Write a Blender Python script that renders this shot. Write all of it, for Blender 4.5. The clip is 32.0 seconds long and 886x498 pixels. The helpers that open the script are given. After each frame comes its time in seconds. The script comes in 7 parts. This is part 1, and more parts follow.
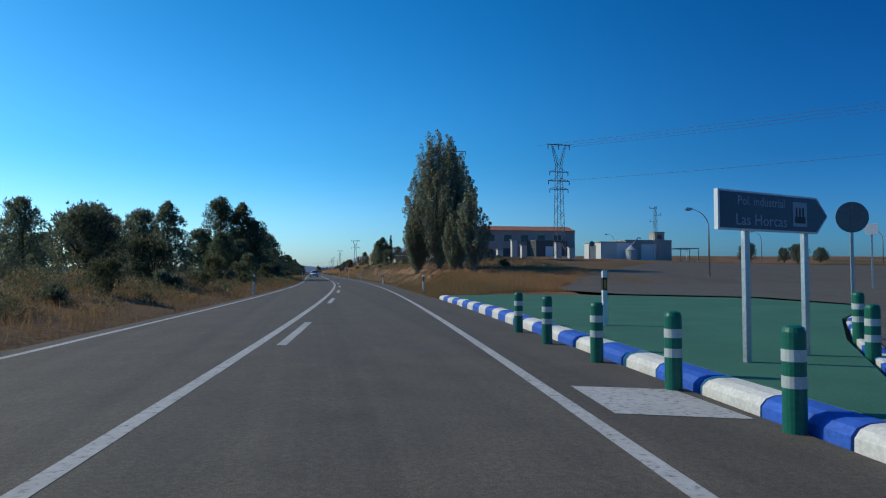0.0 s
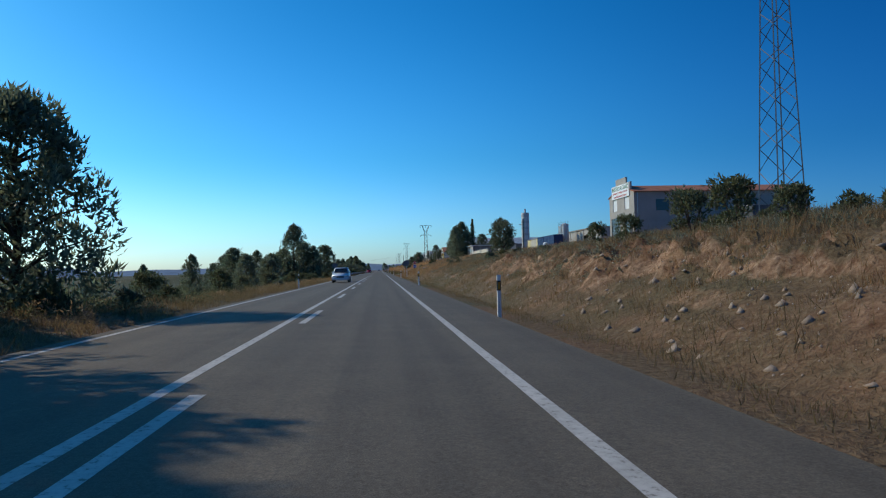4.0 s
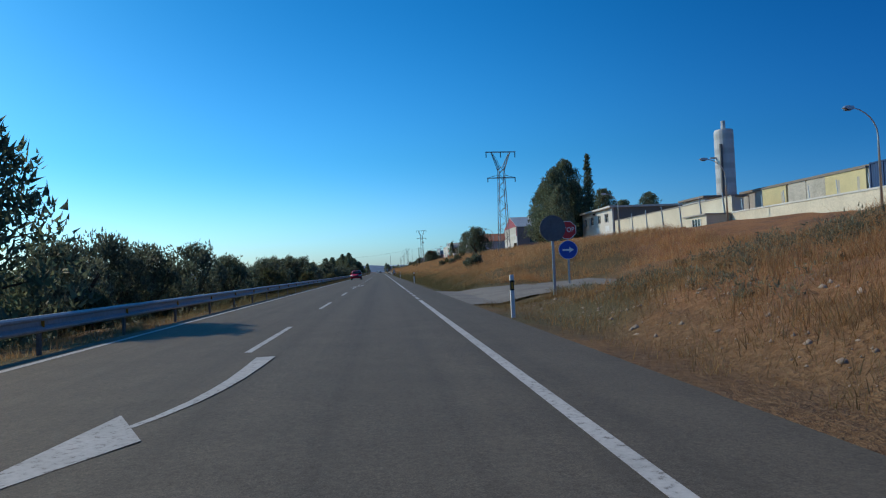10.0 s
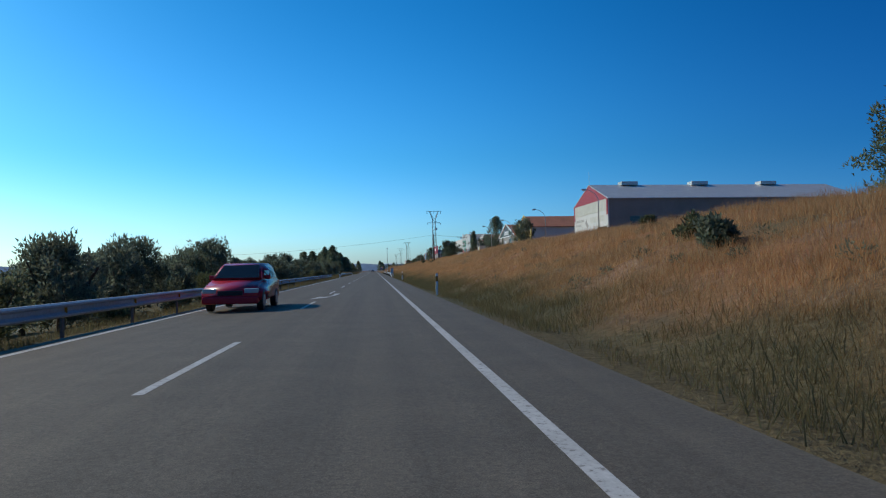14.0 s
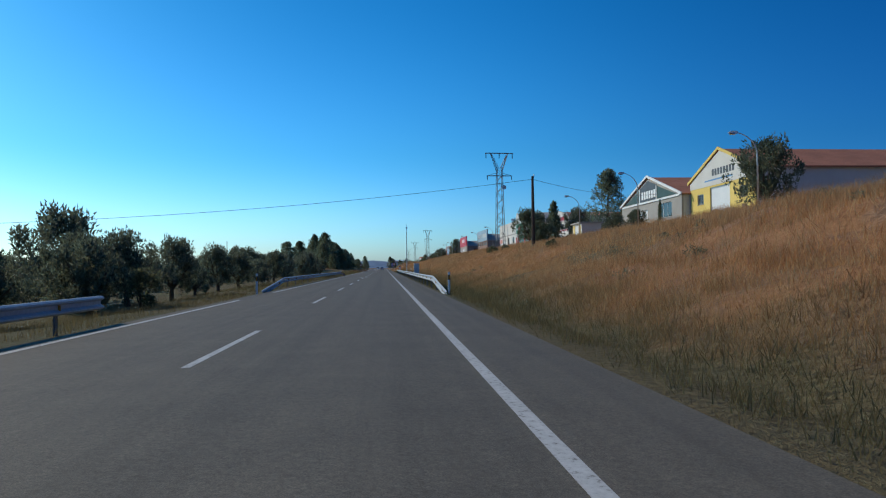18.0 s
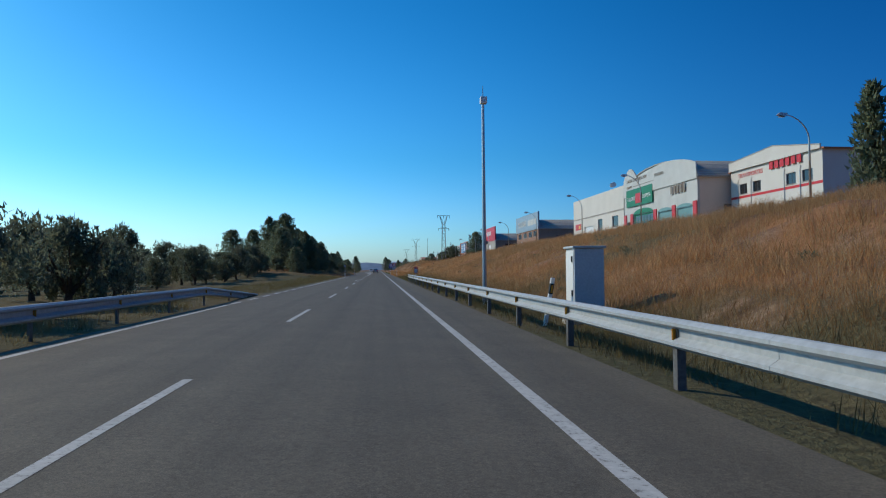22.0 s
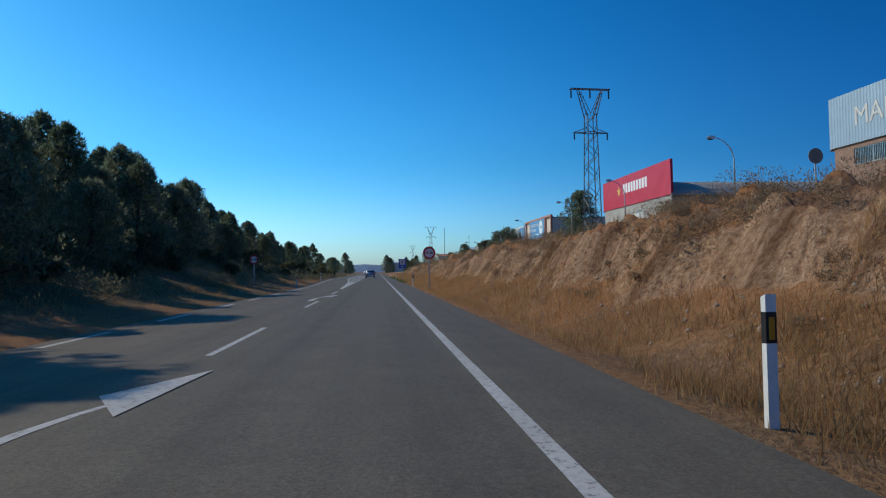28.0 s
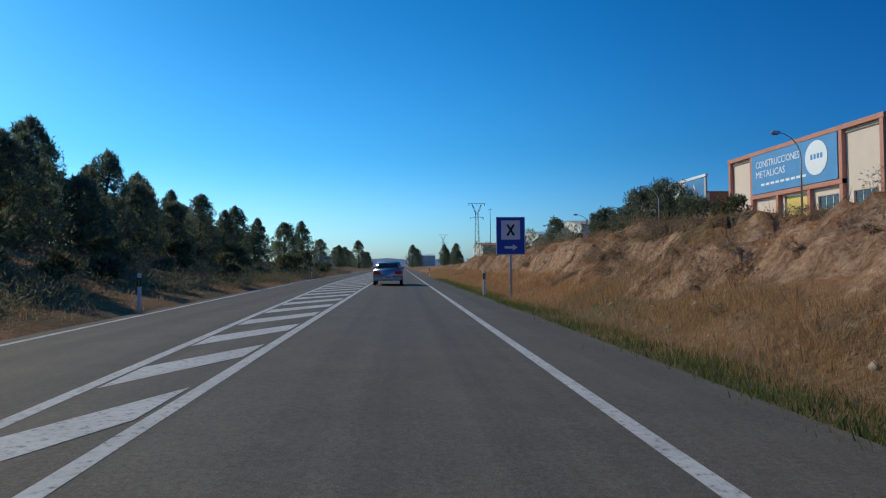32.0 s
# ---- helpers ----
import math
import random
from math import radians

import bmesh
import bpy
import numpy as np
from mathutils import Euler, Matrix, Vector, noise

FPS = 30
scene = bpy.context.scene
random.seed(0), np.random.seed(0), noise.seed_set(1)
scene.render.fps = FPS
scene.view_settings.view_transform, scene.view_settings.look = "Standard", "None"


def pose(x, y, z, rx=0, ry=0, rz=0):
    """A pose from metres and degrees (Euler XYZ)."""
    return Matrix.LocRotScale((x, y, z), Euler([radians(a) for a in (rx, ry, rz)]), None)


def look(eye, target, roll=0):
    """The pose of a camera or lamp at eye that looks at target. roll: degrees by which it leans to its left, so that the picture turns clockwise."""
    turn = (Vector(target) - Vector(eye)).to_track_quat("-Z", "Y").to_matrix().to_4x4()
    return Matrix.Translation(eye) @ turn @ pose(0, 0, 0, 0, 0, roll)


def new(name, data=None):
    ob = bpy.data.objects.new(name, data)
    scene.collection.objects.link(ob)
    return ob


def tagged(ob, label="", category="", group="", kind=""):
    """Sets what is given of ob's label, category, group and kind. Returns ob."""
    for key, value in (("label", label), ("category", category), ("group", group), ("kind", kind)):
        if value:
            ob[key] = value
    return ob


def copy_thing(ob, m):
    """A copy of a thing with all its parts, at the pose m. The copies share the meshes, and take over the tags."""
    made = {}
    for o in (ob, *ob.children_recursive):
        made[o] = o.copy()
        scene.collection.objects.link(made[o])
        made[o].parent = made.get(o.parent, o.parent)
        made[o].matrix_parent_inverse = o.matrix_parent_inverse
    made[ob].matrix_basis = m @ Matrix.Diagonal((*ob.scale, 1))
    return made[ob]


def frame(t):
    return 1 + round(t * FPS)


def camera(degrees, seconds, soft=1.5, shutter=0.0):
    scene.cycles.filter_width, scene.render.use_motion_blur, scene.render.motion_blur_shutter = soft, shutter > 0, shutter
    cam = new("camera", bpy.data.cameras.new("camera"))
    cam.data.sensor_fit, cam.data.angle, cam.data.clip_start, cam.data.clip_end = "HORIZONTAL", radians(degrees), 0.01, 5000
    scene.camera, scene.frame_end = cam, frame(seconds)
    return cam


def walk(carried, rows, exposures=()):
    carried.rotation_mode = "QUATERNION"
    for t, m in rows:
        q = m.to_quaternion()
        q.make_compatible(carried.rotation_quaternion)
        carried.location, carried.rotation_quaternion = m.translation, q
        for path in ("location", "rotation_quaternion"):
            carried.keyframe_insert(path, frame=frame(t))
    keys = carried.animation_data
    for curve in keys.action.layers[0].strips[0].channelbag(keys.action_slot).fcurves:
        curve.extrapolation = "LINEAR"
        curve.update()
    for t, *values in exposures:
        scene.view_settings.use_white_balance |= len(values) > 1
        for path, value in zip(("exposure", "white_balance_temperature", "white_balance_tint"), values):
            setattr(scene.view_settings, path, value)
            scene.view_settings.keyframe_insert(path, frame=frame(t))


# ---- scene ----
cam = camera(69.0, 32.0, soft=1.15)
PATH = [
    (0, (-2.531, 20.443, 1.118), (-0.522, 30.233, 1.471), -0.08),
    (0.5, (-1.613, 30.715, 1.120), (0.201, 40.542, 1.506), -0.14),
    (1, (-0.742, 41.026, 1.124), (0.929, 50.876, 1.543), -0.18),
    (1.5, (0.049, 51.343, 1.131), (1.598, 61.214, 1.517), -0.15),
    (2, (0.739, 61.670, 1.131), (2.161, 71.560, 1.537), -0.15),
    (2.5, (1.273, 72.043, 1.130), (2.460, 81.967, 1.470), -0.34),
    (3, (1.708, 82.465, 1.130), (2.770, 92.404, 1.406), -0.64),
    (3.5, (2.119, 92.935, 1.130), (3.111, 102.881, 1.439), -0.87),
    (5.5, (1.883, 136.122, 1.131), (2.939, 146.063, 1.378), -2.49),
    (6, (1.924, 147.288, 1.129), (2.955, 157.232, 1.368), -2.43),
    (6.5, (1.975, 158.518, 1.131), (2.980, 168.464, 1.388), -2.26),
    (7, (2.015, 169.814, 1.133), (3.019, 179.760, 1.377), -2.07),
    (7.5, (2.015, 181.160, 1.134), (3.023, 191.107, 1.348), -2.00),
    (8, (2.011, 192.534, 1.134), (3.015, 202.482, 1.348), -2.02),
    (8.5, (2.034, 203.885, 1.133), (3.043, 213.831, 1.394), -2.07),
    (9, (2.059, 215.152, 1.132), (3.063, 225.098, 1.389), -2.13),
    (9.5, (2.052, 226.277, 1.130), (3.031, 236.226, 1.384), -2.21),
    (10, (2.027, 237.218, 1.129), (2.987, 247.167, 1.439), -2.31),
    (10.5, (1.989, 247.945, 1.127), (2.938, 257.895, 1.415), -2.44),
    (11, (1.958, 258.447, 1.128), (2.889, 268.400, 1.399), -2.64),
    (11.5, (1.931, 268.732, 1.128), (2.893, 278.684, 1.334), -2.93),
    (12, (1.925, 278.848, 1.128), (2.908, 288.796, 1.383), -3.13),
    (12.5, (1.967, 288.876, 1.128), (3.024, 298.817, 1.403), -2.91),
    (13, (2.048, 298.958, 1.128), (3.128, 308.897, 1.378), -2.20),
    (13.5, (2.145, 309.182, 1.130), (3.223, 319.117, 1.492), -1.45),
    (14, (2.230, 319.457, 1.131), (3.288, 329.396, 1.440), -1.04),
    (14.5, (2.334, 329.780, 1.132), (3.380, 339.719, 1.498), -0.89),
    (16.5, (2.497, 372.137, 1.153), (3.446, 382.088, 1.440), -0.29),
    (17, (2.538, 382.874, 1.157), (3.436, 392.828, 1.481), -0.44),
    (17.5, (2.455, 393.505, 1.159), (3.365, 403.459, 1.454), -0.60),
    (18, (2.354, 404.020, 1.157), (3.264, 413.975, 1.430), -0.72),
    (18.5, (2.318, 414.263, 1.156), (3.243, 424.216, 1.469), -0.74),
    (19, (2.255, 424.184, 1.155), (3.193, 434.134, 1.500), -0.62),
    (19.5, (2.165, 433.846, 1.157), (3.126, 443.795, 1.464), -0.36),
    (20, (2.130, 443.191, 1.161), (3.162, 453.131, 1.515), -0.13),
    (20.5, (2.109, 452.622, 1.162), (3.093, 462.568, 1.493), -0.14),
    (21, (2.095, 462.130, 1.164), (3.074, 472.076, 1.505), -0.27),
    (21.5, (2.063, 471.701, 1.164), (3.045, 481.648, 1.470), -0.36),
    (22, (2.039, 481.297, 1.164), (3.039, 491.242, 1.474), -0.46),
    (22.5, (2.059, 490.864, 1.165), (3.126, 500.803, 1.465), -0.61),
    (23, (2.127, 500.514, 1.165), (3.257, 510.445, 1.467), -0.71),
    (23.5, (2.199, 510.175, 1.164), (3.277, 520.113, 1.451), -0.74),
    (24, (2.249, 519.820, 1.163), (3.250, 529.766, 1.447), -0.79),
    (24.5, (2.253, 529.423, 1.162), (3.231, 539.370, 1.483), -0.87),
    (25, (2.258, 538.974, 1.162), (3.240, 548.922, 1.453), -0.94),
    (25.5, (2.276, 548.500, 1.160), (3.285, 558.444, 1.482), -1.01),
    (27.5, (2.355, 587.738, 1.136), (3.391, 597.679, 1.463), -1.01),
    (28, (2.360, 597.483, 1.135), (3.374, 607.426, 1.466), -0.95),
    (28.5, (2.342, 607.219, 1.134), (3.299, 617.168, 1.441), -0.81),
    (29, (2.285, 616.934, 1.132), (3.183, 626.889, 1.422), -0.70),
    (29.5, (2.134, 626.577, 1.131), (2.973, 636.536, 1.455), -0.70),
    (30, (1.966, 636.033, 1.129), (2.788, 645.995, 1.431), -0.69),
    (30.5, (1.888, 645.315, 1.129), (2.720, 655.277, 1.413), -0.57),
    (31, (1.864, 654.501, 1.130), (2.683, 664.462, 1.437), -0.46),
    (31.5, (1.830, 663.601, 1.132), (2.578, 673.569, 1.398), -0.48),
    (32, (1.795, 672.602, 1.134), (2.464, 682.576, 1.383), -0.59),
]
walk(cam, [(t, look(eye, target, roll)) for t, eye, target, roll in PATH])
scene.view_settings.exposure = -0.15

# ---- sky and sun ----
SUN_UP, SUN_WAY = 34.0, -60.0
to_sun = Vector((math.cos(radians(SUN_UP)) * math.sin(radians(SUN_WAY)), math.cos(radians(SUN_UP)) * math.cos(radians(SUN_WAY)), math.sin(radians(SUN_UP))))
world = bpy.data.worlds.new("sky")
scene.world = world
world.use_nodes = True
sky = world.node_tree.nodes.new("ShaderNodeTexSky")
sky.sky_type, sky.sun_disc = "NISHITA", False
sky.sun_elevation, sky.sun_rotation = radians(SUN_UP), radians(SUN_WAY)
sky.air_density, sky.dust_density, sky.ozone_density = 1.0, 1.0, 6.0
deep = world.node_tree.nodes.new("ShaderNodeHueSaturation")
deep.inputs["Saturation"].default_value, deep.inputs["Value"].default_value = 1.3, 1.0
world.node_tree.links.new(sky.outputs[0], deep.inputs["Color"])
# deep blue overhead, paling to a milky blue over the horizon
place, split = world.node_tree.nodes.new("ShaderNodeTexCoord"), world.node_tree.nodes.new("ShaderNodeSeparateXYZ")
world.node_tree.links.new(place.outputs["Generated"], split.inputs[0])
tint = world.node_tree.nodes.new("ShaderNodeValToRGB")
tint.color_ramp.interpolation = "EASE"
stops = ((0.0, (0.62, 0.83, 1.0)), (0.06, (0.53, 0.81, 0.94)), (0.18, (0.32, 0.71, 0.77)), (0.45, (0.15, 0.58, 0.64)))
while len(tint.color_ramp.elements) < len(stops):
    tint.color_ramp.elements.new(0.5)
for stop, (at, colour) in zip(tint.color_ramp.elements, stops):
    stop.position, stop.color = at, (*colour, 1.0)
world.node_tree.links.new(split.outputs["Z"], tint.inputs["Fac"])
cool = world.node_tree.nodes.new("ShaderNodeMix")
cool.data_type, cool.blend_type = "RGBA", "MULTIPLY"
cool.inputs[0].default_value = 1.0
world.node_tree.links.new(deep.outputs[0], cool.inputs[6])
world.node_tree.links.new(tint.outputs["Color"], cool.inputs[7])
# the sky deepens away from the sun
lobe, away, dim, hue = [world.node_tree.nodes.new(kind) for kind in ("ShaderNodeVectorMath", "ShaderNodeMapRange", "ShaderNodeMix", "ShaderNodeMix")]
lobe.operation = "DOT_PRODUCT"
lobe.inputs[1].default_value = to_sun
world.node_tree.links.new(place.outputs["Generated"], lobe.inputs[0])
away.interpolation_type = "SMOOTHSTEP"
away.inputs["From Min"].default_value, away.inputs["From Max"].default_value = -0.2, 0.6
world.node_tree.links.new(lobe.outputs["Value"], away.inputs["Value"])
dim.data_type, dim.blend_type = "RGBA", "MULTIPLY"
dim.inputs[0].default_value = 1.0
world.node_tree.links.new(cool.outputs[2], dim.inputs[6])
hue.data_type = "RGBA"
hue.inputs[6].default_value, hue.inputs[7].default_value = (0.28, 0.45, 0.62, 1.0), (1.06, 1.06, 1.06, 1.0)
world.node_tree.links.new(away.outputs["Result"], hue.inputs[0])
world.node_tree.links.new(hue.outputs[2], dim.inputs[7])
world.node_tree.links.new(dim.outputs[2], world.node_tree.nodes["Background"].inputs[0])
world.node_tree.nodes["Background"].inputs[1].default_value = 0.208
sun_data = bpy.data.lights.new("sun", "SUN")
sun_data.energy, sun_data.angle, sun_data.color = 3.2, radians(0.53), (1.0, 0.86, 0.66)
sun = new("sun", sun_data)
sun.matrix_basis = look((to_sun * 100).to_tuple(), (0, 0, 0))

# ---- small tools ----
RNG = np.random.default_rng(7)


def thing(name, label, category, x=0.0, y=0.0, z=0.0, turn=0.0, group="", kind=""):
    ob = new(name)
    ob.matrix_basis = pose(x, y, z, 0, 0, turn)
    return tagged(ob, label, category, group, kind)


def mesh_of(bm, name, material, smooth=False):
    me = bpy.data.meshes.new(name)
    bm.to_mesh(me)
    bm.free()
    for m in material if isinstance(material, (list, tuple)) else [material]:
        me.materials.append(m)
    if smooth:
        me.polygons.foreach_set("use_smooth", [True] * len(me.polygons))
    return me


def part(name, bm, material, parent, label="", smooth=False):
    """One mesh under a thing or a part."""
    ob = new(name, mesh_of(bm, name, material, smooth))
    ob.parent = parent
    return tagged(ob, label)


def structure(name, bm, material, label, category, smooth=False):
    ob = new(name, mesh_of(bm, name, material, smooth))
    return tagged(ob, label, category, "", "structure")


def raw(name, verts, faces, material, smooth=False):
    """A mesh object from arrays of vertices and equal-sized faces."""
    me = bpy.data.meshes.new(name)
    v, f = np.asarray(verts, np.float32), np.asarray(faces, np.int32)
    n = f.shape[1]
    me.vertices.add(len(v))
    me.vertices.foreach_set("co", v.ravel())
    me.loops.add(f.size)
    me.loops.foreach_set("vertex_index", f.ravel())
    me.polygons.add(len(f))
    me.polygons.foreach_set("loop_start", np.arange(0, f.size, n, dtype=np.int32))
    me.update(calc_edges=True)
    if smooth:
        me.polygons.foreach_set("use_smooth", [True] * len(f))
    for m in material if isinstance(material, (list, tuple)) else [material]:
        me.materials.append(m)
    return new(name, me)


def box(bm, x0, y0, z0, x1, y1, z1, bevel=0.0):
    vs = [bm.verts.new((x, y, z)) for x in (x0, x1) for y in (y0, y1) for z in (z0, z1)]
    fs = [bm.faces.new([vs[i] for i in f]) for f in ((0, 1, 3, 2), (4, 6, 7, 5), (0, 4, 5, 1), (2, 3, 7, 6), (0, 2, 6, 4), (1, 5, 7, 3))]
    if bevel:
        bmesh.ops.bevel(bm, geom=list({e for f in fs for e in f.edges}), offset=bevel, segments=2, affect="EDGES", profile=0.5)
    return bm


def boxed(*a, bevel=0.0):
    return box(bmesh.new(), *a, bevel=bevel)


def prism(bm, outline, axis, a, b):
    """A closed outline of pairs, drawn from a to b along an axis."""
    def at(p, q):
        return {"x": (q, p[0], p[1]), "y": (p[0], q, p[1]), "z": (p[0], p[1], q)}[axis]
    lo, hi = [bm.verts.new(at(p, a)) for p in outline], [bm.verts.new(at(p, b)) for p in outline]
    bm.faces.new(lo), bm.faces.new(hi[::-1])
    for i in range(len(outline)):
        j = (i + 1) % len(outline)
        bm.faces.new((lo[j], lo[i], hi[i], hi[j]))
    bmesh.ops.recalc_face_normals(bm, faces=bm.faces)
    return bm


def tube(bm, points, radii, sides=8, caps=True):
    """A round tube along points, one radius each."""
    points = [Vector(p) for p in points]
    rings = []
    for i, p in enumerate(points):
        way = (points[min(i + 1, len(points) - 1)] - points[max(i - 1, 0)]).normalized()
        side = way.cross(Vector((0, 0, 1)) if abs(way.z) < 0.9 else Vector((1, 0, 0))).normalized()
        up = side.cross(way)
        rings.append([bm.verts.new(p + radii[i] * (math.cos(a) * side + math.sin(a) * up)) for a in (2 * math.pi * k / sides for k in range(sides))])
    for lo, hi in zip(rings, rings[1:]):
        for k in range(sides):
            bm.faces.new((lo[k], lo[(k + 1) % sides], hi[(k + 1) % sides], hi[k]))
    if caps:
        bm.faces.new(rings[0][::-1]), bm.faces.new(rings[-1])
    return bm


def tubed(points, radii, sides=8):
    return tube(bmesh.new(), points, radii, sides)


def bar(bm, a, b, w):
    """A square bar from a to b."""
    return tube(bm, (a, b), (w * 0.7, w * 0.7), 4)


def words(name, text, size, material, parent, place, turn, depth=0.01, width=None, label=""):
    """Raised letters in the built-in font, centred on a place."""
    cu = bpy.data.curves.new(name, "FONT")
    cu.body, cu.size, cu.align_x, cu.align_y, cu.extrude, cu.resolution_u = text, size, "CENTER", "CENTER", depth, 2
    tmp = bpy.data.objects.new(name, cu)
    me = bpy.data.meshes.new_from_object(tmp)
    bpy.data.objects.remove(tmp)
    bpy.data.curves.remove(cu)
    me.materials.clear()
    me.materials.append(material)
    ob = new(name, me)
    ob.parent = parent
    sx = 1.0
    if width and len(me.vertices):
        xs = [v.co.x for v in me.vertices]
        sx = width / (max(xs) - min(xs))
    ob.matrix_basis = pose(*place, *turn) @ Matrix.Diagonal((sx, 1, 1, 1))
    return tagged(ob, label)


# ---- materials ----
def material(name, roughness=0.8, metallic=0.0, specular=0.35):
    m = bpy.data.materials.new(name)
    m.use_nodes = True
    b = m.node_tree.nodes["Principled BSDF"]
    b.inputs["Roughness"].default_value, b.inputs["Metallic"].default_value = roughness, metallic
    b.inputs["Specular IOR Level"].default_value = specular
    return m, m.node_tree.nodes, m.node_tree.links, b


def coords(n, l, scale=(1, 1, 1), kind="Object"):
    tc, mp = n.new("ShaderNodeTexCoord"), n.new("ShaderNodeMapping")
    mp.inputs["Scale"].default_value = scale
    l.new(tc.outputs[kind], mp.inputs["Vector"])
    return mp.outputs["Vector"]


def noise_of(n, l, vec, scale, detail=4.0, rough=0.55):
    t = n.new("ShaderNodeTexNoise")
    t.inputs["Scale"].default_value, t.inputs["Detail"].default_value, t.inputs["Roughness"].default_value = scale, detail, rough
    l.new(vec, t.inputs["Vector"])
    return t.outputs["Fac"]


def ramp(n, l, fac, stops):
    r = n.new("ShaderNodeValToRGB")
    e = r.color_ramp.elements
    while len(e) < len(stops):
        e.new(0.5)
    for s, (p, c) in zip(e, stops):
        s.position, s.color = p, (*c, 1)
    l.new(fac, r.inputs["Fac"])
    return r.outputs["Color"]


def mix(n, l, fac, a, b, mode="MIX"):
    x = n.new("ShaderNodeMix")
    x.data_type, x.blend_type = "RGBA", mode
    for s, v in ((x.inputs[0], fac), (x.inputs[6], a), (x.inputs[7], b)):
        if isinstance(v, (int, float)):
            s.default_value = v
        elif isinstance(v, tuple):
            s.default_value = (*v, 1)
        else:
            l.new(v, s)
    return x.outputs[2]


def bump(n, l, height, strength, distance, b):
    x = n.new("ShaderNodeBump")
    x.inputs["Strength"].default_value, x.inputs["Distance"].default_value = strength, distance
    l.new(height, x.inputs["Height"])
    l.new(x.outputs["Normal"], b.inputs["Normal"])


def scaled(c, k):
    return tuple(min(1.0, v * k) for v in c)


def plain(name, colour, roughness=0.7, metallic=0.0, grain=30.0, vary=0.12, large=1.5, relief=0.05, specular=0.35, shift=0.0):
    """A surface of one colour with fine grain, broad stains and, at will, a change from piece to piece."""
    m, n, l, b = material(name, roughness, metallic, specular)
    v = coords(n, l)
    f = noise_of(n, l, v, grain)
    g = noise_of(n, l, v, large, 6)
    c = ramp(n, l, f, [(0.3, scaled(colour, 1 - vary)), (0.7, scaled(colour, 1 + vary))])
    s = ramp(n, l, g, [(0.35, (1 - vary,) * 3), (0.6, (1.0, 1.0, 1.0))])
    c = mix(n, l, 1.0, c, s, "MULTIPLY")
    if shift:
        o = n.new("ShaderNodeObjectInfo")
        c = mix(n, l, 1.0, c, ramp(n, l, o.outputs["Random"], [(0, (1 - shift,) * 3), (1, (1.0, 1.0, 1.0))]), "MULTIPLY")
    l.new(c, b.inputs["Base Color"])
    if relief:
        bump(n, l, f, 0.4, relief * 0.1, b)
    return m


def leaves(name, dark, light, gloss=0.55):
    m, n, l, b = material(name, gloss, 0.0, 0.3)
    geo = n.new("ShaderNodeNewGeometry")
    c = ramp(n, l, geo.outputs["Random Per Island"], [(0.0, dark), (0.8, light), (1.0, scaled(light, 1.25))])
    o = n.new("ShaderNodeObjectInfo")
    c = mix(n, l, 1.0, c, ramp(n, l, o.outputs["Random"], [(0, (0.75, 0.78, 0.7)), (1, (1.0, 1.0, 1.0))]), "MULTIPLY")
    l.new(c, b.inputs["Base Color"])
    t, mx = n.new("ShaderNodeBsdfTranslucent"), n.new("ShaderNodeMixShader")
    mx.inputs[0].default_value = 0.55
    l.new(c, t.inputs["Color"])
    l.new(b.outputs[0], mx.inputs[1]), l.new(t.outputs[0], mx.inputs[2])
    l.new(mx.outputs[0], n["Material Output"].inputs["Surface"])
    return m


def corrugated(name, colour, pitch, axis, roughness=0.45, metallic=0.3, depth=0.03):
    """Ribbed sheet metal: ribs along one axis by bump, groove shade mixed into the colour."""
    m, n, l, b = material(name, roughness, metallic)
    v = coords(n, l)
    w = n.new("ShaderNodeTexWave")
    w.wave_type, w.bands_direction, w.wave_profile = "BANDS", axis, "SIN"
    w.inputs["Scale"].default_value = 0.314 / pitch
    l.new(v, w.inputs["Vector"])
    f = noise_of(n, l, v, 0.8, 5)
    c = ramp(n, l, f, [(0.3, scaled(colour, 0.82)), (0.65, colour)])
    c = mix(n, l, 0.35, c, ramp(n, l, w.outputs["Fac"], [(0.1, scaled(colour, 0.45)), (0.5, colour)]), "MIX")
    l.new(c, b.inputs["Base Color"])
    bump(n, l, w.outputs["Fac"], 0.7, depth, b)
    return m


def make_asphalt():
    m, n, l, b = material("asphalt", 0.82, 0.0, 0.3)
    v = coords(n, l)
    fine = noise_of(n, l, v, 90, 3, 0.7)
    mid = noise_of(n, l, v, 1.1, 6, 0.65)
    grit = noise_of(n, l, v, 22, 4, 0.75)
    streak = noise_of(n, l, coords(n, l, (1.6, 0.012, 1)), 1.0, 5, 0.6)
    c = ramp(n, l, fine, [(0.25, (0.064, 0.055, 0.042)), (0.5, (0.116, 0.10, 0.077)), (0.8, (0.205, 0.176, 0.137))])
    c = mix(n, l, 1.0, c, ramp(n, l, mid, [(0.3, (0.82, 0.82, 0.82)), (0.7, (1.06, 1.05, 1.03))]), "MULTIPLY")
    c = mix(n, l, 1.0, c, ramp(n, l, grit, [(0.3, (0.72, 0.72, 0.72)), (0.5, (1.0, 1.0, 1.0)), (0.72, (1.3, 1.29, 1.27))]), "MULTIPLY")
    c = mix(n, l, 1.0, c, ramp(n, l, streak, [(0.32, (0.78, 0.78, 0.79)), (0.55, (1.0, 1.0, 1.0)), (0.75, (1.12, 1.11, 1.09))]), "MULTIPLY")
    l.new(c, b.inputs["Base Color"])
    bump(n, l, fine, 0.5, 0.006, b)
    return m


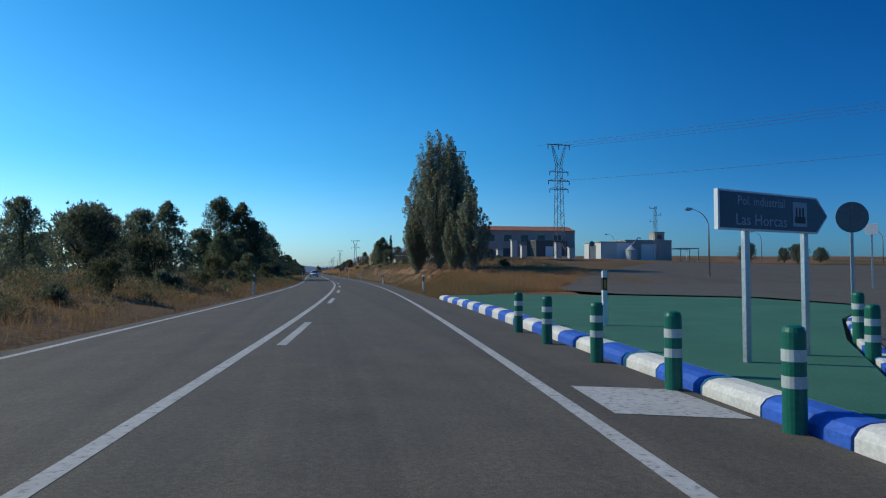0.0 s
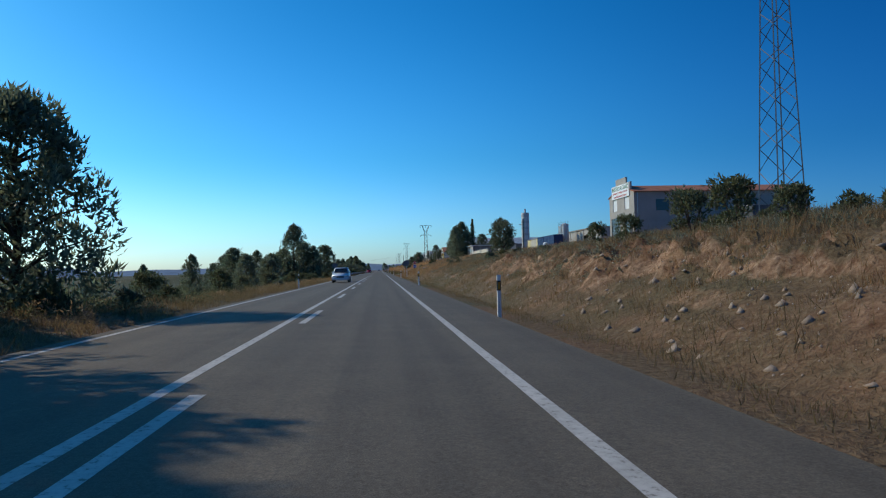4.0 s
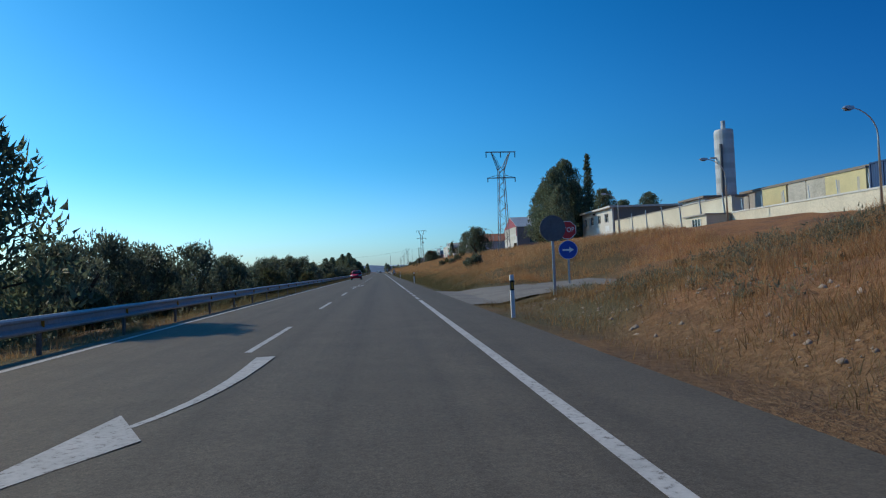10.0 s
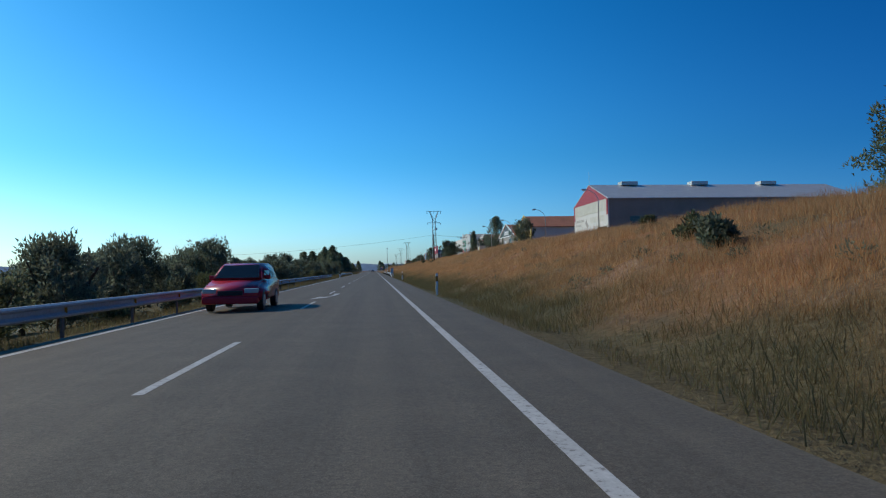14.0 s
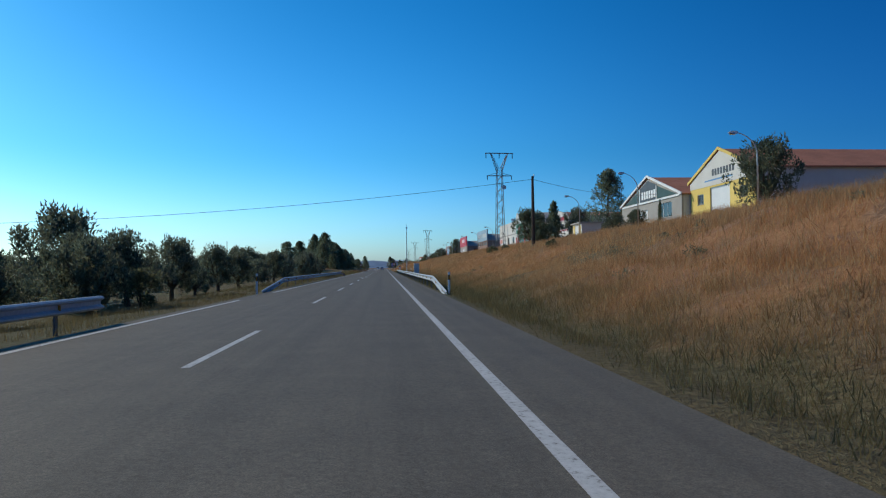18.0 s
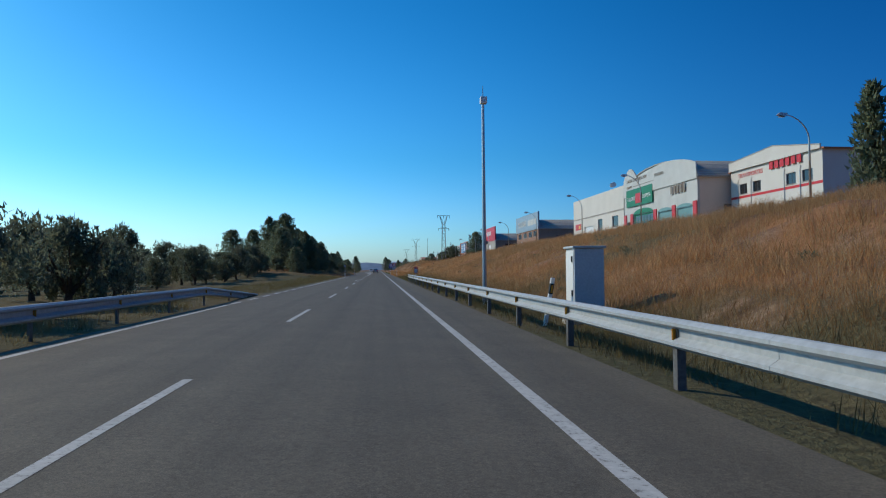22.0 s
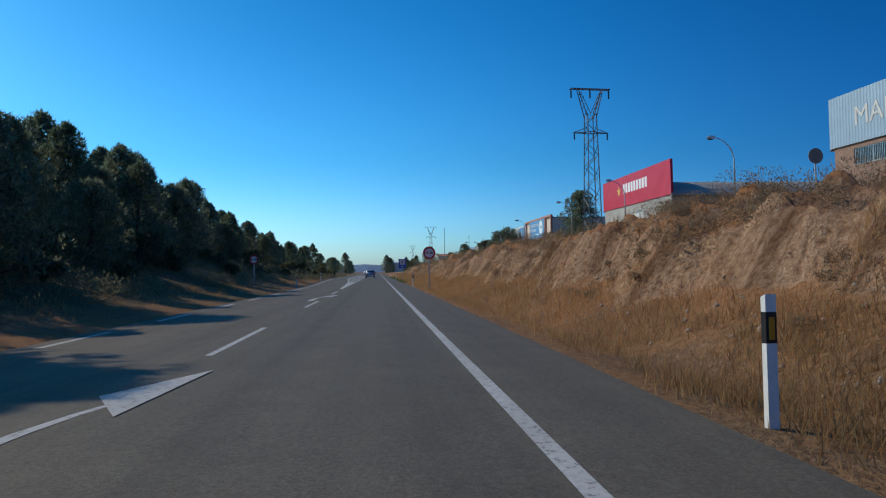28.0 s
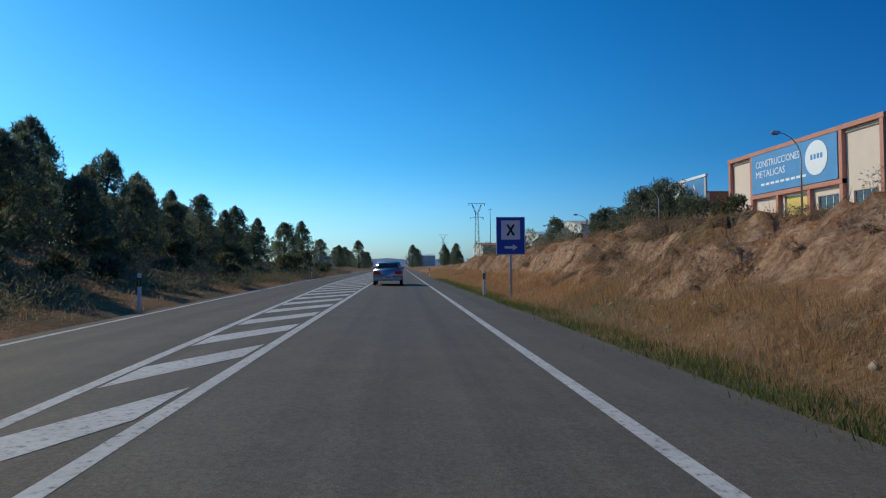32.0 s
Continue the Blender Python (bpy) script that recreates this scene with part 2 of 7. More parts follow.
def make_paint():
    """Road paint, worn through in specks."""
    m, n, l, b = material("road_paint", 0.75, 0.0, 0.3)
    v = coords(n, l, kind="Object")
    worn = noise_of(n, l, v, 14, 8, 0.7)
    broad = noise_of(n, l, v, 1.3, 5, 0.6)
    c = ramp(n, l, worn, [(0.36, (0.19, 0.18, 0.165)), (0.45, (0.44, 0.435, 0.415)), (0.7, (0.55, 0.545, 0.52))])
    c = mix(n, l, 1.0, c, ramp(n, l, broad, [(0.3, (0.8, 0.8, 0.79)), (0.6, (1.0, 1.0, 1.0))]), "MULTIPLY")
    l.new(c, b.inputs["Base Color"])
    return m


def verge_factor(n, l):
    """Where the damp strip beside the carriageway keeps its green weeds."""
    tc, sep, rm = n.new("ShaderNodeTexCoord"), n.new("ShaderNodeSeparateXYZ"), n.new("ShaderNodeMath")
    l.new(tc.outputs["Object"], sep.inputs[0])
    wob = noise_of(n, l, tc.outputs["Object"], 0.35, 5)
    rm.operation = "MULTIPLY_ADD"
    l.new(wob, rm.inputs[0])
    rm.inputs[1].default_value = 4.0
    l.new(sep.outputs["X"], rm.inputs[2])
    mr = n.new("ShaderNodeMapRange")
    mr.inputs["From Min"].default_value, mr.inputs["From Max"].default_value = 8.8, 11.2
    mr.inputs["To Min"].default_value, mr.inputs["To Max"].default_value = 0.85, 0.0
    l.new(rm.outputs[0], mr.inputs["Value"])
    part_way, both = n.new("ShaderNodeMath"), n.new("ShaderNodeMath")
    part_way.operation, both.operation = "MULTIPLY", "MULTIPLY"
    part_way.inputs[1].default_value = 0.00125
    l.new(sep.outputs["Y"], part_way.inputs[0])
    along = ramp(n, l, part_way.outputs[0], [(0.315, (0.45, 0.45, 0.45)), (0.335, (1, 1, 1)), (0.73, (1, 1, 1)), (0.765, (0.15, 0.15, 0.15))])
    l.new(mr.outputs["Result"], both.inputs[0]), l.new(along, both.inputs[1])
    return both.outputs[0]


def first_bank(n, l):
    """Where the bank before the access track shows bare reddish soil and grey weeds instead of straw."""
    tc, sep, part_way = n.new("ShaderNodeTexCoord"), n.new("ShaderNodeSeparateXYZ"), n.new("ShaderNodeMath")
    l.new(tc.outputs["Object"], sep.inputs[0])
    part_way.operation = "MULTIPLY"
    part_way.inputs[1].default_value = 0.00125
    l.new(sep.outputs["Y"], part_way.inputs[0])
    return ramp(n, l, part_way.outputs[0], [(0.085, (0.45, 0.45, 0.45)), (0.11, (0.8, 0.8, 0.8)), (0.215, (0.7, 0.7, 0.7)), (0.24, (0.22, 0.22, 0.22)), (0.305, (0.25, 0.25, 0.25)), (0.33, (0.0, 0.0, 0.0))])


def make_ground():
    """Dry soil, straw grass, green weeds and bare ochre rock on the steep cuts."""
    m, n, l, b = material("dry_ground", 0.95, 0.0, 0.12)
    v = coords(n, l)
    big, mid, fine = noise_of(n, l, v, 0.05, 5), noise_of(n, l, v, 0.45, 6, 0.65), noise_of(n, l, v, 7, 5, 0.7)
    soil = ramp(n, l, fine, [(0.3, (0.15, 0.078, 0.047)), (0.7, (0.29, 0.16, 0.098))])
    straw = ramp(n, l, fine, [(0.3, (0.235, 0.11, 0.05)), (0.7, (0.41, 0.21, 0.10))])
    weed = ramp(n, l, fine, [(0.3, (0.06, 0.06, 0.032)), (0.7, (0.135, 0.125, 0.066))])
    rock = ramp(n, l, fine, [(0.3, (0.14, 0.074, 0.045)), (0.48, (0.295, 0.18, 0.112)), (0.75, (0.47, 0.33, 0.217))])
    # streaks paint the dark of gullies and pale of ridges into the rock colour
    gully_shade = noise_of(n, l, coords(n, l, (0.25, 1.7, 0.25)), 1.0, 4, 0.6)
    rock = mix(n, l, 1.0, rock, ramp(n, l, gully_shade, [(0.36, (0.42, 0.36, 0.32)), (0.52, (1.0, 1.0, 1.0)), (0.66, (1.25, 1.25, 1.22))]), "MULTIPLY")
    grey = ramp(n, l, fine, [(0.3, (0.075, 0.05, 0.033)), (0.55, (0.17, 0.118, 0.078)), (0.75, (0.30, 0.235, 0.17))])
    c = mix(n, l, ramp(n, l, mid, [(0.36, (0, 0, 0)), (0.52, (1, 1, 1))]), soil, straw)
    c = mix(n, l, first_bank(n, l), c, mix(n, l, ramp(n, l, mid, [(0.4, (0, 0, 0)), (0.56, (1, 1, 1))]), soil, grey))
    c = mix(n, l, ramp(n, l, big, [(0.5, (0, 0, 0)), (0.6, (0.8, 0.8, 0.8))]), c, weed)
    c = mix(n, l, verge_factor(n, l), c, weed)
    tc, sx, mr = n.new("ShaderNodeTexCoord"), n.new("ShaderNodeSeparateXYZ"), n.new("ShaderNodeMapRange")
    l.new(tc.outputs["Object"], sx.inputs[0])
    l.new(sx.outputs["X"], mr.inputs["Value"])
    mr.inputs["From Min"].default_value, mr.inputs["From Max"].default_value, mr.inputs["To Min"].default_value, mr.inputs["To Max"].default_value = -60.0, -14.0, 0.9, 0.0
    scrubland = ramp(n, l, mid, [(0.35, (0.035, 0.045, 0.026)), (0.65, (0.085, 0.09, 0.05))])
    c = mix(n, l, mr.outputs["Result"], c, scrubland)
    geo, sep = n.new("ShaderNodeNewGeometry"), n.new("ShaderNodeSeparateXYZ")
    l.new(geo.outputs["Normal"], sep.inputs[0])
    add = n.new("ShaderNodeMath")
    add.operation = "MULTIPLY_ADD"
    l.new(mid, add.inputs[0])
    add.inputs[1].default_value = 0.5
    l.new(sep.outputs["Z"], add.inputs[2])
    steep = n.new("ShaderNodeMapRange")
    steep.inputs["From Min"].default_value, steep.inputs["From Max"].default_value = 1.06, 1.17
    steep.inputs["To Min"].default_value, steep.inputs["To Max"].default_value = 0.9, 0.0
    l.new(add.outputs[0], steep.inputs["Value"])
    c = mix(n, l, steep.outputs["Result"], c, rock)
    l.new(c, b.inputs["Base Color"])
    bump(n, l, fine, 0.9, 0.12, b)
    return m


ASPHALT, PAINT, GROUND = make_asphalt(), make_paint(), make_ground()
STEEL = plain("galvanised_steel", (0.50, 0.52, 0.53), 0.42, 0.85, 20, 0.14, 0.6)
RAIL = plain("rail_zinc", (0.41, 0.435, 0.445), 0.55, 0.1, 12, 0.12, 0.5)
RUST = plain("dull_steel_post", (0.17, 0.165, 0.16), 0.6, 0.5, 20, 0.25, 2)
DARK_STEEL = plain("pylon_steel", (0.20, 0.21, 0.22), 0.55, 0.6, 8, 0.2, 0.7)
WOOD = plain("creosoted_wood", (0.07, 0.045, 0.032), 0.85, 0, 25, 0.3, 2)
WHITE = plain("white_plastic", (0.78, 0.78, 0.76), 0.5, 0, 30, 0.05, 3)
BLACK = plain("black_plastic", (0.02, 0.02, 0.022), 0.5, 0, 30, 0.2, 3)
AMBER = plain("amber_reflector", (0.55, 0.25, 0.03), 0.25, 0, 40, 0.1, 6)
RED = plain("sign_red", (0.55, 0.03, 0.035), 0.4, 0, 20, 0.06, 3)
BLUE = plain("sign_blue", (0.02, 0.08, 0.42), 0.4, 0, 20, 0.06, 3)
SIGN_WHITE = plain("sign_white", (0.8, 0.8, 0.79), 0.4, 0, 20, 0.04, 3)
SIGN_GREY = plain("sign_back", (0.16, 0.17, 0.18), 0.5, 0.4, 10, 0.12, 2)
CONCRETE = plain("concrete", (0.36, 0.34, 0.31), 0.9, 0, 18, 0.15, 0.7, 0.2)
GREEN_GROUND = plain("green_painted_asphalt", (0.045, 0.16, 0.10), 0.85, 0, 40, 0.18, 0.5, 0.2)
KERB_BLUE = plain("kerb_blue", (0.03, 0.12, 0.52), 0.7, 0, 25, 0.2, 2, 0.1)
KERB_WHITE = plain("kerb_white", (0.66, 0.65, 0.6), 0.8, 0, 25, 0.15, 2, 0.1)
BOLLARD_GREEN = plain("bollard_green", (0.006, 0.13, 0.085), 0.45, 0, 30, 0.12, 4)
REFLECT = plain("grey_reflective_band", (0.48, 0.52, 0.5), 0.4, 0, 60, 0.12, 4)
BARK = plain("bark", (0.10, 0.075, 0.055), 0.95, 0, 14, 0.35, 2, 0.4)
PALE_BARK = plain("pale_bark", (0.34, 0.32, 0.27), 0.9, 0, 10, 0.3, 2, 0.3)
PINE = leaves("pine_needles", (0.10, 0.125, 0.09), (0.225, 0.26, 0.165))
OLIVE = leaves("olive_leaves", (0.08, 0.096, 0.072), (0.195, 0.215, 0.145))
POPLAR = leaves("poplar_leaves", (0.14, 0.15, 0.10), (0.36, 0.38, 0.27), 0.4)
SHRUB = leaves("shrub_leaves", (0.065, 0.075, 0.042), (0.16, 0.17, 0.09))
GLASS = plain("dark_glass", (0.025, 0.03, 0.035), 0.06, 0, 5, 0.2, 0.5, 0, 0.6)


# ---- plants ----
def leaf_cloud(centres, radii, count, size, rng, lean=0.0, flat=0.8, thin=0.34):
    """Small leaf sprays scattered through clumps, denser near each clump's skin."""
    c = np.repeat(np.asarray(centres, float), count, 0)
    r = np.repeat(np.asarray(radii, float), count)[:, None]
    d = rng.normal(size=c.shape)
    d /= np.linalg.norm(d, axis=1, keepdims=True)
    p = c + d * r * (0.45 + 0.6 * rng.random((len(c), 1))) * [1, 1, flat]
    s = size * (0.6 + 0.9 * rng.random((len(c), 1)))
    a = d * 0.7 + rng.normal(size=c.shape) * 0.6 + [0, 0, lean]
    a /= np.linalg.norm(a, axis=1, keepdims=True)
    b = np.cross(a, rng.normal(size=c.shape))
    b /= np.linalg.norm(b, axis=1, keepdims=True)
    v = np.stack([p - b * s * thin, p + b * s * thin, p + a * s * 1.25], 1)
    return v.reshape(-1, 3), np.arange(len(c) * 3).reshape(-1, 3)


def tree(name, label, trunk, limbs, clumps, radii, count, size, bark, leaf, seed, lean=0.0, flat=0.8, thin=0.34):
    """A tree at the origin: a tapered trunk, its limbs, and a crown of many leaf sprays."""
    rng = np.random.default_rng(seed)
    top = thing(name, label, "tree")
    bm = bmesh.new()
    tube(bm, *trunk, 7)
    for pts, rad in limbs:
        tube(bm, pts, rad, 5)
    part("trunk", bm, bark, top)
    v, f = leaf_cloud(clumps, radii, count, size, rng, lean, flat, thin)
    crown = raw("crown", v, f, leaf)
    crown.parent = top
    return top


def pine(seed, h, w, label, count=44, low=0.07, taper=0.62):
    """A pine of many upright tufts of needles on tiers of limbs, h high and w wide; taper: how far its top draws to a point."""
    rng = np.random.default_rng(seed)
    pts = [(0.15 * i * rng.normal() * 0.3, 0.15 * i * rng.normal() * 0.3, h * i / 5 * 0.95) for i in range(6)]
    clumps, radii, limbs = [], [], []
    lobes = rng.random(9) * 6.283
    for _ in range(340):
        k = low + (1.0 - low) * rng.random() ** 0.9
        a = rng.random() * 6.283
        uneven = 0.95 + 0.16 * math.sin(3 * a + lobes[int(k * 8.9)]) + 0.1 * rng.normal()
        prof = min(1.0, (k - low) / 0.2 + 0.5) * (1 - max(0.0, k - 0.3) / 0.7) ** taper * uneven
        d = w * 0.5 * prof * rng.random() ** 0.42
        c = (math.cos(a) * d, math.sin(a) * d, k * h)
        clumps.append(c)
        radii.append(w * (0.034 + 0.04 * rng.random()) * (0.75 + 0.4 * prof))
        if rng.random() < 0.12:
            limbs.append((((0, 0, max(0.4, k * h - d * 0.5)), (c[0] * 0.5, c[1] * 0.5, k * h - d * 0.15), c), (0.05 + 0.004 * h, 0.04, 0.015)))
    return tree("pine_tree", label, (pts, [0.02 * h * (1 - 0.16 * i) for i in range(6)]), limbs, clumps, radii, count, 0.2, BARK, PINE, seed, 1.1, 1.7, 0.24)


def olive(seed, h, w, label, count=64):
    rng = np.random.default_rng(seed)
    limbs, clumps, radii = [], [], []
    for i in range(7):
        a = 6.283 * i / 7 + rng.random()
        tip = (math.cos(a) * w * 0.3, math.sin(a) * w * 0.3, h * (0.6 + 0.2 * rng.random()))
        limbs.append((((0, 0, h * 0.22), (tip[0] * 0.5, tip[1] * 0.5, h * 0.42), tip), (0.13, 0.08, 0.03)))
    lobes = rng.random(5) * 6.283
    for _ in range(125):
        a, k = rng.random() * 6.283, 0.22 + 0.76 * rng.random()
        uneven = 0.85 + 0.25 * math.sin(2 * a + lobes[int(k * 4.9)])
        d = w * 0.5 * math.sqrt(rng.random()) * math.sqrt(max(0.04, 1 - ((k - 0.52) / 0.5) ** 2)) * uneven
        clumps.append((math.cos(a) * d, math.sin(a) * d, k * h))
        radii.append(w * (0.045 + 0.05 * rng.random()))
    return tree("olive_tree", label, (((0, 0, 0), (0.1, 0.05, h * 0.15), (0.02, 0, h * 0.3)), (0.22, 0.17, 0.14)), limbs, clumps, radii, count, 0.15, BARK, OLIVE, seed, 0.9, 1.5, 0.28)


def poplar(seed, h, w, label, low=0.05, count=34, limbs_n=64, waist=0.4):
    """A poplar: many steep limbs, each ending in its own slim plume of leaves."""
    rng = np.random.default_rng(seed)
    limbs, clumps, radii = [], [], []
    for i in range(limbs_n):
        a, d = rng.random() * 6.283, math.sqrt(rng.random())
        top = h * (1.0 - 0.56 * d ** 1.6) * (0.86 + 0.14 * rng.random())
        foot = h * (low + 0.12 * rng.random())
        start = max(foot, min(top - 1.0, foot + (top - foot) * waist * rng.random()))
        p = [(math.cos(a) * d * w * 0.46 * q ** 0.55, math.sin(a) * d * w * 0.46 * q ** 0.55, start + (top - start) * q) for q in (0, 0.3, 0.65, 1)]
        limbs.append((p, (0.06, 0.045, 0.03, 0.008)))
        n = max(5, int((top - start) / 0.6))
        for k in range(n):
            q = 0.12 + 0.88 * k / (n - 1)
            c = [np.interp(q, (0, 0.3, 0.65, 1), [pp[j] for pp in p]) for j in range(3)]
            clumps.append([c[0] + 0.1 * rng.normal(), c[1] + 0.1 * rng.normal(), c[2]])
            radii.append((0.16 + 0.045 * w) * (1.15 - 0.8 * q ** 1.5) * (0.7 + 0.6 * rng.random()))
    return tree("poplar_tree", label, (((0, 0, 0), (0, 0, h * 0.3), (0, 0, h * 0.85)), (0.012 * h + 0.04, 0.01 * h + 0.03, 0.02)), limbs, clumps, radii, count, 0.095, PALE_BARK, POPLAR, seed, 0.3, 1.7, 0.42)


def cypress(seed, h, w, label):
    rng = np.random.default_rng(seed)
    clumps, radii = [], []
    for i in range(34):
        k = 0.04 + 0.94 * i / 33
        a, prof = rng.random() * 6.283, min(1, 0.5 + 3 * k) * (1 - k) ** 0.55
        clumps.append((math.cos(a) * w * 0.22 * prof, math.sin(a) * w * 0.22 * prof, k * h))
        radii.append(0.08 + w * 0.3 * prof)
    return tree("cypress_tree", label, (((0, 0, 0), (0, 0, h * 0.5), (0, 0, h * 0.9)), (0.15, 0.1, 0.02)), [], clumps, radii, 70, 0.3, BARK, PINE, seed, 0.9, 1.3)


def bush(seed, h, w, label, leaf=None, count=90, size=0.13):
    rng = np.random.default_rng(seed)
    top = thing("bush", label, "bush")
    bm = bmesh.new()
    for i in range(6):
        a = 6.283 * i / 6 + rng.random()
        tube(bm, ((0, 0, 0), (math.cos(a) * w * 0.15, math.sin(a) * w * 0.15, h * 0.4), (math.cos(a) * w * 0.3, math.sin(a) * w * 0.3, h * 0.75)), (0.04, 0.03, 0.01), 4)
    part("stem", bm, BARK, top)
    a, k = rng.random(16) * 6.283, rng.random(16)
    d = w * 0.36 * np.sqrt(rng.random(16))
    v, f = leaf_cloud(np.stack([np.cos(a) * d, np.sin(a) * d, h * (0.2 + 0.6 * k)], 1), w * 0.2 * (0.6 + 0.6 * rng.random(16)), count, size, rng, 0.6)
    crown = raw("foliage", v, f, leaf or SHRUB)
    crown.parent = top
    return top


# ---- roadside things ----
def delineator(label="white plastic road delineator post with black band and amber reflector"):
    """A slim three-sided marker post, 1.05 m high, facing the traffic."""
    top = thing("delineator_post", label, "marker post", group="delineator posts")
    shape = [(-0.045, -0.045), (0.045, -0.045), (0.055, 0.0), (0.025, 0.05), (-0.025, 0.05), (-0.055, 0.0)]
    part("post", prism(bmesh.new(), shape, "z", -0.1, 0.68), WHITE, top)
    part("black_band", prism(bmesh.new(), [(x * 1.03, y * 1.03) for x, y in shape], "z", 0.68, 0.93), BLACK, top)
    part("reflector", boxed(-0.024, -0.056, 0.71, 0.024, -0.0475, 0.89, bevel=0.004), AMBER, top, "amber rectangular reflector")
    bm = prism(bmesh.new(), shape, "z", 0.93, 1.05)
    for v in bm.verts:
        if v.co.z > 1:
            v.co.z += -v.co.y * 0.5
    part("cap", bm, WHITE, top)
    return top


def bollard():
    top = thing("bollard", "green plastic traffic bollard with grey reflective bands by the kerb", "bollard", group="junction bollards")
    r = 0.087
    part("body", tubed([(0, 0, -0.2), (0, 0, 0.72), (0, 0, 0.755), (0, 0, 0.77)], [r, r, r * 0.85, r * 0.5], 18), BOLLARD_GREEN, top, smooth=False)
    for z in (0.30, 0.50):
        part("band", tubed([(0, 0, z), (0, 0, z + 0.09)], [r * 1.03] * 2, 18), REFLECT, top, "grey reflective band")
    return top


def street_lamp(h=9.0, reach=1.6, label="tall curved grey street lamp on the service road"):
    """A column that bends over towards -x, with a lamp head."""
    top = thing("street_lamp", label, "street lamp", group="service road lamps")
    part("base_plate", boxed(-0.2, -0.2, -0.3, 0.2, 0.2, 0.06, bevel=0.01), CONCRETE, top)
    pts, rad = [(0, 0, 0), (0, 0, h * 0.72)], [0.085, 0.055]
    for k in range(1, 7):
        a = k / 6 * 1.35
        pts.append((-reach * (1 - math.cos(a)) / (1 - math.cos(1.35)) * 0.98, 0, h * 0.72 + h * 0.27 * math.sin(a) / math.sin(1.35)))
        rad.append(0.05 - 0.003 * k)
    part("column", tubed(pts, rad, 8), STEEL, top, smooth=True)
    bm = prism(bmesh.new(), [(-reach - 0.62, h * 0.985), (-reach - 0.1, h * 0.965), (-reach + 0.1, h * 0.98), (-reach + 0.02, h * 1.005), (-reach - 0.45, h * 1.008)], "y", -0.13, 0.13)
    part("lamp_head", bm, STEEL, top)
    part("lens", boxed(-reach - 0.52, -0.1, h * 0.962, -reach - 0.12, 0.1, h * 0.968), GLASS, top)
    return top


def pylon(h, base, arms, crown, label="grey lattice steel power pylon with a forked top", dish=False):
    """A tapered square lattice mast; arms: heights and half widths; crown: half width of its forked top."""
    top = thing("power_pylon", label, "power pylon", group="power pylons")
    neck = h - 0.16 * h
    def half(z):
        return base / 2 + (0.34 - base / 2) * min(1, z / neck)
    for sx in (-1, 1):
        for sy in (-1, 1):
            part("leg", bar(bmesh.new(), (sx * half(0), sy * half(0), -0.5), (sx * 0.34, sy * 0.34, neck), 0.06), DARK_STEEL, top)
    bm, z, k = bmesh.new(), 0.2, 0
    while z < neck - 0.3:
        step = max(0.8, half(z) * 1.7)
        w, w2 = half(z), half(min(neck, z + step))
        s = 1 if k % 2 else -1
        for q in (-1, 1):
            bar(bm, (-s * w, q * w, z), (s * w2, q * w2, min(neck, z + step)), 0.035)
            bar(bm, (q * w, -s * w, z), (q * w2, s * w2, min(neck, z + step)), 0.035)
        z, k = z + step, k + 1
    part("bracing", bm, DARK_STEEL, top)
    for zz, wide in arms:
        bm = bmesh.new()
        for q in (-1, 1):
            bar(bm, (0, q * 0.4, zz), (wide * q * 0 - wide, 0, zz - 0.05), 0.05)
            bar(bm, (0, q * 0.4, zz), (wide, 0, zz - 0.05), 0.05)
            bar(bm, (q * 0.4, 0, zz + 0.35), (q * wide, 0, zz - 0.03), 0.04)
        part("crossarm", bm, DARK_STEEL, top)
        for q in (-1, 1):
            part("insulator", tubed([(q * wide * 0.95, 0, zz - 0.05), (q * wide * 0.95, 0, zz - 0.55)], [0.06, 0.06], 6), GLASS, top)
    if crown:
        bm = bmesh.new()
        for q in (-1, 1):
            for y in (-0.3, 0.3):
                bar(bm, (q * 0.35, y, neck - 0.3), (q * crown * 0.62, y * 0.5, h), 0.06)
                bar(bm, (q * 0.1, y, neck), (q * crown * 0.5, y * 0.5, h - 0.15 * (h - neck)), 0.04)
            for k in range(4):
                bar(bm, (q * (0.35 + (crown * 0.62 - 0.35) * k / 4), 0.25, neck + (h - neck) * k / 4), (q * (0.1 + crown * 0.4 * (k + 1) / 4), -0.2, neck + (h - neck) * (k + 1) / 4 * 0.9), 0.03)
        part("fork", bm, DARK_STEEL, top)
        bm = bmesh.new()
        for y in (-0.15, 0.15):
            bar(bm, (-crown, y, h), (crown, y, h), 0.06)
        part("top_beam", bm, DARK_STEEL, top)
        for q in (-0.95, 0, 0.95):
            part("insulator", tubed([(q * crown, 0, h), (q * crown, 0, h - 0.7)], [0.06, 0.06], 6), GLASS, top)
    if dish:
        part("dish", tubed([(0.5, -0.55, neck - 2.6), (0.5, -0.4, neck - 2.6), (0.5, -0.3, neck - 2.6)], [0.3, 0.27, 0.08], 14), STEEL, top, "small grey dish")
    return top


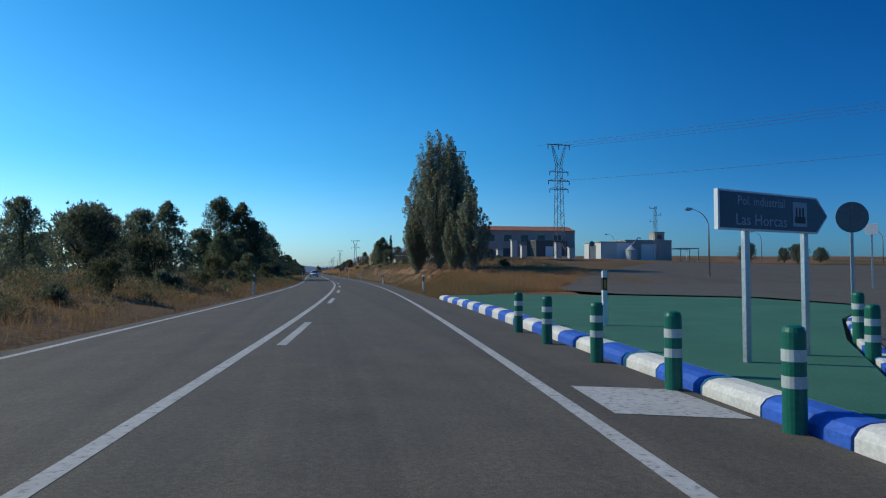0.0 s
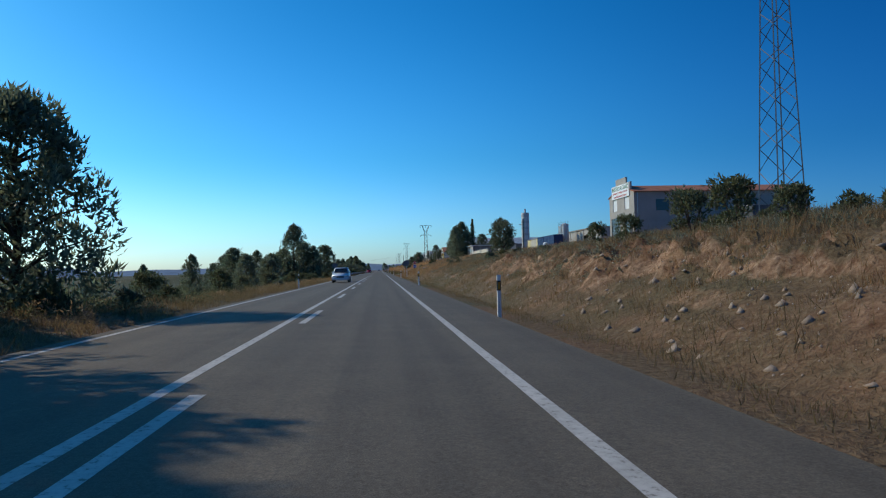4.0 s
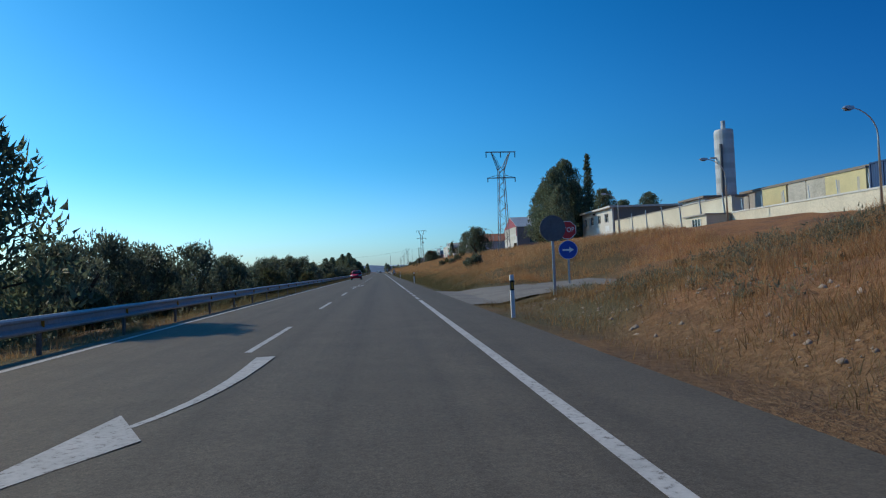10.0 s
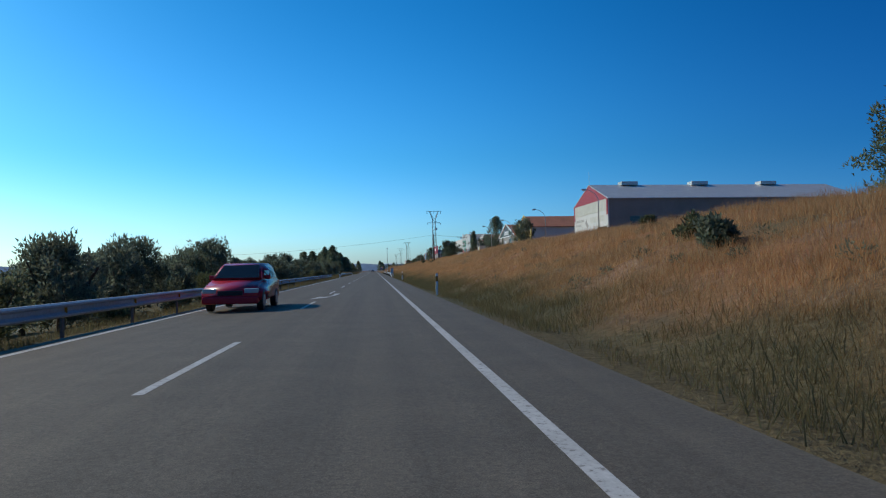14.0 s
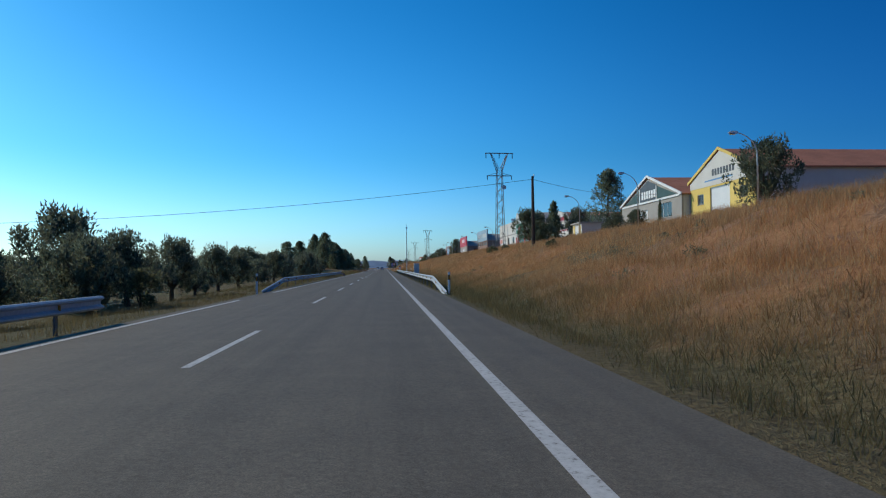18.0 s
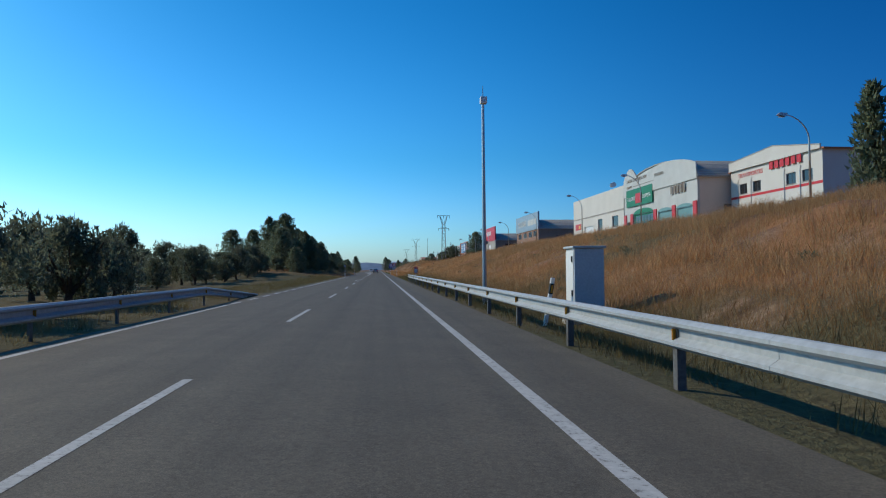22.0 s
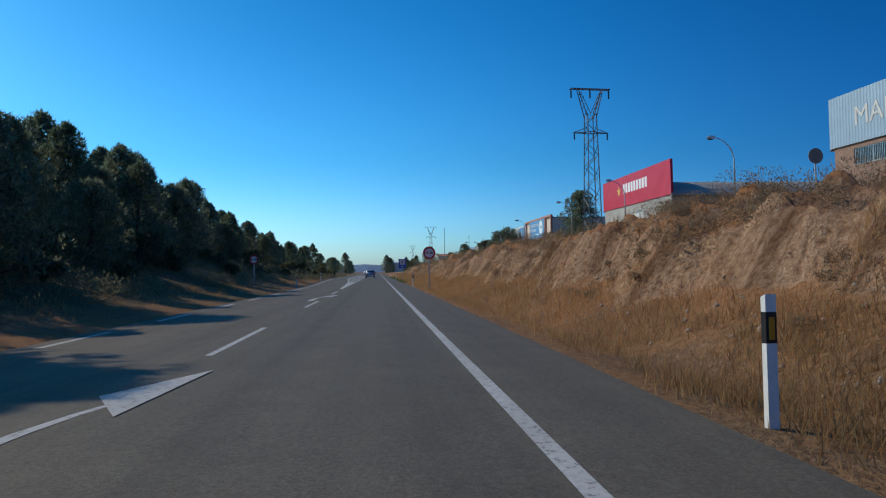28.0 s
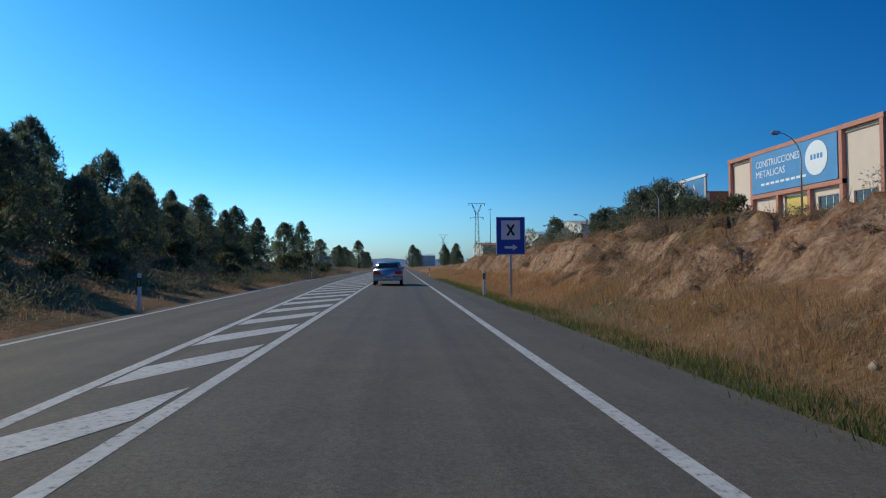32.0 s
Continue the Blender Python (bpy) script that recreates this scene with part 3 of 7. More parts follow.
def wave_rail(points, name, label, post_step=4.0, ends=(0.0, 0.0), face=-1):
    """A galvanised crash barrier along points on the ground; face: the side (x) that its trough turns to. ends: metres over which an end dips into the ground."""
    top = thing(name, label, "guard rail", kind="structure")
    path = [Vector(p) for p in points]
    dist = [0.0]
    for a, b in zip(path, path[1:]):
        dist.append(dist[-1] + (b - a).length)
    total = dist[-1]
    def at(s):
        s = min(max(s, 0), total - 1e-4)
        i = max(k for k in range(len(path)) if dist[k] <= s)
        p = path[i].lerp(path[i + 1], (s - dist[i]) / (dist[i + 1] - dist[i]))
        sink = 0.0
        if ends[0] and s < ends[0]:
            sink = 0.62 * (1 - s / ends[0])
        if ends[1] and total - s < ends[1]:
            sink = 0.62 * (1 - (total - s) / ends[1])
        return p - Vector((0, 0, sink))
    prof = [(0.0, 0.73), (0.03, 0.725), (0.083, 0.69), (0.083, 0.655), (0.0, 0.615), (0.0, 0.535), (0.083, 0.48), (0.083, 0.445), (0.03, 0.41), (0.0, 0.405)]
    prof = prof + [(u - 0.012, z) for u, z in prof[::-1]]
    n = max(1, round(total / 4.0))
    for k in range(n):
        bm, rings = bmesh.new(), []
        for s in np.linspace(k * total / n, (k + 1) * total / n + (0.12 if k < n - 1 else 0), 3):
            p = at(s) if s <= total else at(total)
            off = 0.004 * (k % 2)
            rings.append([bm.verts.new((p.x + face * (u + off), p.y + (s - total if s > total else 0), p.z + z)) for u, z in prof])
        for a, b in zip(rings, rings[1:]):
            for i in range(len(prof)):
                j = (i + 1) % len(prof)
                bm.faces.new((a[i], a[j], b[j], b[i]))
        bm.faces.new(rings[0]), bm.faces.new(rings[-1][::-1])
        bmesh.ops.recalc_face_normals(bm, faces=bm.faces)
        part("rail_section", bm, RAIL, top)
    s = 2.0
    while s < total:
        p = at(s)
        if p.z > min(q.z for q in path) - 0.45:
            part("post", boxed(p.x - face * 0.02 - 0.05, p.y - 0.05, p.z - 0.25, p.x - face * 0.02 + 0.05 if face < 0 else p.x - 0.02, p.y + 0.05, p.z + 0.64), RUST, top)
            part("spacer", boxed(min(p.x, p.x - face * 0.01), p.y - 0.04, p.z + 0.46, max(p.x, p.x - face * 0.01) + 0.005, p.y + 0.04, p.z + 0.66), RAIL, top)
            if round(s / post_step) % 2 == 0:
                part("reflector", prism(bmesh.new(), [(p.x + face * 0.012, p.y - 0.02), (p.x + face * 0.07, p.y - 0.03), (p.x + face * 0.07, p.y - 0.01)], "z", p.z + 0.50, p.z + 0.62), AMBER, top, "amber barrier reflector")
        s += post_step
    return top


def disc(bm, r, y0, y1, z, sides=32):
    ring = [(r * math.cos(2 * math.pi * k / sides), z + r * math.sin(2 * math.pi * k / sides)) for k in range(sides)]
    return prism(bm, ring, "y", y0, y1)


def pole(top, h, w=0.045, x=0.0, y=0.0, mat=None):
    part("pole", boxed(x - w, y - w * 0.6, -0.25, x + w, y + w * 0.6, h, bevel=0.008), mat or STEEL, top)


def round_sign(kind, label, x, y, z, turn=0.0, centre=2.1, r=0.45):
    """A round sign on a pole: its back, or a no-overtaking face."""
    top = thing("road_sign", label, "road sign", x, y, z, turn)
    pole(top, centre + r - 0.05, y=0.04)
    if kind == "back":
        part("plate", disc(bmesh.new(), r, -0.03, 0.0, centre), SIGN_GREY, top)
        part("rib", boxed(-0.05, -0.045, centre - r * 0.8, 0.05, -0.03, centre + r * 0.8), SIGN_GREY, top)
        part("face", disc(bmesh.new(), r * 0.99, 0.001, 0.008, centre), SIGN_WHITE, top)
    else:
        part("plate", disc(bmesh.new(), r, 0.0, 0.03, centre), SIGN_GREY, top)
        part("red_ring", disc(bmesh.new(), r * 0.99, -0.006, 0.0, centre), RED, top)
        part("white_field", disc(bmesh.new(), r * 0.7, -0.012, -0.006, centre), SIGN_WHITE, top)
        for dx, mat in ((-0.15, RED), (0.15, BLACK)):
            bm = bmesh.new()
            box(bm, dx - 0.1, -0.017, centre - 0.035, dx + 0.1, -0.012, centre + 0.03)
            for q in (-1, 1):
                box(bm, dx + q * 0.075 - 0.022, -0.017, centre - 0.07, dx + q * 0.075 + 0.022, -0.012, centre - 0.0355)
                bar(bm, (dx + q * 0.09, -0.0145, centre + 0.03), (dx + q * 0.062, -0.0145, centre + 0.1), 0.012)
            bar(bm, (dx - 0.066, -0.0145, centre + 0.1), (dx + 0.066, -0.0145, centre + 0.1), 0.012)
            part("car_symbol", bm, mat, top)
    return top


def stop_sign(x, y, z, turn):
    top = thing("stop_sign", "red octagonal stop sign above a round blue arrow sign", "stop sign", x, y, z, turn)
    pole(top, 2.75, y=0.04)
    def octa(r, c):
        return [(r * math.cos(math.pi / 8 + math.pi / 4 * k), c + r * math.sin(math.pi / 8 + math.pi / 4 * k)) for k in range(8)]
    part("stop_back", prism(bmesh.new(), octa(0.45, 2.45), "y", 0.0, 0.03), SIGN_GREY, top)
    part("white_edge", prism(bmesh.new(), octa(0.45, 2.45), "y", -0.005, 0.0), SIGN_WHITE, top)
    part("red_face", prism(bmesh.new(), octa(0.42, 2.45), "y", -0.01, -0.005), RED, top)
    words("stop_lettering", "STOP", 0.33, SIGN_WHITE, top, (0, -0.012, 2.45), (90, 0, 0), 0.003, 0.66)
    part("arrow_plate", disc(bmesh.new(), 0.45, 0.0, 0.03, 1.5), SIGN_GREY, top)
    part("arrow_edge", disc(bmesh.new(), 0.45, -0.005, 0.0, 1.5), SIGN_WHITE, top)
    part("blue_face", disc(bmesh.new(), 0.425, -0.01, -0.005, 1.5), BLUE, top)
    part("arrow", prism(bmesh.new(), [(-0.26, 1.46), (0.06, 1.46), (0.06, 1.36), (0.27, 1.5), (0.06, 1.64), (0.06, 1.54), (-0.26, 1.54)], "y", -0.014, -0.01), SIGN_WHITE, top)
    return top


def car(name, label, body, x, y, turn, hatch=False, z=0.0):
    """A saloon or hatchback, nose towards +y before the turn."""
    top = thing(name, label, "car", x, y, z, turn)
    ln, w = (4.1, 0.83) if hatch else (4.45, 0.85)
    a, b = -ln / 2, ln / 2
    if hatch:
        low = [(a + 0.05, 0.32), (a, 0.55), (a + 0.06, 0.92), (a + 0.12, 0.98), (b - 1.15, 0.97), (b - 0.35, 0.80), (b - 0.04, 0.66), (b, 0.45), (b - 0.08, 0.28)]
        roof = [(a + 0.10, 0.97), (a + 0.42, 1.40), (a + 0.75, 1.47), (b - 2.1, 1.47), (b - 1.75, 1.40), (b - 0.98, 0.96)]
    else:
        low = [(a + 0.05, 0.30), (a, 0.52), (a + 0.03, 0.88), (a + 0.12, 0.99), (a + 0.75, 1.0), (b - 1.2, 0.96), (b - 0.4, 0.82), (b - 0.05, 0.66), (b, 0.45), (b - 0.08, 0.27)]
        roof = [(a + 0.52, 0.99), (a + 1.05, 1.33), (a + 1.4, 1.42), (b - 2.05, 1.42), (b - 1.75, 1.36), (b - 1.05, 0.96)]
    bm = prism(bmesh.new(), low, "x", -w, w)
    bmesh.ops.bevel(bm, geom=[e for e in bm.edges if abs(e.verts[0].co.x - e.verts[1].co.x) < 1e-6], offset=0.07, segments=3, affect="EDGES")
    part("body", bm, body, top, smooth=True)
    bm = prism(bmesh.new(), roof, "x", -w + 0.06, w - 0.06)
    for v in bm.verts:
        v.co.x *= 1 - 0.17 * max(0, (v.co.z - 0.96)) / 0.46
    bmesh.ops.bevel(bm, geom=list(bm.edges), offset=0.04, segments=2, affect="EDGES")
    part("cabin", bm, body, top, smooth=True)
    def pane(nm, pts, mat=GLASS):
        q = bmesh.new()
        q.faces.new([q.verts.new(p) for p in pts])
        bmesh.ops.solidify(q, geom=q.faces[:], thickness=0.01)
        part(nm, q, mat, top)
    r0, r1, f1, f0 = roof[0], roof[1], roof[-2], roof[-1]
    o = 0.012
    pane("rear_window", [(-0.62, r0[0] + 0.05 - o, r0[1] + 0.04), (0.62, r0[0] + 0.05 - o, r0[1] + 0.04), (0.52, r1[0] - 0.03 - o, r1[1] - 0.02), (-0.52, r1[0] - 0.03 - o, r1[1] - 0.02)])
    pane("windscreen", [(0.66, f0[0] - 0.06 + o, f0[1] + 0.05), (-0.66, f0[0] - 0.06 + o, f0[1] + 0.05), (-0.55, f1[0] + 0.03 + o, f1[1] + 0.01), (0.55, f1[0] + 0.03 + o, f1[1] + 0.01)])
    for q in (-1, 1):
        for y0, y1 in ((r0[0] + 0.55, (r0[0] + f0[0]) / 2 - 0.04), ((r0[0] + f0[0]) / 2 + 0.04, f0[0] - 0.45)):
            yt0, yt1 = max(y0, r1[0] + 0.15), min(y1, f1[0] - 0.02)
            pane("side_window", [(q * (w - 0.062 + o), y0, 1.0), (q * (w - 0.062 + o), y1, 1.0), (q * (w - 0.19 + o), yt1, 1.34), (q * (w - 0.19 + o), yt0, 1.34)])
        part("mirror", boxed(q * (w + 0.02) - 0.09, f0[0] - 0.55, 0.95, q * (w + 0.02) + 0.09, f0[0] - 0.42, 1.09, bevel=0.03), body, top)
        part("tail_light", boxed(q * 0.62 - 0.19, a - 0.012, 0.68, q * 0.62 + 0.19, a + 0.12, 0.86, bevel=0.02), RED, top, "red tail light")
        part("headlight", boxed(q * 0.6 - 0.2, b - 0.22, 0.56, q * 0.6 + 0.2, b - 0.01, 0.70, bevel=0.03), REFLECT, top, "clear headlight")
        for yy in (a + 0.78, b - 0.82):
            wheel = part("tyre", tubed([(q * (w - 0.17), yy, 0.31), (q * (w - 0.14), yy, 0.31), (q * w * 1.0, yy, 0.31), (q * (w + 0.015), yy, 0.31)], [0.29, 0.31, 0.31, 0.28], 20), BLACK, top)
            part("rim", tubed([(q * (w - 0.02), yy, 0.31), (q * (w + 0.022), yy, 0.31)], [0.2, 0.19], 14), STEEL, wheel)
    part("rear_bumper", boxed(-w + 0.02, a - 0.05, 0.30, w - 0.02, a + 0.2, 0.55, bevel=0.05), body, top)
    part("front_bumper", boxed(-w + 0.02, b - 0.2, 0.25, w - 0.02, b + 0.04, 0.48, bevel=0.05), body, top)
    part("grille", boxed(-0.36, b - 0.1, 0.50, 0.36, b + 0.012, 0.64, bevel=0.01), BLACK, top)
    part("number_plate", boxed(-0.26, a - 0.062, 0.42, 0.26, a - 0.048, 0.53), SIGN_WHITE, top)
    part("plate_writing", boxed(-0.19, a - 0.066, 0.455, 0.19, a - 0.0625, 0.495), BLACK, top)
    return top


# ---- buildings: local x runs into the plot, y along the front, z up from the plot ----
def pierced(bm, y0, y1, z0, z1, holes, x0, x1, axis="x"):
    """A wall slab with rectangular holes (y0, y1, z0, z1)."""
    ys = sorted({y0, y1, *(v for h in holes for v in h[:2])})
    zs = sorted({z0, z1, *(v for h in holes for v in h[2:])})
    for a, b in zip(ys, ys[1:]):
        solid = []
        for c, d in zip(zs, zs[1:]):
            my, mz = (a + b) / 2, (c + d) / 2
            if any(h[0] < my < h[1] and h[2] < mz < h[3] for h in holes):
                continue
            if solid and abs(solid[-1][1] - c) < 1e-6:
                solid[-1][1] = d
            else:
                solid.append([c, d])
        for c, d in solid:
            if axis == "x":
                box(bm, x0, a, c, x1, b, d)
            else:
                box(bm, a, x0, c, b, x1, d)
    bmesh.ops.remove_doubles(bm, verts=bm.verts, dist=1e-4)
    return bm


def window(top, y0, y1, z0, z1, frame_mat, bars=1, x=0.0, pane=None, grille=False):
    fr = 0.05
    bm = bmesh.new()
    for a, b, c, d in ((y0, y0 + fr, z0, z1), (y1 - fr, y1, z0, z1), (y0 + fr, y1 - fr, z0, z0 + fr), (y0 + fr, y1 - fr, z1 - fr, z1)):
        box(bm, x + 0.10, a, c, x + 0.16, b, d)
    for k in range(1, bars + 1):
        m = y0 + (y1 - y0) * k / (bars + 1)
        box(bm, x + 0.11, m - 0.025, z0 + fr, x + 0.15, m + 0.025, z1 - fr)
    win = part("window", bm, frame_mat, top)
    part("pane", boxed(x + 0.125, y0 + fr, z0 + fr, x + 0.135, y1 - fr, z1 - fr), pane or GLASS, win)
    part("sill", boxed(x - 0.05, y0 - 0.05, z0 - 0.06, x + 0.1, y1 + 0.05, z0 - 0.002), CONCRETE, win)
    if grille:
        bm = bmesh.new()
        k = y0 + 0.1
        while k < y1:
            box(bm, x + 0.02, k - 0.012, z0, x + 0.045, k + 0.012, z1)
            k += 0.16
        part("grille", bm, STEEL, win)
    return win


def roller_door(top, y0, y1, z0, z1, mat, x=0.0, ribs=True, label=""):
    door = part("door", boxed(x + 0.14, y0, z0, x + 0.2, y1, z1), mat, top, label)
    bm = bmesh.new()
    for a, b in ((y0, y0 + 0.08), (y1 - 0.08, y1)):
        box(bm, x + 0.08, a, z0, x + 0.14, b, z1)
    box(bm, x + 0.08, y0 + 0.08, z1 - 0.1, x + 0.14, y1 - 0.08, z1)
    part("frame", bm, STEEL, door)
    if ribs:
        bm, k = bmesh.new(), z0 + 0.3
        while k < z1 - 0.2:
            box(bm, x + 0.125, y0 + 0.09, k, x + 0.14, y1 - 0.09, k + 0.035)
            k += 0.45
        part("panel_ribs", bm, mat, door)
    return door


def hall(name, label, x, y, z, width, depth, eave, apex, wall_mat, side_mat, roof_mat, holes=(), round_roof=False, overhang=0.35, parapet=0.0, turn=0.0, foot=1.5):
    """A shed: front on the local plane x = 0 from y = 0 to width, its roof ridge running into the plot. Returns the empty."""
    top = thing(name, label, "building", x, y, z, turn)
    t = 0.22
    bm = pierced(bmesh.new(), 0, width, -foot, eave, holes, 0, t)
    part("front_wall", bm, wall_mat, top)
    if apex > eave + 0.05:
        if round_roof:
            arc = [(width / 2 - width / 2 * math.cos(math.pi * k / 12), eave + (apex - eave) * math.sin(math.pi * k / 12)) for k in range(13)]
        else:
            arc = [(0, eave), (width / 2, apex), (width, eave)]
        part("front_gable", prism(bmesh.new(), arc, "x", 0, t), wall_mat, top)
        part("back_gable", prism(bmesh.new(), arc, "x", depth - t, depth), side_mat, top)
    else:
        arc = [(0, eave), (width, eave)]
    part("side_wall", boxed(t, 0, -foot, depth - t, t, eave), side_mat, top)
    part("side_wall", boxed(t, width - t, -foot, depth - t, width, eave), side_mat, top)
    part("back_wall", boxed(depth - t, 0, -foot, depth, width, eave), side_mat, top)
    if parapet:
        bm = bmesh.new()
        box(bm, 0, 0, eave, t, width, eave + parapet), box(bm, t, 0, eave, depth, t, eave + parapet)
        box(bm, t, width - t, eave, depth, width, eave + parapet)
        part("parapet", bm, wall_mat, top)
    pts = [(a, b + 0.03) for a, b in arc]
    if len(pts) > 2:
        pts[0], pts[-1] = (pts[0][0] - overhang, pts[0][1] - 0.12), (pts[-1][0] + overhang, pts[-1][1] - 0.12)
    outline = pts + [(a, b + 0.14) for a, b in pts[::-1]]
    part("roof", prism(bmesh.new(), outline, "x", -0.12 if not parapet else t + 0.01, depth + 0.12), roof_mat, top)
    bm = bmesh.new()
    box(bm, -0.1, -0.3, -0.35, 0.0, width + 0.3, -0.1)
    part("plinth", bm, CONCRETE, top)
    return top


# ---- the lie of the land ----
def bend(y):
    """How far the centre line lies from x = 0: the road comes out of a long left-hand bend."""
    return -np.maximum(0.0, 105.0 - np.asarray(y, float)) ** 2 / 1660.0


def left_line(y):
    """The painted left edge, which moves out beside the hatched island."""
    return -3.35 - np.interp(y, (648, 668, 692, 730, 900), (0.0, 0.55, 1.7, 3.2, 3.6))


ROW_Y = (-300, 20, 62, 78, 92, 130, 165, 230, 254, 259, 273, 280, 330, 400, 450, 500, 560, 605, 650, 700, 760, 900, 1400)
RIGHT = {
    8.0: (0, 0, 0.1, 0.35, 0.6, 0.6, 0.6, 0.5, 0.3, 0.03, 0.03, 0.35, 0.3, 0.3, 0.2, 0.2, 0.3, 0.5, 0.5, 0.5, 0.3, 0.2, 0),
    10.5: (0, 0, 0.15, 0.8, 1.3, 1.3, 1.4, 1.5, 1.0, 0.1, 0.1, 1.1, 1.2, 1.3, 1.0, 1.2, 1.3, 1.8, 1.9, 1.7, 1.0, 0.5, 0),
    14.0: (0, 0, 0.15, 1.1, 2.1, 2.1, 2.1, 2.5, 1.8, 0.4, 0.4, 2.0, 2.4, 2.8, 2.4, 2.6, 2.8, 2.3, 2.2, 2.0, 1.6, 0.8, 0),
    20.0: (0, 0, 0.15, 1.2, 2.4, 2.9, 2.9, 3.4, 2.8, 1.6, 1.6, 2.9, 3.2, 3.9, 3.4, 3.7, 3.8, 3.4, 3.0, 2.6, 2.1, 1.0, 0),
    30.0: (0, 0, 0.2, 1.3, 2.6, 3.5, 4.2, 3.9, 3.7, 3.4, 3.4, 3.8, 4.6, 5.2, 5.0, 5.0, 5.0, 5.0, 4.6, 3.9, 3.4, 1.5, 0),
    60.0: (0, 0.1, 0.3, 1.2, 2.0, 2.7, 4.8, 6.0, 6.0, 6.0, 6.0, 6.0, 6.0, 6.0, 5.5, 5.5, 5.3, 5.2, 4.9, 4.2, 3.6, 1.5, 0),
    300.0: (0, 0.2, 0.4, 1.2, 2.0, 3.0, 5.0, 7.0, 7.0, 7.0, 7.0, 7.0, 7.0, 6.0, 6.0, 6.0, 5.5, 5.5, 5.0, 5.0, 4.0, 2.0, 0),
}
LEFT_Y = (-300, 20, 70, 100, 140, 230, 330, 430, 480, 560, 600, 640, 700, 760, 900, 1400)
LEFT = {
    2.6: (0.3, 0.3, 0.3, 0.15, 0.0, -0.3, -0.5, -0.3, -0.1, -0.1, 0.1, 0.3, 0.3, 0.2, 0, 0),
    6.5: (0.9, 0.9, 0.9, 0.5, -0.4, -1.1, -1.4, -0.7, -0.3, -0.2, 0.6, 1.5, 1.6, 1.0, 0.4, 0),
    13.0: (0.9, 0.9, 0.9, 0.3, -1.2, -2.0, -2.4, -1.2, -0.5, -0.3, 1.0, 2.5, 2.7, 2.0, 1, 0),
    40.0: (0.5, 0.5, 0.4, -0.6, -3.5, -5.5, -6.0, -3.0, -1.6, -1.0, 1.0, 2.6, 3.0, 2.0, 1, 0),
    300.0: (-2, -3, -5, -8, -14, -20, -22, -18, -14, -12, -8, -6, -5, -5, -4, 0),
}


def land(x, y):
    """The height of the ground, without its roughness."""
    x, y = np.broadcast_arrays(np.asarray(x, float), np.asarray(y, float))
    off = x - bend(y)
    xs = (5.0, 6.3, *RIGHT)
    cols = [np.full(y.shape, -0.13), np.full(y.shape, -0.24)] + [np.interp(y, ROW_Y, c) for c in RIGHT.values()]
    z = np.full(x.shape, -0.15)
    r = np.clip(off, 5, 300)
    for k in range(len(xs) - 1):
        m = (r >= xs[k]) & (r <= xs[k + 1])
        f = (r - xs[k]) / (xs[k + 1] - xs[k])
        z = np.where(m & (off > 5), cols[k] + f * (cols[k + 1] - cols[k]), z)
    edge = -left_line(y) + 0.45
    lo = np.clip(-off - edge, 0, 300)
    xs = (0.0, *LEFT)
    cols = [np.full(y.shape, -0.13)] + [np.interp(y, LEFT_Y, c) for c in LEFT.values()]
    for k in range(len(xs) - 1):
        m = (lo >= xs[k]) & (lo <= xs[k + 1])
        f = (lo - xs[k]) / (xs[k + 1] - xs[k])
        z = np.where(m & (-off > edge), cols[k] + f * (cols[k + 1] - cols[k]), z)
    return z


SIDE_Y = (8, 20, 25.4, 28.5, 32.2, 36.6, 43.0, 46.6, 52, 55.7, 60, 66, 73.6, 82, 90)
SIDE_X = (2.3, 2.4, 3.1, 5.7, 9.1, 14.0, 14.8, 11.0, 10.4, 11.3, 13.6, 17.0, 21.1, 30, 38)


def lumps(x, y, size, seed=0.0):
    """Smooth pseudo-random waves of a given size, from -1 to 1."""
    x, y = np.asarray(x, float) / size + seed, np.asarray(y, float) / size - seed
    return (np.sin(2.1 * x + 1.3 * np.sin(1.7 * y)) + np.sin(2.7 * y + 1.9 * np.sin(1.3 * x + 0.7)) + np.sin(1.3 * (x + y) + 2.0 * np.sin(0.9 * x - 1.1 * y))) / 3


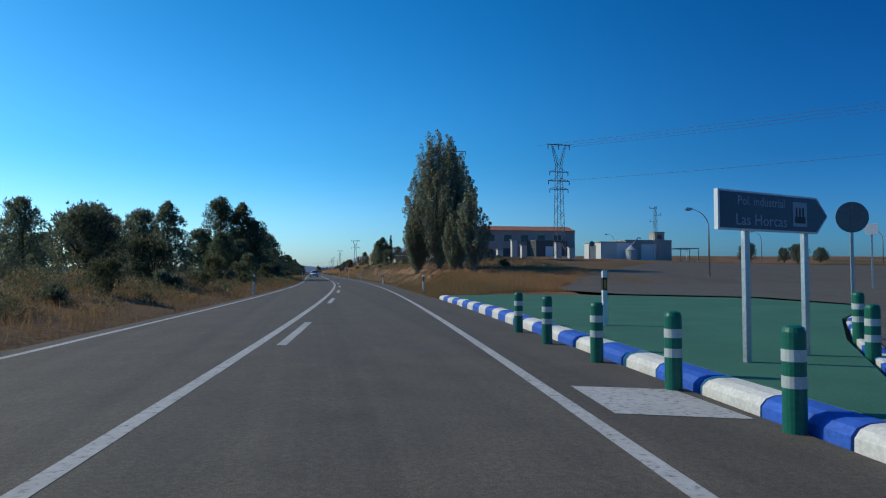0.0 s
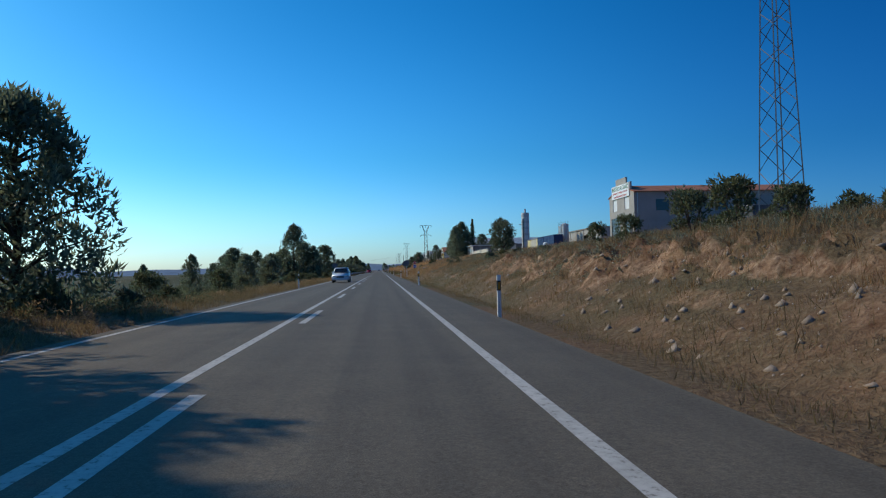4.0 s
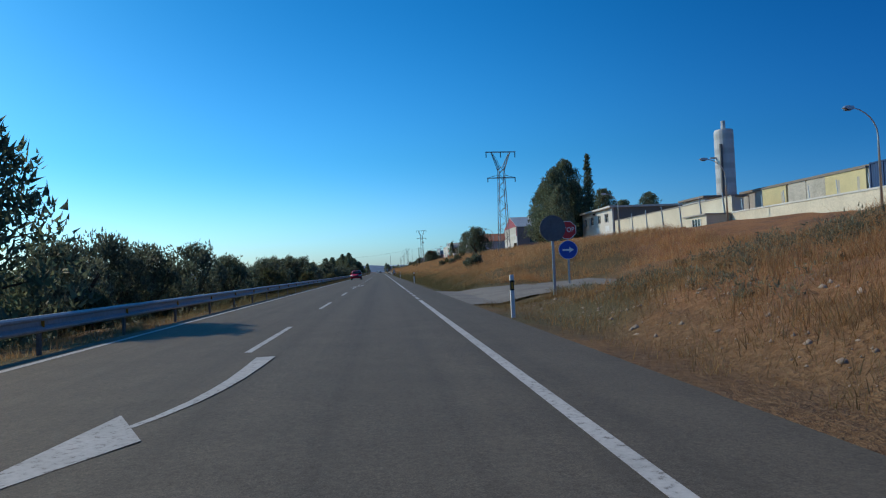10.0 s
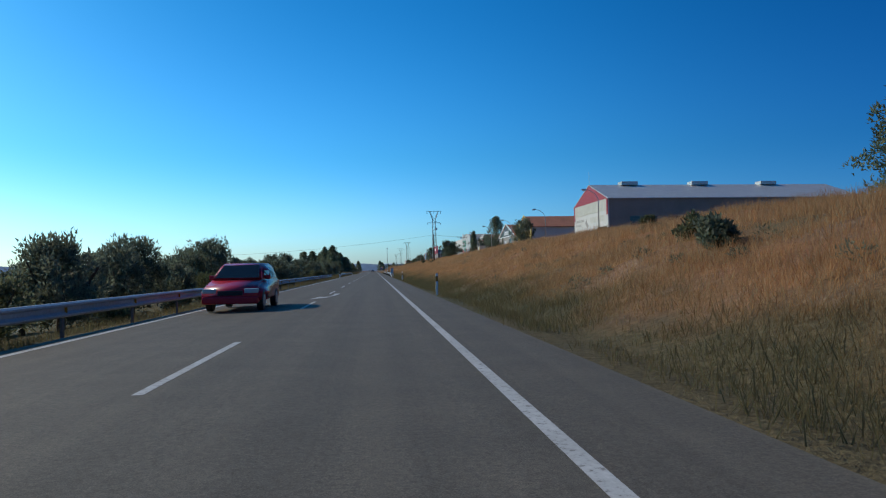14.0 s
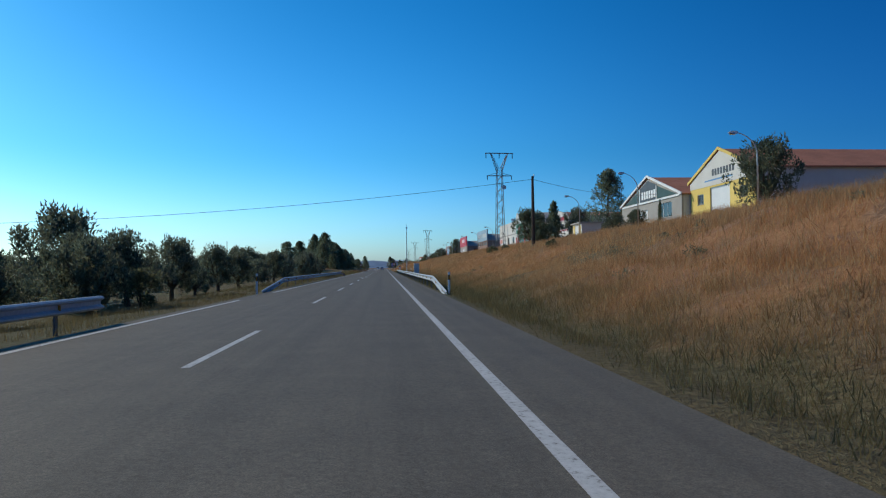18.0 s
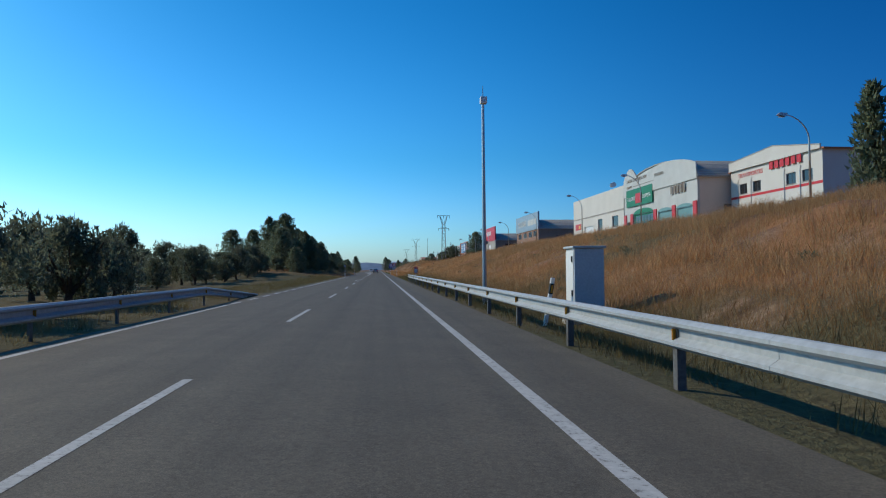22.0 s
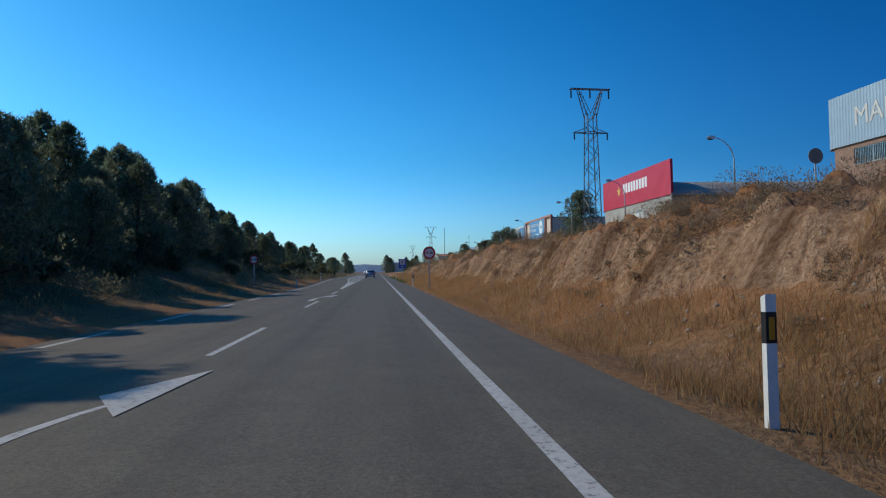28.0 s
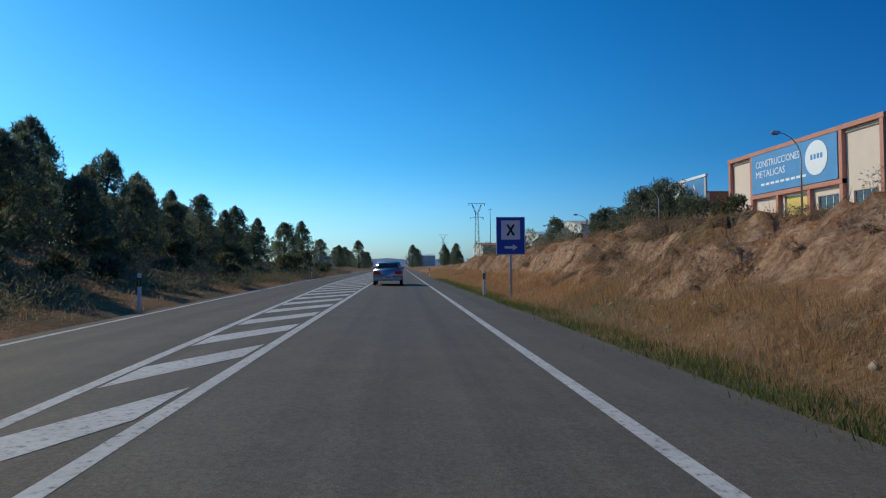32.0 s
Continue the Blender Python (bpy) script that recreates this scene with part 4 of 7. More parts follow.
def rough_land(x, y):
    """The ground with its humps, and gullies in the two rocky cuts."""
    x, y = np.broadcast_arrays(np.asarray(x, float), np.asarray(y, float))
    off = x - bend(y)
    z = land(x, y)
    side = np.clip((off - 6.6) / 2, 0, 1) + np.clip((left_line(y) - 1.6 - off) / 2, 0, 1)
    calm = 1 - np.clip(1 - np.abs(y - 266) / 9, 0, 1) * np.clip((26 - off) / 4, 0, 1)
    calm = calm * np.clip((y - 52) / 20, 0.1, 1) ** np.where(off > 0, 1, 0)
    paved = (y < 92) & (y > 5) & (x > np.interp(y, SIDE_Y, SIDE_X) - 0.3) | (y > 22) & (y < 49.4) & (x > np.interp(y, (22, 49), (1.2, 3.6)))
    calm = np.where(paved, 0.0, calm)
    z = np.where(paved, z - 0.12, z)
    z = z + side * calm * (0.16 * lumps(x, y, 2.3) + 0.07 * lumps(x, y, 0.8, 3) + 0.03 * lumps(x, y, 0.35, 5))
    swell = np.clip((off - 8.5) / 3, 0, 1) * np.clip((y - 275) / 15, 0, 1) * np.clip((600 - y) / 15, 0, 1) * np.clip((40 - off) / 10, 0, 1)
    z = z + swell * (0.22 * lumps(x, y * 0.8, 4.6, 8) + 0.1 * lumps(x, y, 1.7, 2))
    cut = np.maximum(np.clip((45 - np.abs(y - 110)) / 12, 0, 1), np.clip((84 - np.abs(y - 672)) / 14, 0, 1))
    # a steep weathered face that wanders in and out, with gullies down it
    foot = 8.5 + 0.4 * lumps(y, 0, 7.0, 2) - 1.5 * np.abs(lumps(y + 0.5 * x, 0, 2.6, 4)) ** 0.7 - 0.8 * np.abs(lumps(y + 0.5 * x, 0, 1.1, 7)) ** 0.8 + 0.9
    rise = np.clip((off - foot) / 0.95, 0, 1) - np.clip((off - foot - 0.95) / 4.2, 0, 1)
    tall = np.where(y < 300, 0.5, 0.9) * (0.75 + 0.35 * lumps(y, 0, 9.0, 5))
    crumbs = 0.26 * lumps(x, y * 1.4, 0.5, 9) + 0.2 * np.abs(lumps(x, y, 0.22, 3))
    worn = np.clip((off - 8.0) / 1.4, 0, 1) * np.clip((12.8 - off) / 2.6, 0, 1) * np.clip((84 - np.abs(y - 672)) / 14, 0, 1)
    z = z - worn * (0.55 * np.abs(lumps(y + 0.25 * x, 0, 2.1, 3)) ** 0.6 + 0.2 * np.abs(lumps(y + 0.3 * x, 0, 0.8, 6)) ** 0.7 - 0.3)
    return z + cut * (tall * rise + crumbs * np.clip(rise * 3, 0, 1))


def build_ground():
    ys = np.concatenate([[-4000, -1500, -600, -300, -150, -80], np.arange(-40, 82, 1.0), np.arange(82, 174, 0.3), np.arange(174, 588, 1.0), np.arange(588, 700, 0.3), np.arange(700, 820, 0.7), np.arange(820, 1000, 10), [1050, 1150, 1300, 1600, 2200, 3000, 4500]])
    right = np.concatenate([np.arange(5.0, 7.4, 0.4), np.arange(7.4, 11, 0.16), np.arange(11, 14, 0.3), np.arange(14, 24, 1.0), [25, 27, 30, 34, 40, 48, 60, 90, 140, 220, 300, 600, 1500, 4500]])
    left = np.concatenate([-np.array([4500, 1500, 600, 300, 200, 120, 70, 45, 32, 26, 22]), -np.arange(19, 5, -1.0), -np.arange(5.0, 3.75, -0.4)])
    xs = np.concatenate([left, [-2.5, 0.0, 2.5], right])
    X, Y = np.meshgrid(xs, ys)
    near = np.clip((400 - np.abs(X)) / 200, 0, 1)
    wide = np.where((X < -3.5) & (X > -30), left_line(Y) + 3.35, 0) * np.clip((X + 30) / 22, 0, 1)
    X = X + bend(np.maximum(Y, -40)) * near + wide
    Z = rough_land(X, Y)
    Z = np.where((X - bend(Y) < 5) & (X - bend(Y) > left_line(Y) - 0.45), -0.2, Z)
    far = np.hypot(X, Y - 350)
    Z = np.where(far > 1300, np.minimum(Z, -6) - (far - 1300) * 0.004, Z)
    idx = np.arange(X.size).reshape(X.shape)
    f = np.stack([idx[:-1, :-1], idx[:-1, 1:], idx[1:, 1:], idx[1:, :-1]], -1).reshape(-1, 4)
    ob = raw("ground", np.stack([X, Y, Z], -1).reshape(-1, 3), f, GROUND, True)
    tagged(ob, "dry grassy ground with ochre rocky banks beside the road", "ground", "", "structure")


build_ground()


def ribbon(name, left, right, ys, mat, label, category, lift=0.0, parent=None, cols=5, crowned=False):
    """A strip that follows the bend, between two offsets from the centre line, on the road's crown."""
    ys = np.asarray(ys, float)
    lo, hi = (np.array([v(y) if callable(v) else v for y in ys], float) for v in (left, right))
    f = np.linspace(0, 1, cols)[None]
    O = lo[:, None] * (1 - f) + hi[:, None] * f
    if crowned:
        O = np.stack([lo, lo / 2, lo * 0, hi / 2, hi], 1)
    X, Y = O + bend(ys)[:, None], np.repeat(ys[:, None], cols, 1)
    Z = -0.02 * np.abs(O) + lift
    idx = np.arange(X.size).reshape(X.shape)
    fc = np.stack([idx[:-1, :-1], idx[:-1, 1:], idx[1:, 1:], idx[1:, :-1]], -1).reshape(-1, 4)
    ob = raw(name, np.stack([X, Y, Z], -1).reshape(-1, 3), fc, mat)
    if parent:
        ob.parent = parent
        tagged(ob, label)
    else:
        tagged(ob, label, category, "", "structure")
    return ob


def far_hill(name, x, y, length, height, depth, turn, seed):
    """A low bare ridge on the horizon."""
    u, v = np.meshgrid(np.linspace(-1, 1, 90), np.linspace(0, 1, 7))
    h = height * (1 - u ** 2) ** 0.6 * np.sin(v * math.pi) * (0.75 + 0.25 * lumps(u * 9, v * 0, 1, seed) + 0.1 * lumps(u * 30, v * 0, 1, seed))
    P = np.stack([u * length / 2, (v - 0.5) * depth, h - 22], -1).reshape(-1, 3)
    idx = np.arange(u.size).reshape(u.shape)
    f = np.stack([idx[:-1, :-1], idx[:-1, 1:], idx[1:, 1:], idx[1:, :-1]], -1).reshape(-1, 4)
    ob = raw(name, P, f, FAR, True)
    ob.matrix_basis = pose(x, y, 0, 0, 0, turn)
    tagged(ob, "ridge of distant hills on the horizon, tinted blue for haze", "hill", "", "structure")


# the haze in front of the ridges is mixed into their blue colour
FAR = plain("hazed_distant_hill", (0.20, 0.27, 0.36), 1.0, 0, 0.02, 0.1, 0.005, 0, 0.0)
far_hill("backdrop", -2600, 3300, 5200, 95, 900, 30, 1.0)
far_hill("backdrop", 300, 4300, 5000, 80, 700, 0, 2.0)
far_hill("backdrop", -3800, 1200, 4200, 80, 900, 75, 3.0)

# ---- road ----
STEPS = np.concatenate([np.arange(-60, 110, 3.0), np.arange(110, 1260, 10.0)])
road = ribbon("road", lambda y: left_line(y) - 0.45, 5.0, STEPS, ASPHALT, "grey worn asphalt carriageway of a main road", "road", crowned=True)
marks = thing("road_markings", "white painted lines and arrows on the asphalt", "road marking", kind="structure")
LIFT = 0.003


def line(off, y0, y1, width, name="line"):
    n = max(2, int((y1 - y0) / (3 if y0 < 105 else 12)) + 2)
    if callable(off):
        n = max(n, 24)
        return ribbon(name, lambda y: off(y) - width / 2, lambda y: off(y) + width / 2, np.linspace(y0, y1, n), PAINT, "", "", LIFT, marks, 2)
    return ribbon(name, off - width / 2, off + width / 2, np.linspace(y0, y1, n), PAINT, "", "", LIFT, marks, 2)


line(3.5, -40, 262.8, 0.15, "edge_line")
y = 263.9
while y < 280:
    line(3.5, y, y + 1.7, 0.15, "edge_dash")
    y += 3.0
line(3.5, 280.4, 1000, 0.15, "edge_line")
line(left_line, -40, 430, 0.15, "edge_line")
line(left_line, 438, 505, 0.15, "edge_line")
y = 505.6
while y < 528:
    line(-3.35, y, y + 1.8, 0.15, "edge_dash")
    y += 3.4
line(left_line, 530, 596, 0.15, "edge_line")
y = 597.0
while y < 640:
    line(-3.35, y, y + 3.0, 0.15, "edge_dash")
    y += 6.0
line(left_line, 641, 1000, 0.15, "edge_line")
# solid line with dashes beside it, then dashes alone
line(-0.02, -40, 203.2, 0.15, "centre_line")
for y in (-2.0, 10.5, 23.0, 35.2, 48.5, 60.3, 73.0, 85.4, 97.0, 109.8, 122.4, 135.2, 147.9, 160.2, 173.6, 184.8, 199.2):
    line(0.36, y - 4.5, y, 0.15, "centre_dash")
for y in (214.4, 227.3, 240.0, 251.6, 263.0, 274.6, 286.6, 297.2, 308.4, 319.9, 330.3, 343.9, 356.0, 368.1, 380.1, 392.2, 403.6, 416.4, 430.2, 441.9, 453.2, 465.2, 476.6, 488.5, 500.7, 513.1, 525.6, 538.1, 550.5, 562.6, 575.0, 587.1, 599.2, 611.3, 623.4, 635.5):
    line(0.0, y - 4.5, y, 0.11, "centre_dash")


def return_arrow(y, turned=False):
    """A long curved arrow back to its lane; y: its tip, or its tail where it faces the other way."""
    bm = bmesh.new()
    body = [(-0.35, -6.0, 0.13), (-0.36, -5.1, 0.11), (-0.35, -4.2, 0.09), (-0.31, -3.5, 0.075), (-0.24, -2.9, 0.06), (-0.12, -2.3, 0.045), (0.02, -1.85, 0.04)]
    lo = [bm.verts.new((x - w, y0, 0)) for x, y0, w in body]
    hi = [bm.verts.new((x + w, y0, 0)) for x, y0, w in body]
    for k in range(6):
        bm.faces.new((lo[k], hi[k], hi[k + 1], lo[k + 1]))
    bm.faces.new([bm.verts.new((x, y0, 0.002)) for x, y0 in ((-0.27, -1.5), (0.23, -2.45), (0.42, 0.0))])
    ob = part("return_arrow", bm, PAINT, marks)
    ob.matrix_basis = pose(0.02, y - 6.0, LIFT - 0.002, 0, 0, 180) if turned else pose(0, y, LIFT - 0.002)


for y in (483.3, 556.5, 605.4, 629.8):
    return_arrow(y)
for y in (222.4, 246.5, 293.0, 352.0):
    return_arrow(y, True)


# hatched island beyond the last arrow
def gore_left(y):
    return -np.interp(y, (641, 652, 671, 696, 718, 760, 1000), (0.10, 0.36, 0.86, 2.1, 3.0, 3.3, 3.3))


line(lambda y: -0.06, 641.2, 1000, 0.16, "island_line")
line(gore_left, 641.2, 1000, 0.16, "island_line")
bm = bmesh.new()
bm.faces.new([bm.verts.new(p) for p in ((-0.10, 643, LIFT + 0.003), (-0.10, 668.9, LIFT + 0.003), (-0.76, 667.9, LIFT - 0.010), (-0.12, 643.4, LIFT + 0.002))])
part("island_tip", bm, PAINT, marks)
y = 669.0
while y < 790:
    a, b = float(gore_left(y - 0.5)), float(gore_left(y + 0.9))
    bm = bmesh.new()
    bm.faces.new([bm.verts.new(p) for p in ((-0.2, y + 1.9, LIFT - 0.002), (a + 0.1, y, LIFT - 0.02 * abs(a) + 0.002), (b + 0.1, y + 1.35, LIFT - 0.02 * abs(b) + 0.002), (-0.2, y + 3.2, LIFT - 0.002))])
    part("hatch_bar", bm, PAINT, marks)
    y += 3.35
# short white block before the kerb of the junction
bm = bmesh.new()
bm.faces.new([bm.verts.new(p) for p in ((-0.02, 25.5, -0.071), (1.05, 25.15, -0.093), (1.12, 26.5, -0.092), (0.13, 26.8, -0.071))])
part("white_block", bm, PAINT, marks)

# ---- junction at the start ----
def sheet(name, outline, z, mat, label, category, thick=0.0):
    bm = bmesh.new()
    if thick:
        prism(bm, outline, "z", z - thick, z)
    else:
        bm.faces.new([bm.verts.new((*p, z)) for p in outline])
    return structure(name, bm, mat, label, category)


PY, f = np.meshgrid(np.arange(8.0, 90.1, 1.5), np.linspace(0, 1, 120) ** 1.5, indexing="ij")
PX = np.interp(PY, SIDE_Y, SIDE_X) * (1 - f) + np.interp(PY, (52, 90), (150, 120)) * f
idx = np.arange(PX.size).reshape(PX.shape)
tagged(raw("pavement", np.stack([PX, PY, np.maximum(land(PX, PY), -0.05) + 0.03], -1).reshape(-1, 3), np.stack([idx[:-1, :-1], idx[:-1, 1:], idx[1:, 1:], idx[1:, :-1]], -1).reshape(-1, 4), ASPHALT), "grey asphalt side road of the industrial estate", "road", "", "structure")
ISLAND = [(1.45, 23.9), (1.62, 26), (1.95, 29), (2.2, 31.5), (2.6, 35), (3.05, 39), (3.35, 44), (3.45, 48.6), (6.5, 49.2), (11, 47), (14.6, 43), (14.0, 37.0), (9.0, 32.7), (5.6, 29.0), (3.1, 25.9), (2.3, 24.4)]
sheet("traffic_island", ISLAND, 0.062, GREEN_GROUND, "green painted asphalt traffic island", "traffic island", 0.3)


def kerb(path):
    """Kerb stones along a path, blue and white in turn."""
    top = thing("kerb", "chunky kerb stones painted blue and white round the island", "kerb", kind="structure")
    pts = np.array(path, float)
    run = np.concatenate([[0.0], np.cumsum(np.hypot(*np.diff(pts, axis=0).T))])
    count = int(round(run[-1] / 1.04))
    marks = np.linspace(0, run[-1], count + 1)
    spots = [Vector((float(np.interp(q, run, pts[:, 0])), float(np.interp(q, run, pts[:, 1])), 0)) for q in marks]
    for k, (a, b) in enumerate(zip(spots, spots[1:])):
        way, ln = (b - a).normalized(), (b - a).length
        side = Vector((way.y, -way.x, 0))
        bm = bmesh.new()
        prof = [(-0.2, -0.3), (-0.19, -0.03), (-0.14, 0.03), (-0.06, 0.058), (0.1, 0.066), (0.14, 0.05), (0.14, -0.3)]
        lo = [bm.verts.new(a + way * 0.012 + side * u + Vector((0, 0, z))) for u, z in prof]
        hi = [bm.verts.new(a + way * (ln - 0.012) + side * u + Vector((0, 0, z))) for u, z in prof]
        bm.faces.new(lo[::-1]), bm.faces.new(hi)
        for i in range(7):
            j = (i + 1) % 7
            bm.faces.new((lo[i], lo[j], hi[j], hi[i]))
        part("kerb_stone", bm, KERB_WHITE if k % 2 else KERB_BLUE, top)


kerb([(1.3, 22.2), (1.3, 23.9), (1.48, 26), (1.8, 29), (2.05, 31.5), (2.45, 35), (2.9, 39), (3.2, 44), (3.35, 49.0)])
kerb([(14.1, 37.0), (9.1, 32.5), (5.7, 28.7), (3.15, 25.6), (2.2, 23.6), (1.5, 22.2)])
post = bollard()
post.matrix_basis = pose(1.06, 24.72, -0.06)
for x, y in ((1.13, 26.5), (1.24, 28.55), (1.37, 30.75), (1.56, 32.85), (4.32, 27.25), (5.92, 29.1)):
    copy_thing(post, pose(x, y, -0.06 if x < 5 else 0.02))

sign = thing("direction_sign", "dark arrow-shaped direction sign with white edge on two posts", "road sign", 2.47, 27.1, 0.09, 19)
for x in (0.0, 1.2):
    part("post", boxed(x - 0.045, 0.0, -0.2, x + 0.045, 0.06, 1.75, bevel=0.008), STEEL, sign)
shape = [(-0.6, 1.5), (1.36, 1.5), (1.6, 1.73), (1.36, 1.96), (-0.6, 1.96)]
part("panel", prism(bmesh.new(), shape, "y", -0.05, 0.0), SIGN_WHITE, sign)
part("face", prism(bmesh.new(), [(0.015 + x * 0.97, 1.73 + (z - 1.73) * 0.9) for x, z in shape], "y", -0.056, -0.05), plain("sign_slate", (0.055, 0.075, 0.11), 0.4, 0, 20, 0.1, 2), sign)
PALE = plain("pale_lettering", (0.34, 0.38, 0.44), 0.5, 0, 30, 0.05, 3)
words("lettering", "Pol. industrial", 0.15, PALE, sign, (0.2, -0.057, 1.84), (90, 0, 0), 0.002, 0.9)
words("lettering", "Las Horcas", 0.19, PALE, sign, (0.2, -0.057, 1.62), (90, 0, 0), 0.002, 0.98)
bm = bmesh.new()
box(bm, 0.82, -0.06, 1.58, 1.12, -0.0565, 1.88)
plate = part("factory_symbol", bm, PALE, sign)
bm = bmesh.new()
box(bm, 0.86, -0.063, 1.62, 1.08, -0.0605, 1.70)
for k in range(3):
    box(bm, 0.88 + 0.07 * k, -0.063, 1.70, 0.91 + 0.07 * k, -0.0605, 1.81)
part("factory_shape", bm, BLACK, plate)
round_sign("back", "dark back of a round road sign on a thin pole", 12.9, 36.4, 0.09, -20, 2.6, 0.45)
round_sign("back", "dark back of a round road sign by the side road", 44.0, 122.0, 3.5, -20, 2.3, 0.45)

small = thing("small_sign", "small white square sign on a thin pole", "road sign", 27.3, 50.0, 0.1, -40)
pole(small, 3.3, y=0.03)
part("panel", boxed(-0.3, -0.012, 3.0, 0.3, 0.012, 3.6, bevel=0.004), SIGN_WHITE, small)

# ---- delineators ----
marker = delineator()
marker.matrix_basis = pose(3.75, 56.6, float(land(3.9, 56.6)) + 0.05)
for y in (87.7, 119.5, 153.2, 202.0, 253.1, 302.0, 351.0, 396.3, 435.2, 602.4, 650.5, 699.0, 748.0):
    x = (5.48 if y in (396.3, 435.2, 602.4) else 5.25 if y > 160 else 5.04) + float(bend(y))
    copy_thing(marker, pose(x, y, float(land(x, y)), 0, 0, 0))
copy_thing(marker, pose(3.15, 32.3, 0.07))
copy_thing(marker, pose(6.0, 496.4, -0.12, 4, 9, 10))
for y in (56.5, 153.5, 202.0, 437.5, 602.0, 650.5, 692.0, 740.0):
    x = float(left_line(y)) - 0.75 + float(bend(y))
    copy_thing(marker, pose(x, y, float(land(x, y)), 0, 0, 0))

# ---- guard rails ----
wave_rail([(5.25, y, -0.12) for y in np.arange(434, 552, 4.0)] + [(5.45, 554.5, -0.14)], "guard_rail", "galvanised steel crash barrier on dark posts beside the carriageway", 4.0, (8, 0), -1)
wave_rail([(-4.9, 236, -0.2)] + [(-4.35, y, -0.16) for y in np.arange(244, 424, 4.0)], "guard_rail", "galvanised steel crash barrier above the falling left verge", 4.0, (8, 0), 1)
wave_rail([(-4.35, y, -0.16) for y in np.arange(440, 520, 4.0)], "guard_rail", "galvanised steel crash barrier along the olive grove", 4.0, (8, 10), 1)

# ---- road signs ----
round_sign("back", "dark back of a round road sign on a steel pole", 6.2, 203.1, 0.0, 0, 2.1, 0.45)
round_sign("back", "dark back of a round road sign at the access track", 7.9, 258.8, 0.02, 0, 2.35, 0.45)
stop_sign(10.9, 267.2, 0.3, -14)
round_sign("back", "round road sign among the pines on the verge", -4.9, 205.0, -0.05, 0, 2.0, 0.4)
round_sign("face", "round no-overtaking sign with red rim on a steel pole", 5.92, 641.8, 0.0, 12, 2.35, 0.45)
round_sign("face", "round no-overtaking sign with red rim before dark pines", -6.2, 643.5, 0.3, 0, 1.8, 0.33)
round_sign("back", "grey back of a round road sign on the bank top", 27.5, 632.0, float(land(27.5, 632)), 0, 3.0, 0.45)
km = thing("kilometre_marker", "red and white kilometre marker plate on a steel post", "road sign", 5.75, 545.3, -0.15)
pole(km, 1.4, y=0.03)
part("plate", boxed(-0.19, -0.01, 0.92, 0.19, 0.01, 1.54, bevel=0.004), RED, km)
part("white_field", boxed(-0.155, -0.016, 0.96, 0.155, -0.0105, 1.33), SIGN_WHITE, km)
words("lettering", "N-232", 0.14, SIGN_WHITE, km, (0, -0.012, 1.43), (90, 0, 0), 0.002, 0.3)
words("lettering", "km", 0.12, BLACK, km, (0, -0.018, 1.25), (90, 0, 0), 0.002, 0.15)
words("lettering", "129", 0.19, BLACK, km, (0, -0.018, 1.07), (90, 0, 0), 0.002, 0.28)
info = thing("information_sign", "blue information sign with a crossed white square and an arrow", "road sign", 6.2, 698.0, -0.1)
pole(info, 1.75, y=0.03)
part("panel", boxed(-0.58, -0.015, 1.62, 0.58, 0.015, 3.12, bevel=0.005), SIGN_WHITE, info)
part("blue_face", boxed(-0.555, -0.021, 1.645, 0.555, -0.0155, 3.095), BLUE, info)
part("white_square", boxed(-0.38, -0.026, 2.22, 0.38, -0.0215, 2.98), SIGN_WHITE, info)
bm = bmesh.new()
for q in (-1, 1):
    prism(bm, [(q * -0.17, 2.4), (q * -0.1, 2.36), (q * 0.17, 2.8), (q * 0.1, 2.84)], "y", -0.031 - 0.001 * q, -0.0265)
part("crossed_tools_symbol", bm, BLACK, info)
part("arrow", prism(bmesh.new(), [(-0.25, 1.86), (0.08, 1.86), (0.08, 1.78), (0.28, 1.91), (0.08, 2.04), (0.08, 1.96), (-0.25, 1.96)], "y", -0.026, -0.0215), SIGN_WHITE, info)

# ---- cabinet and mast by the barrier ----
cab = thing("utility_cabinet", "tall pale grey utility cabinet on a concrete base behind the barrier", "utility cabinet", 6.95, 496.3, -0.1)
part("base", boxed(-0.45, -0.42, -0.2, 0.45, 0.42, 0.22, bevel=0.02), CONCRETE, cab)
part("body", boxed(-0.36, -0.34, 0.22, 0.36, 0.34, 1.72, bevel=0.015), plain("cabinet_paint", (0.62, 0.64, 0.63), 0.5, 0, 20, 0.08, 1.5), cab)
part("roof", boxed(-0.41, -0.39, 1.72, 0.41, 0.39, 1.78, bevel=0.02), plain("cabinet_roof", (0.5, 0.53, 0.53), 0.5, 0, 20, 0.08, 1.5), cab)
door = part("door", boxed(-0.375, -0.29, 0.30, -0.361, 0.29, 1.66, bevel=0.006), WHITE, cab)
for z in (0.6, 1.4):
    part("hinge", boxed(-0.4, -0.25, z, -0.376, -0.2, z + 0.14), BLACK, door)
mast = thing("camera_mast", "slim grey steel mast with a small camera box on top", "mast", 5.85, 504.3, -0.2)
part("shaft", tubed([(0, 0, -0.2), (0, 0, 7.6)], [0.085, 0.05], 10), STEEL, mast)
part("camera_box", boxed(-0.1, -0.14, 7.35, 0.14, 0.1, 7.6, bevel=0.02), WHITE, mast)
part("spike", tubed([(0, 0, 7.6), (0, 0, 8.0)], [0.02, 0.012], 6), STEEL, mast)

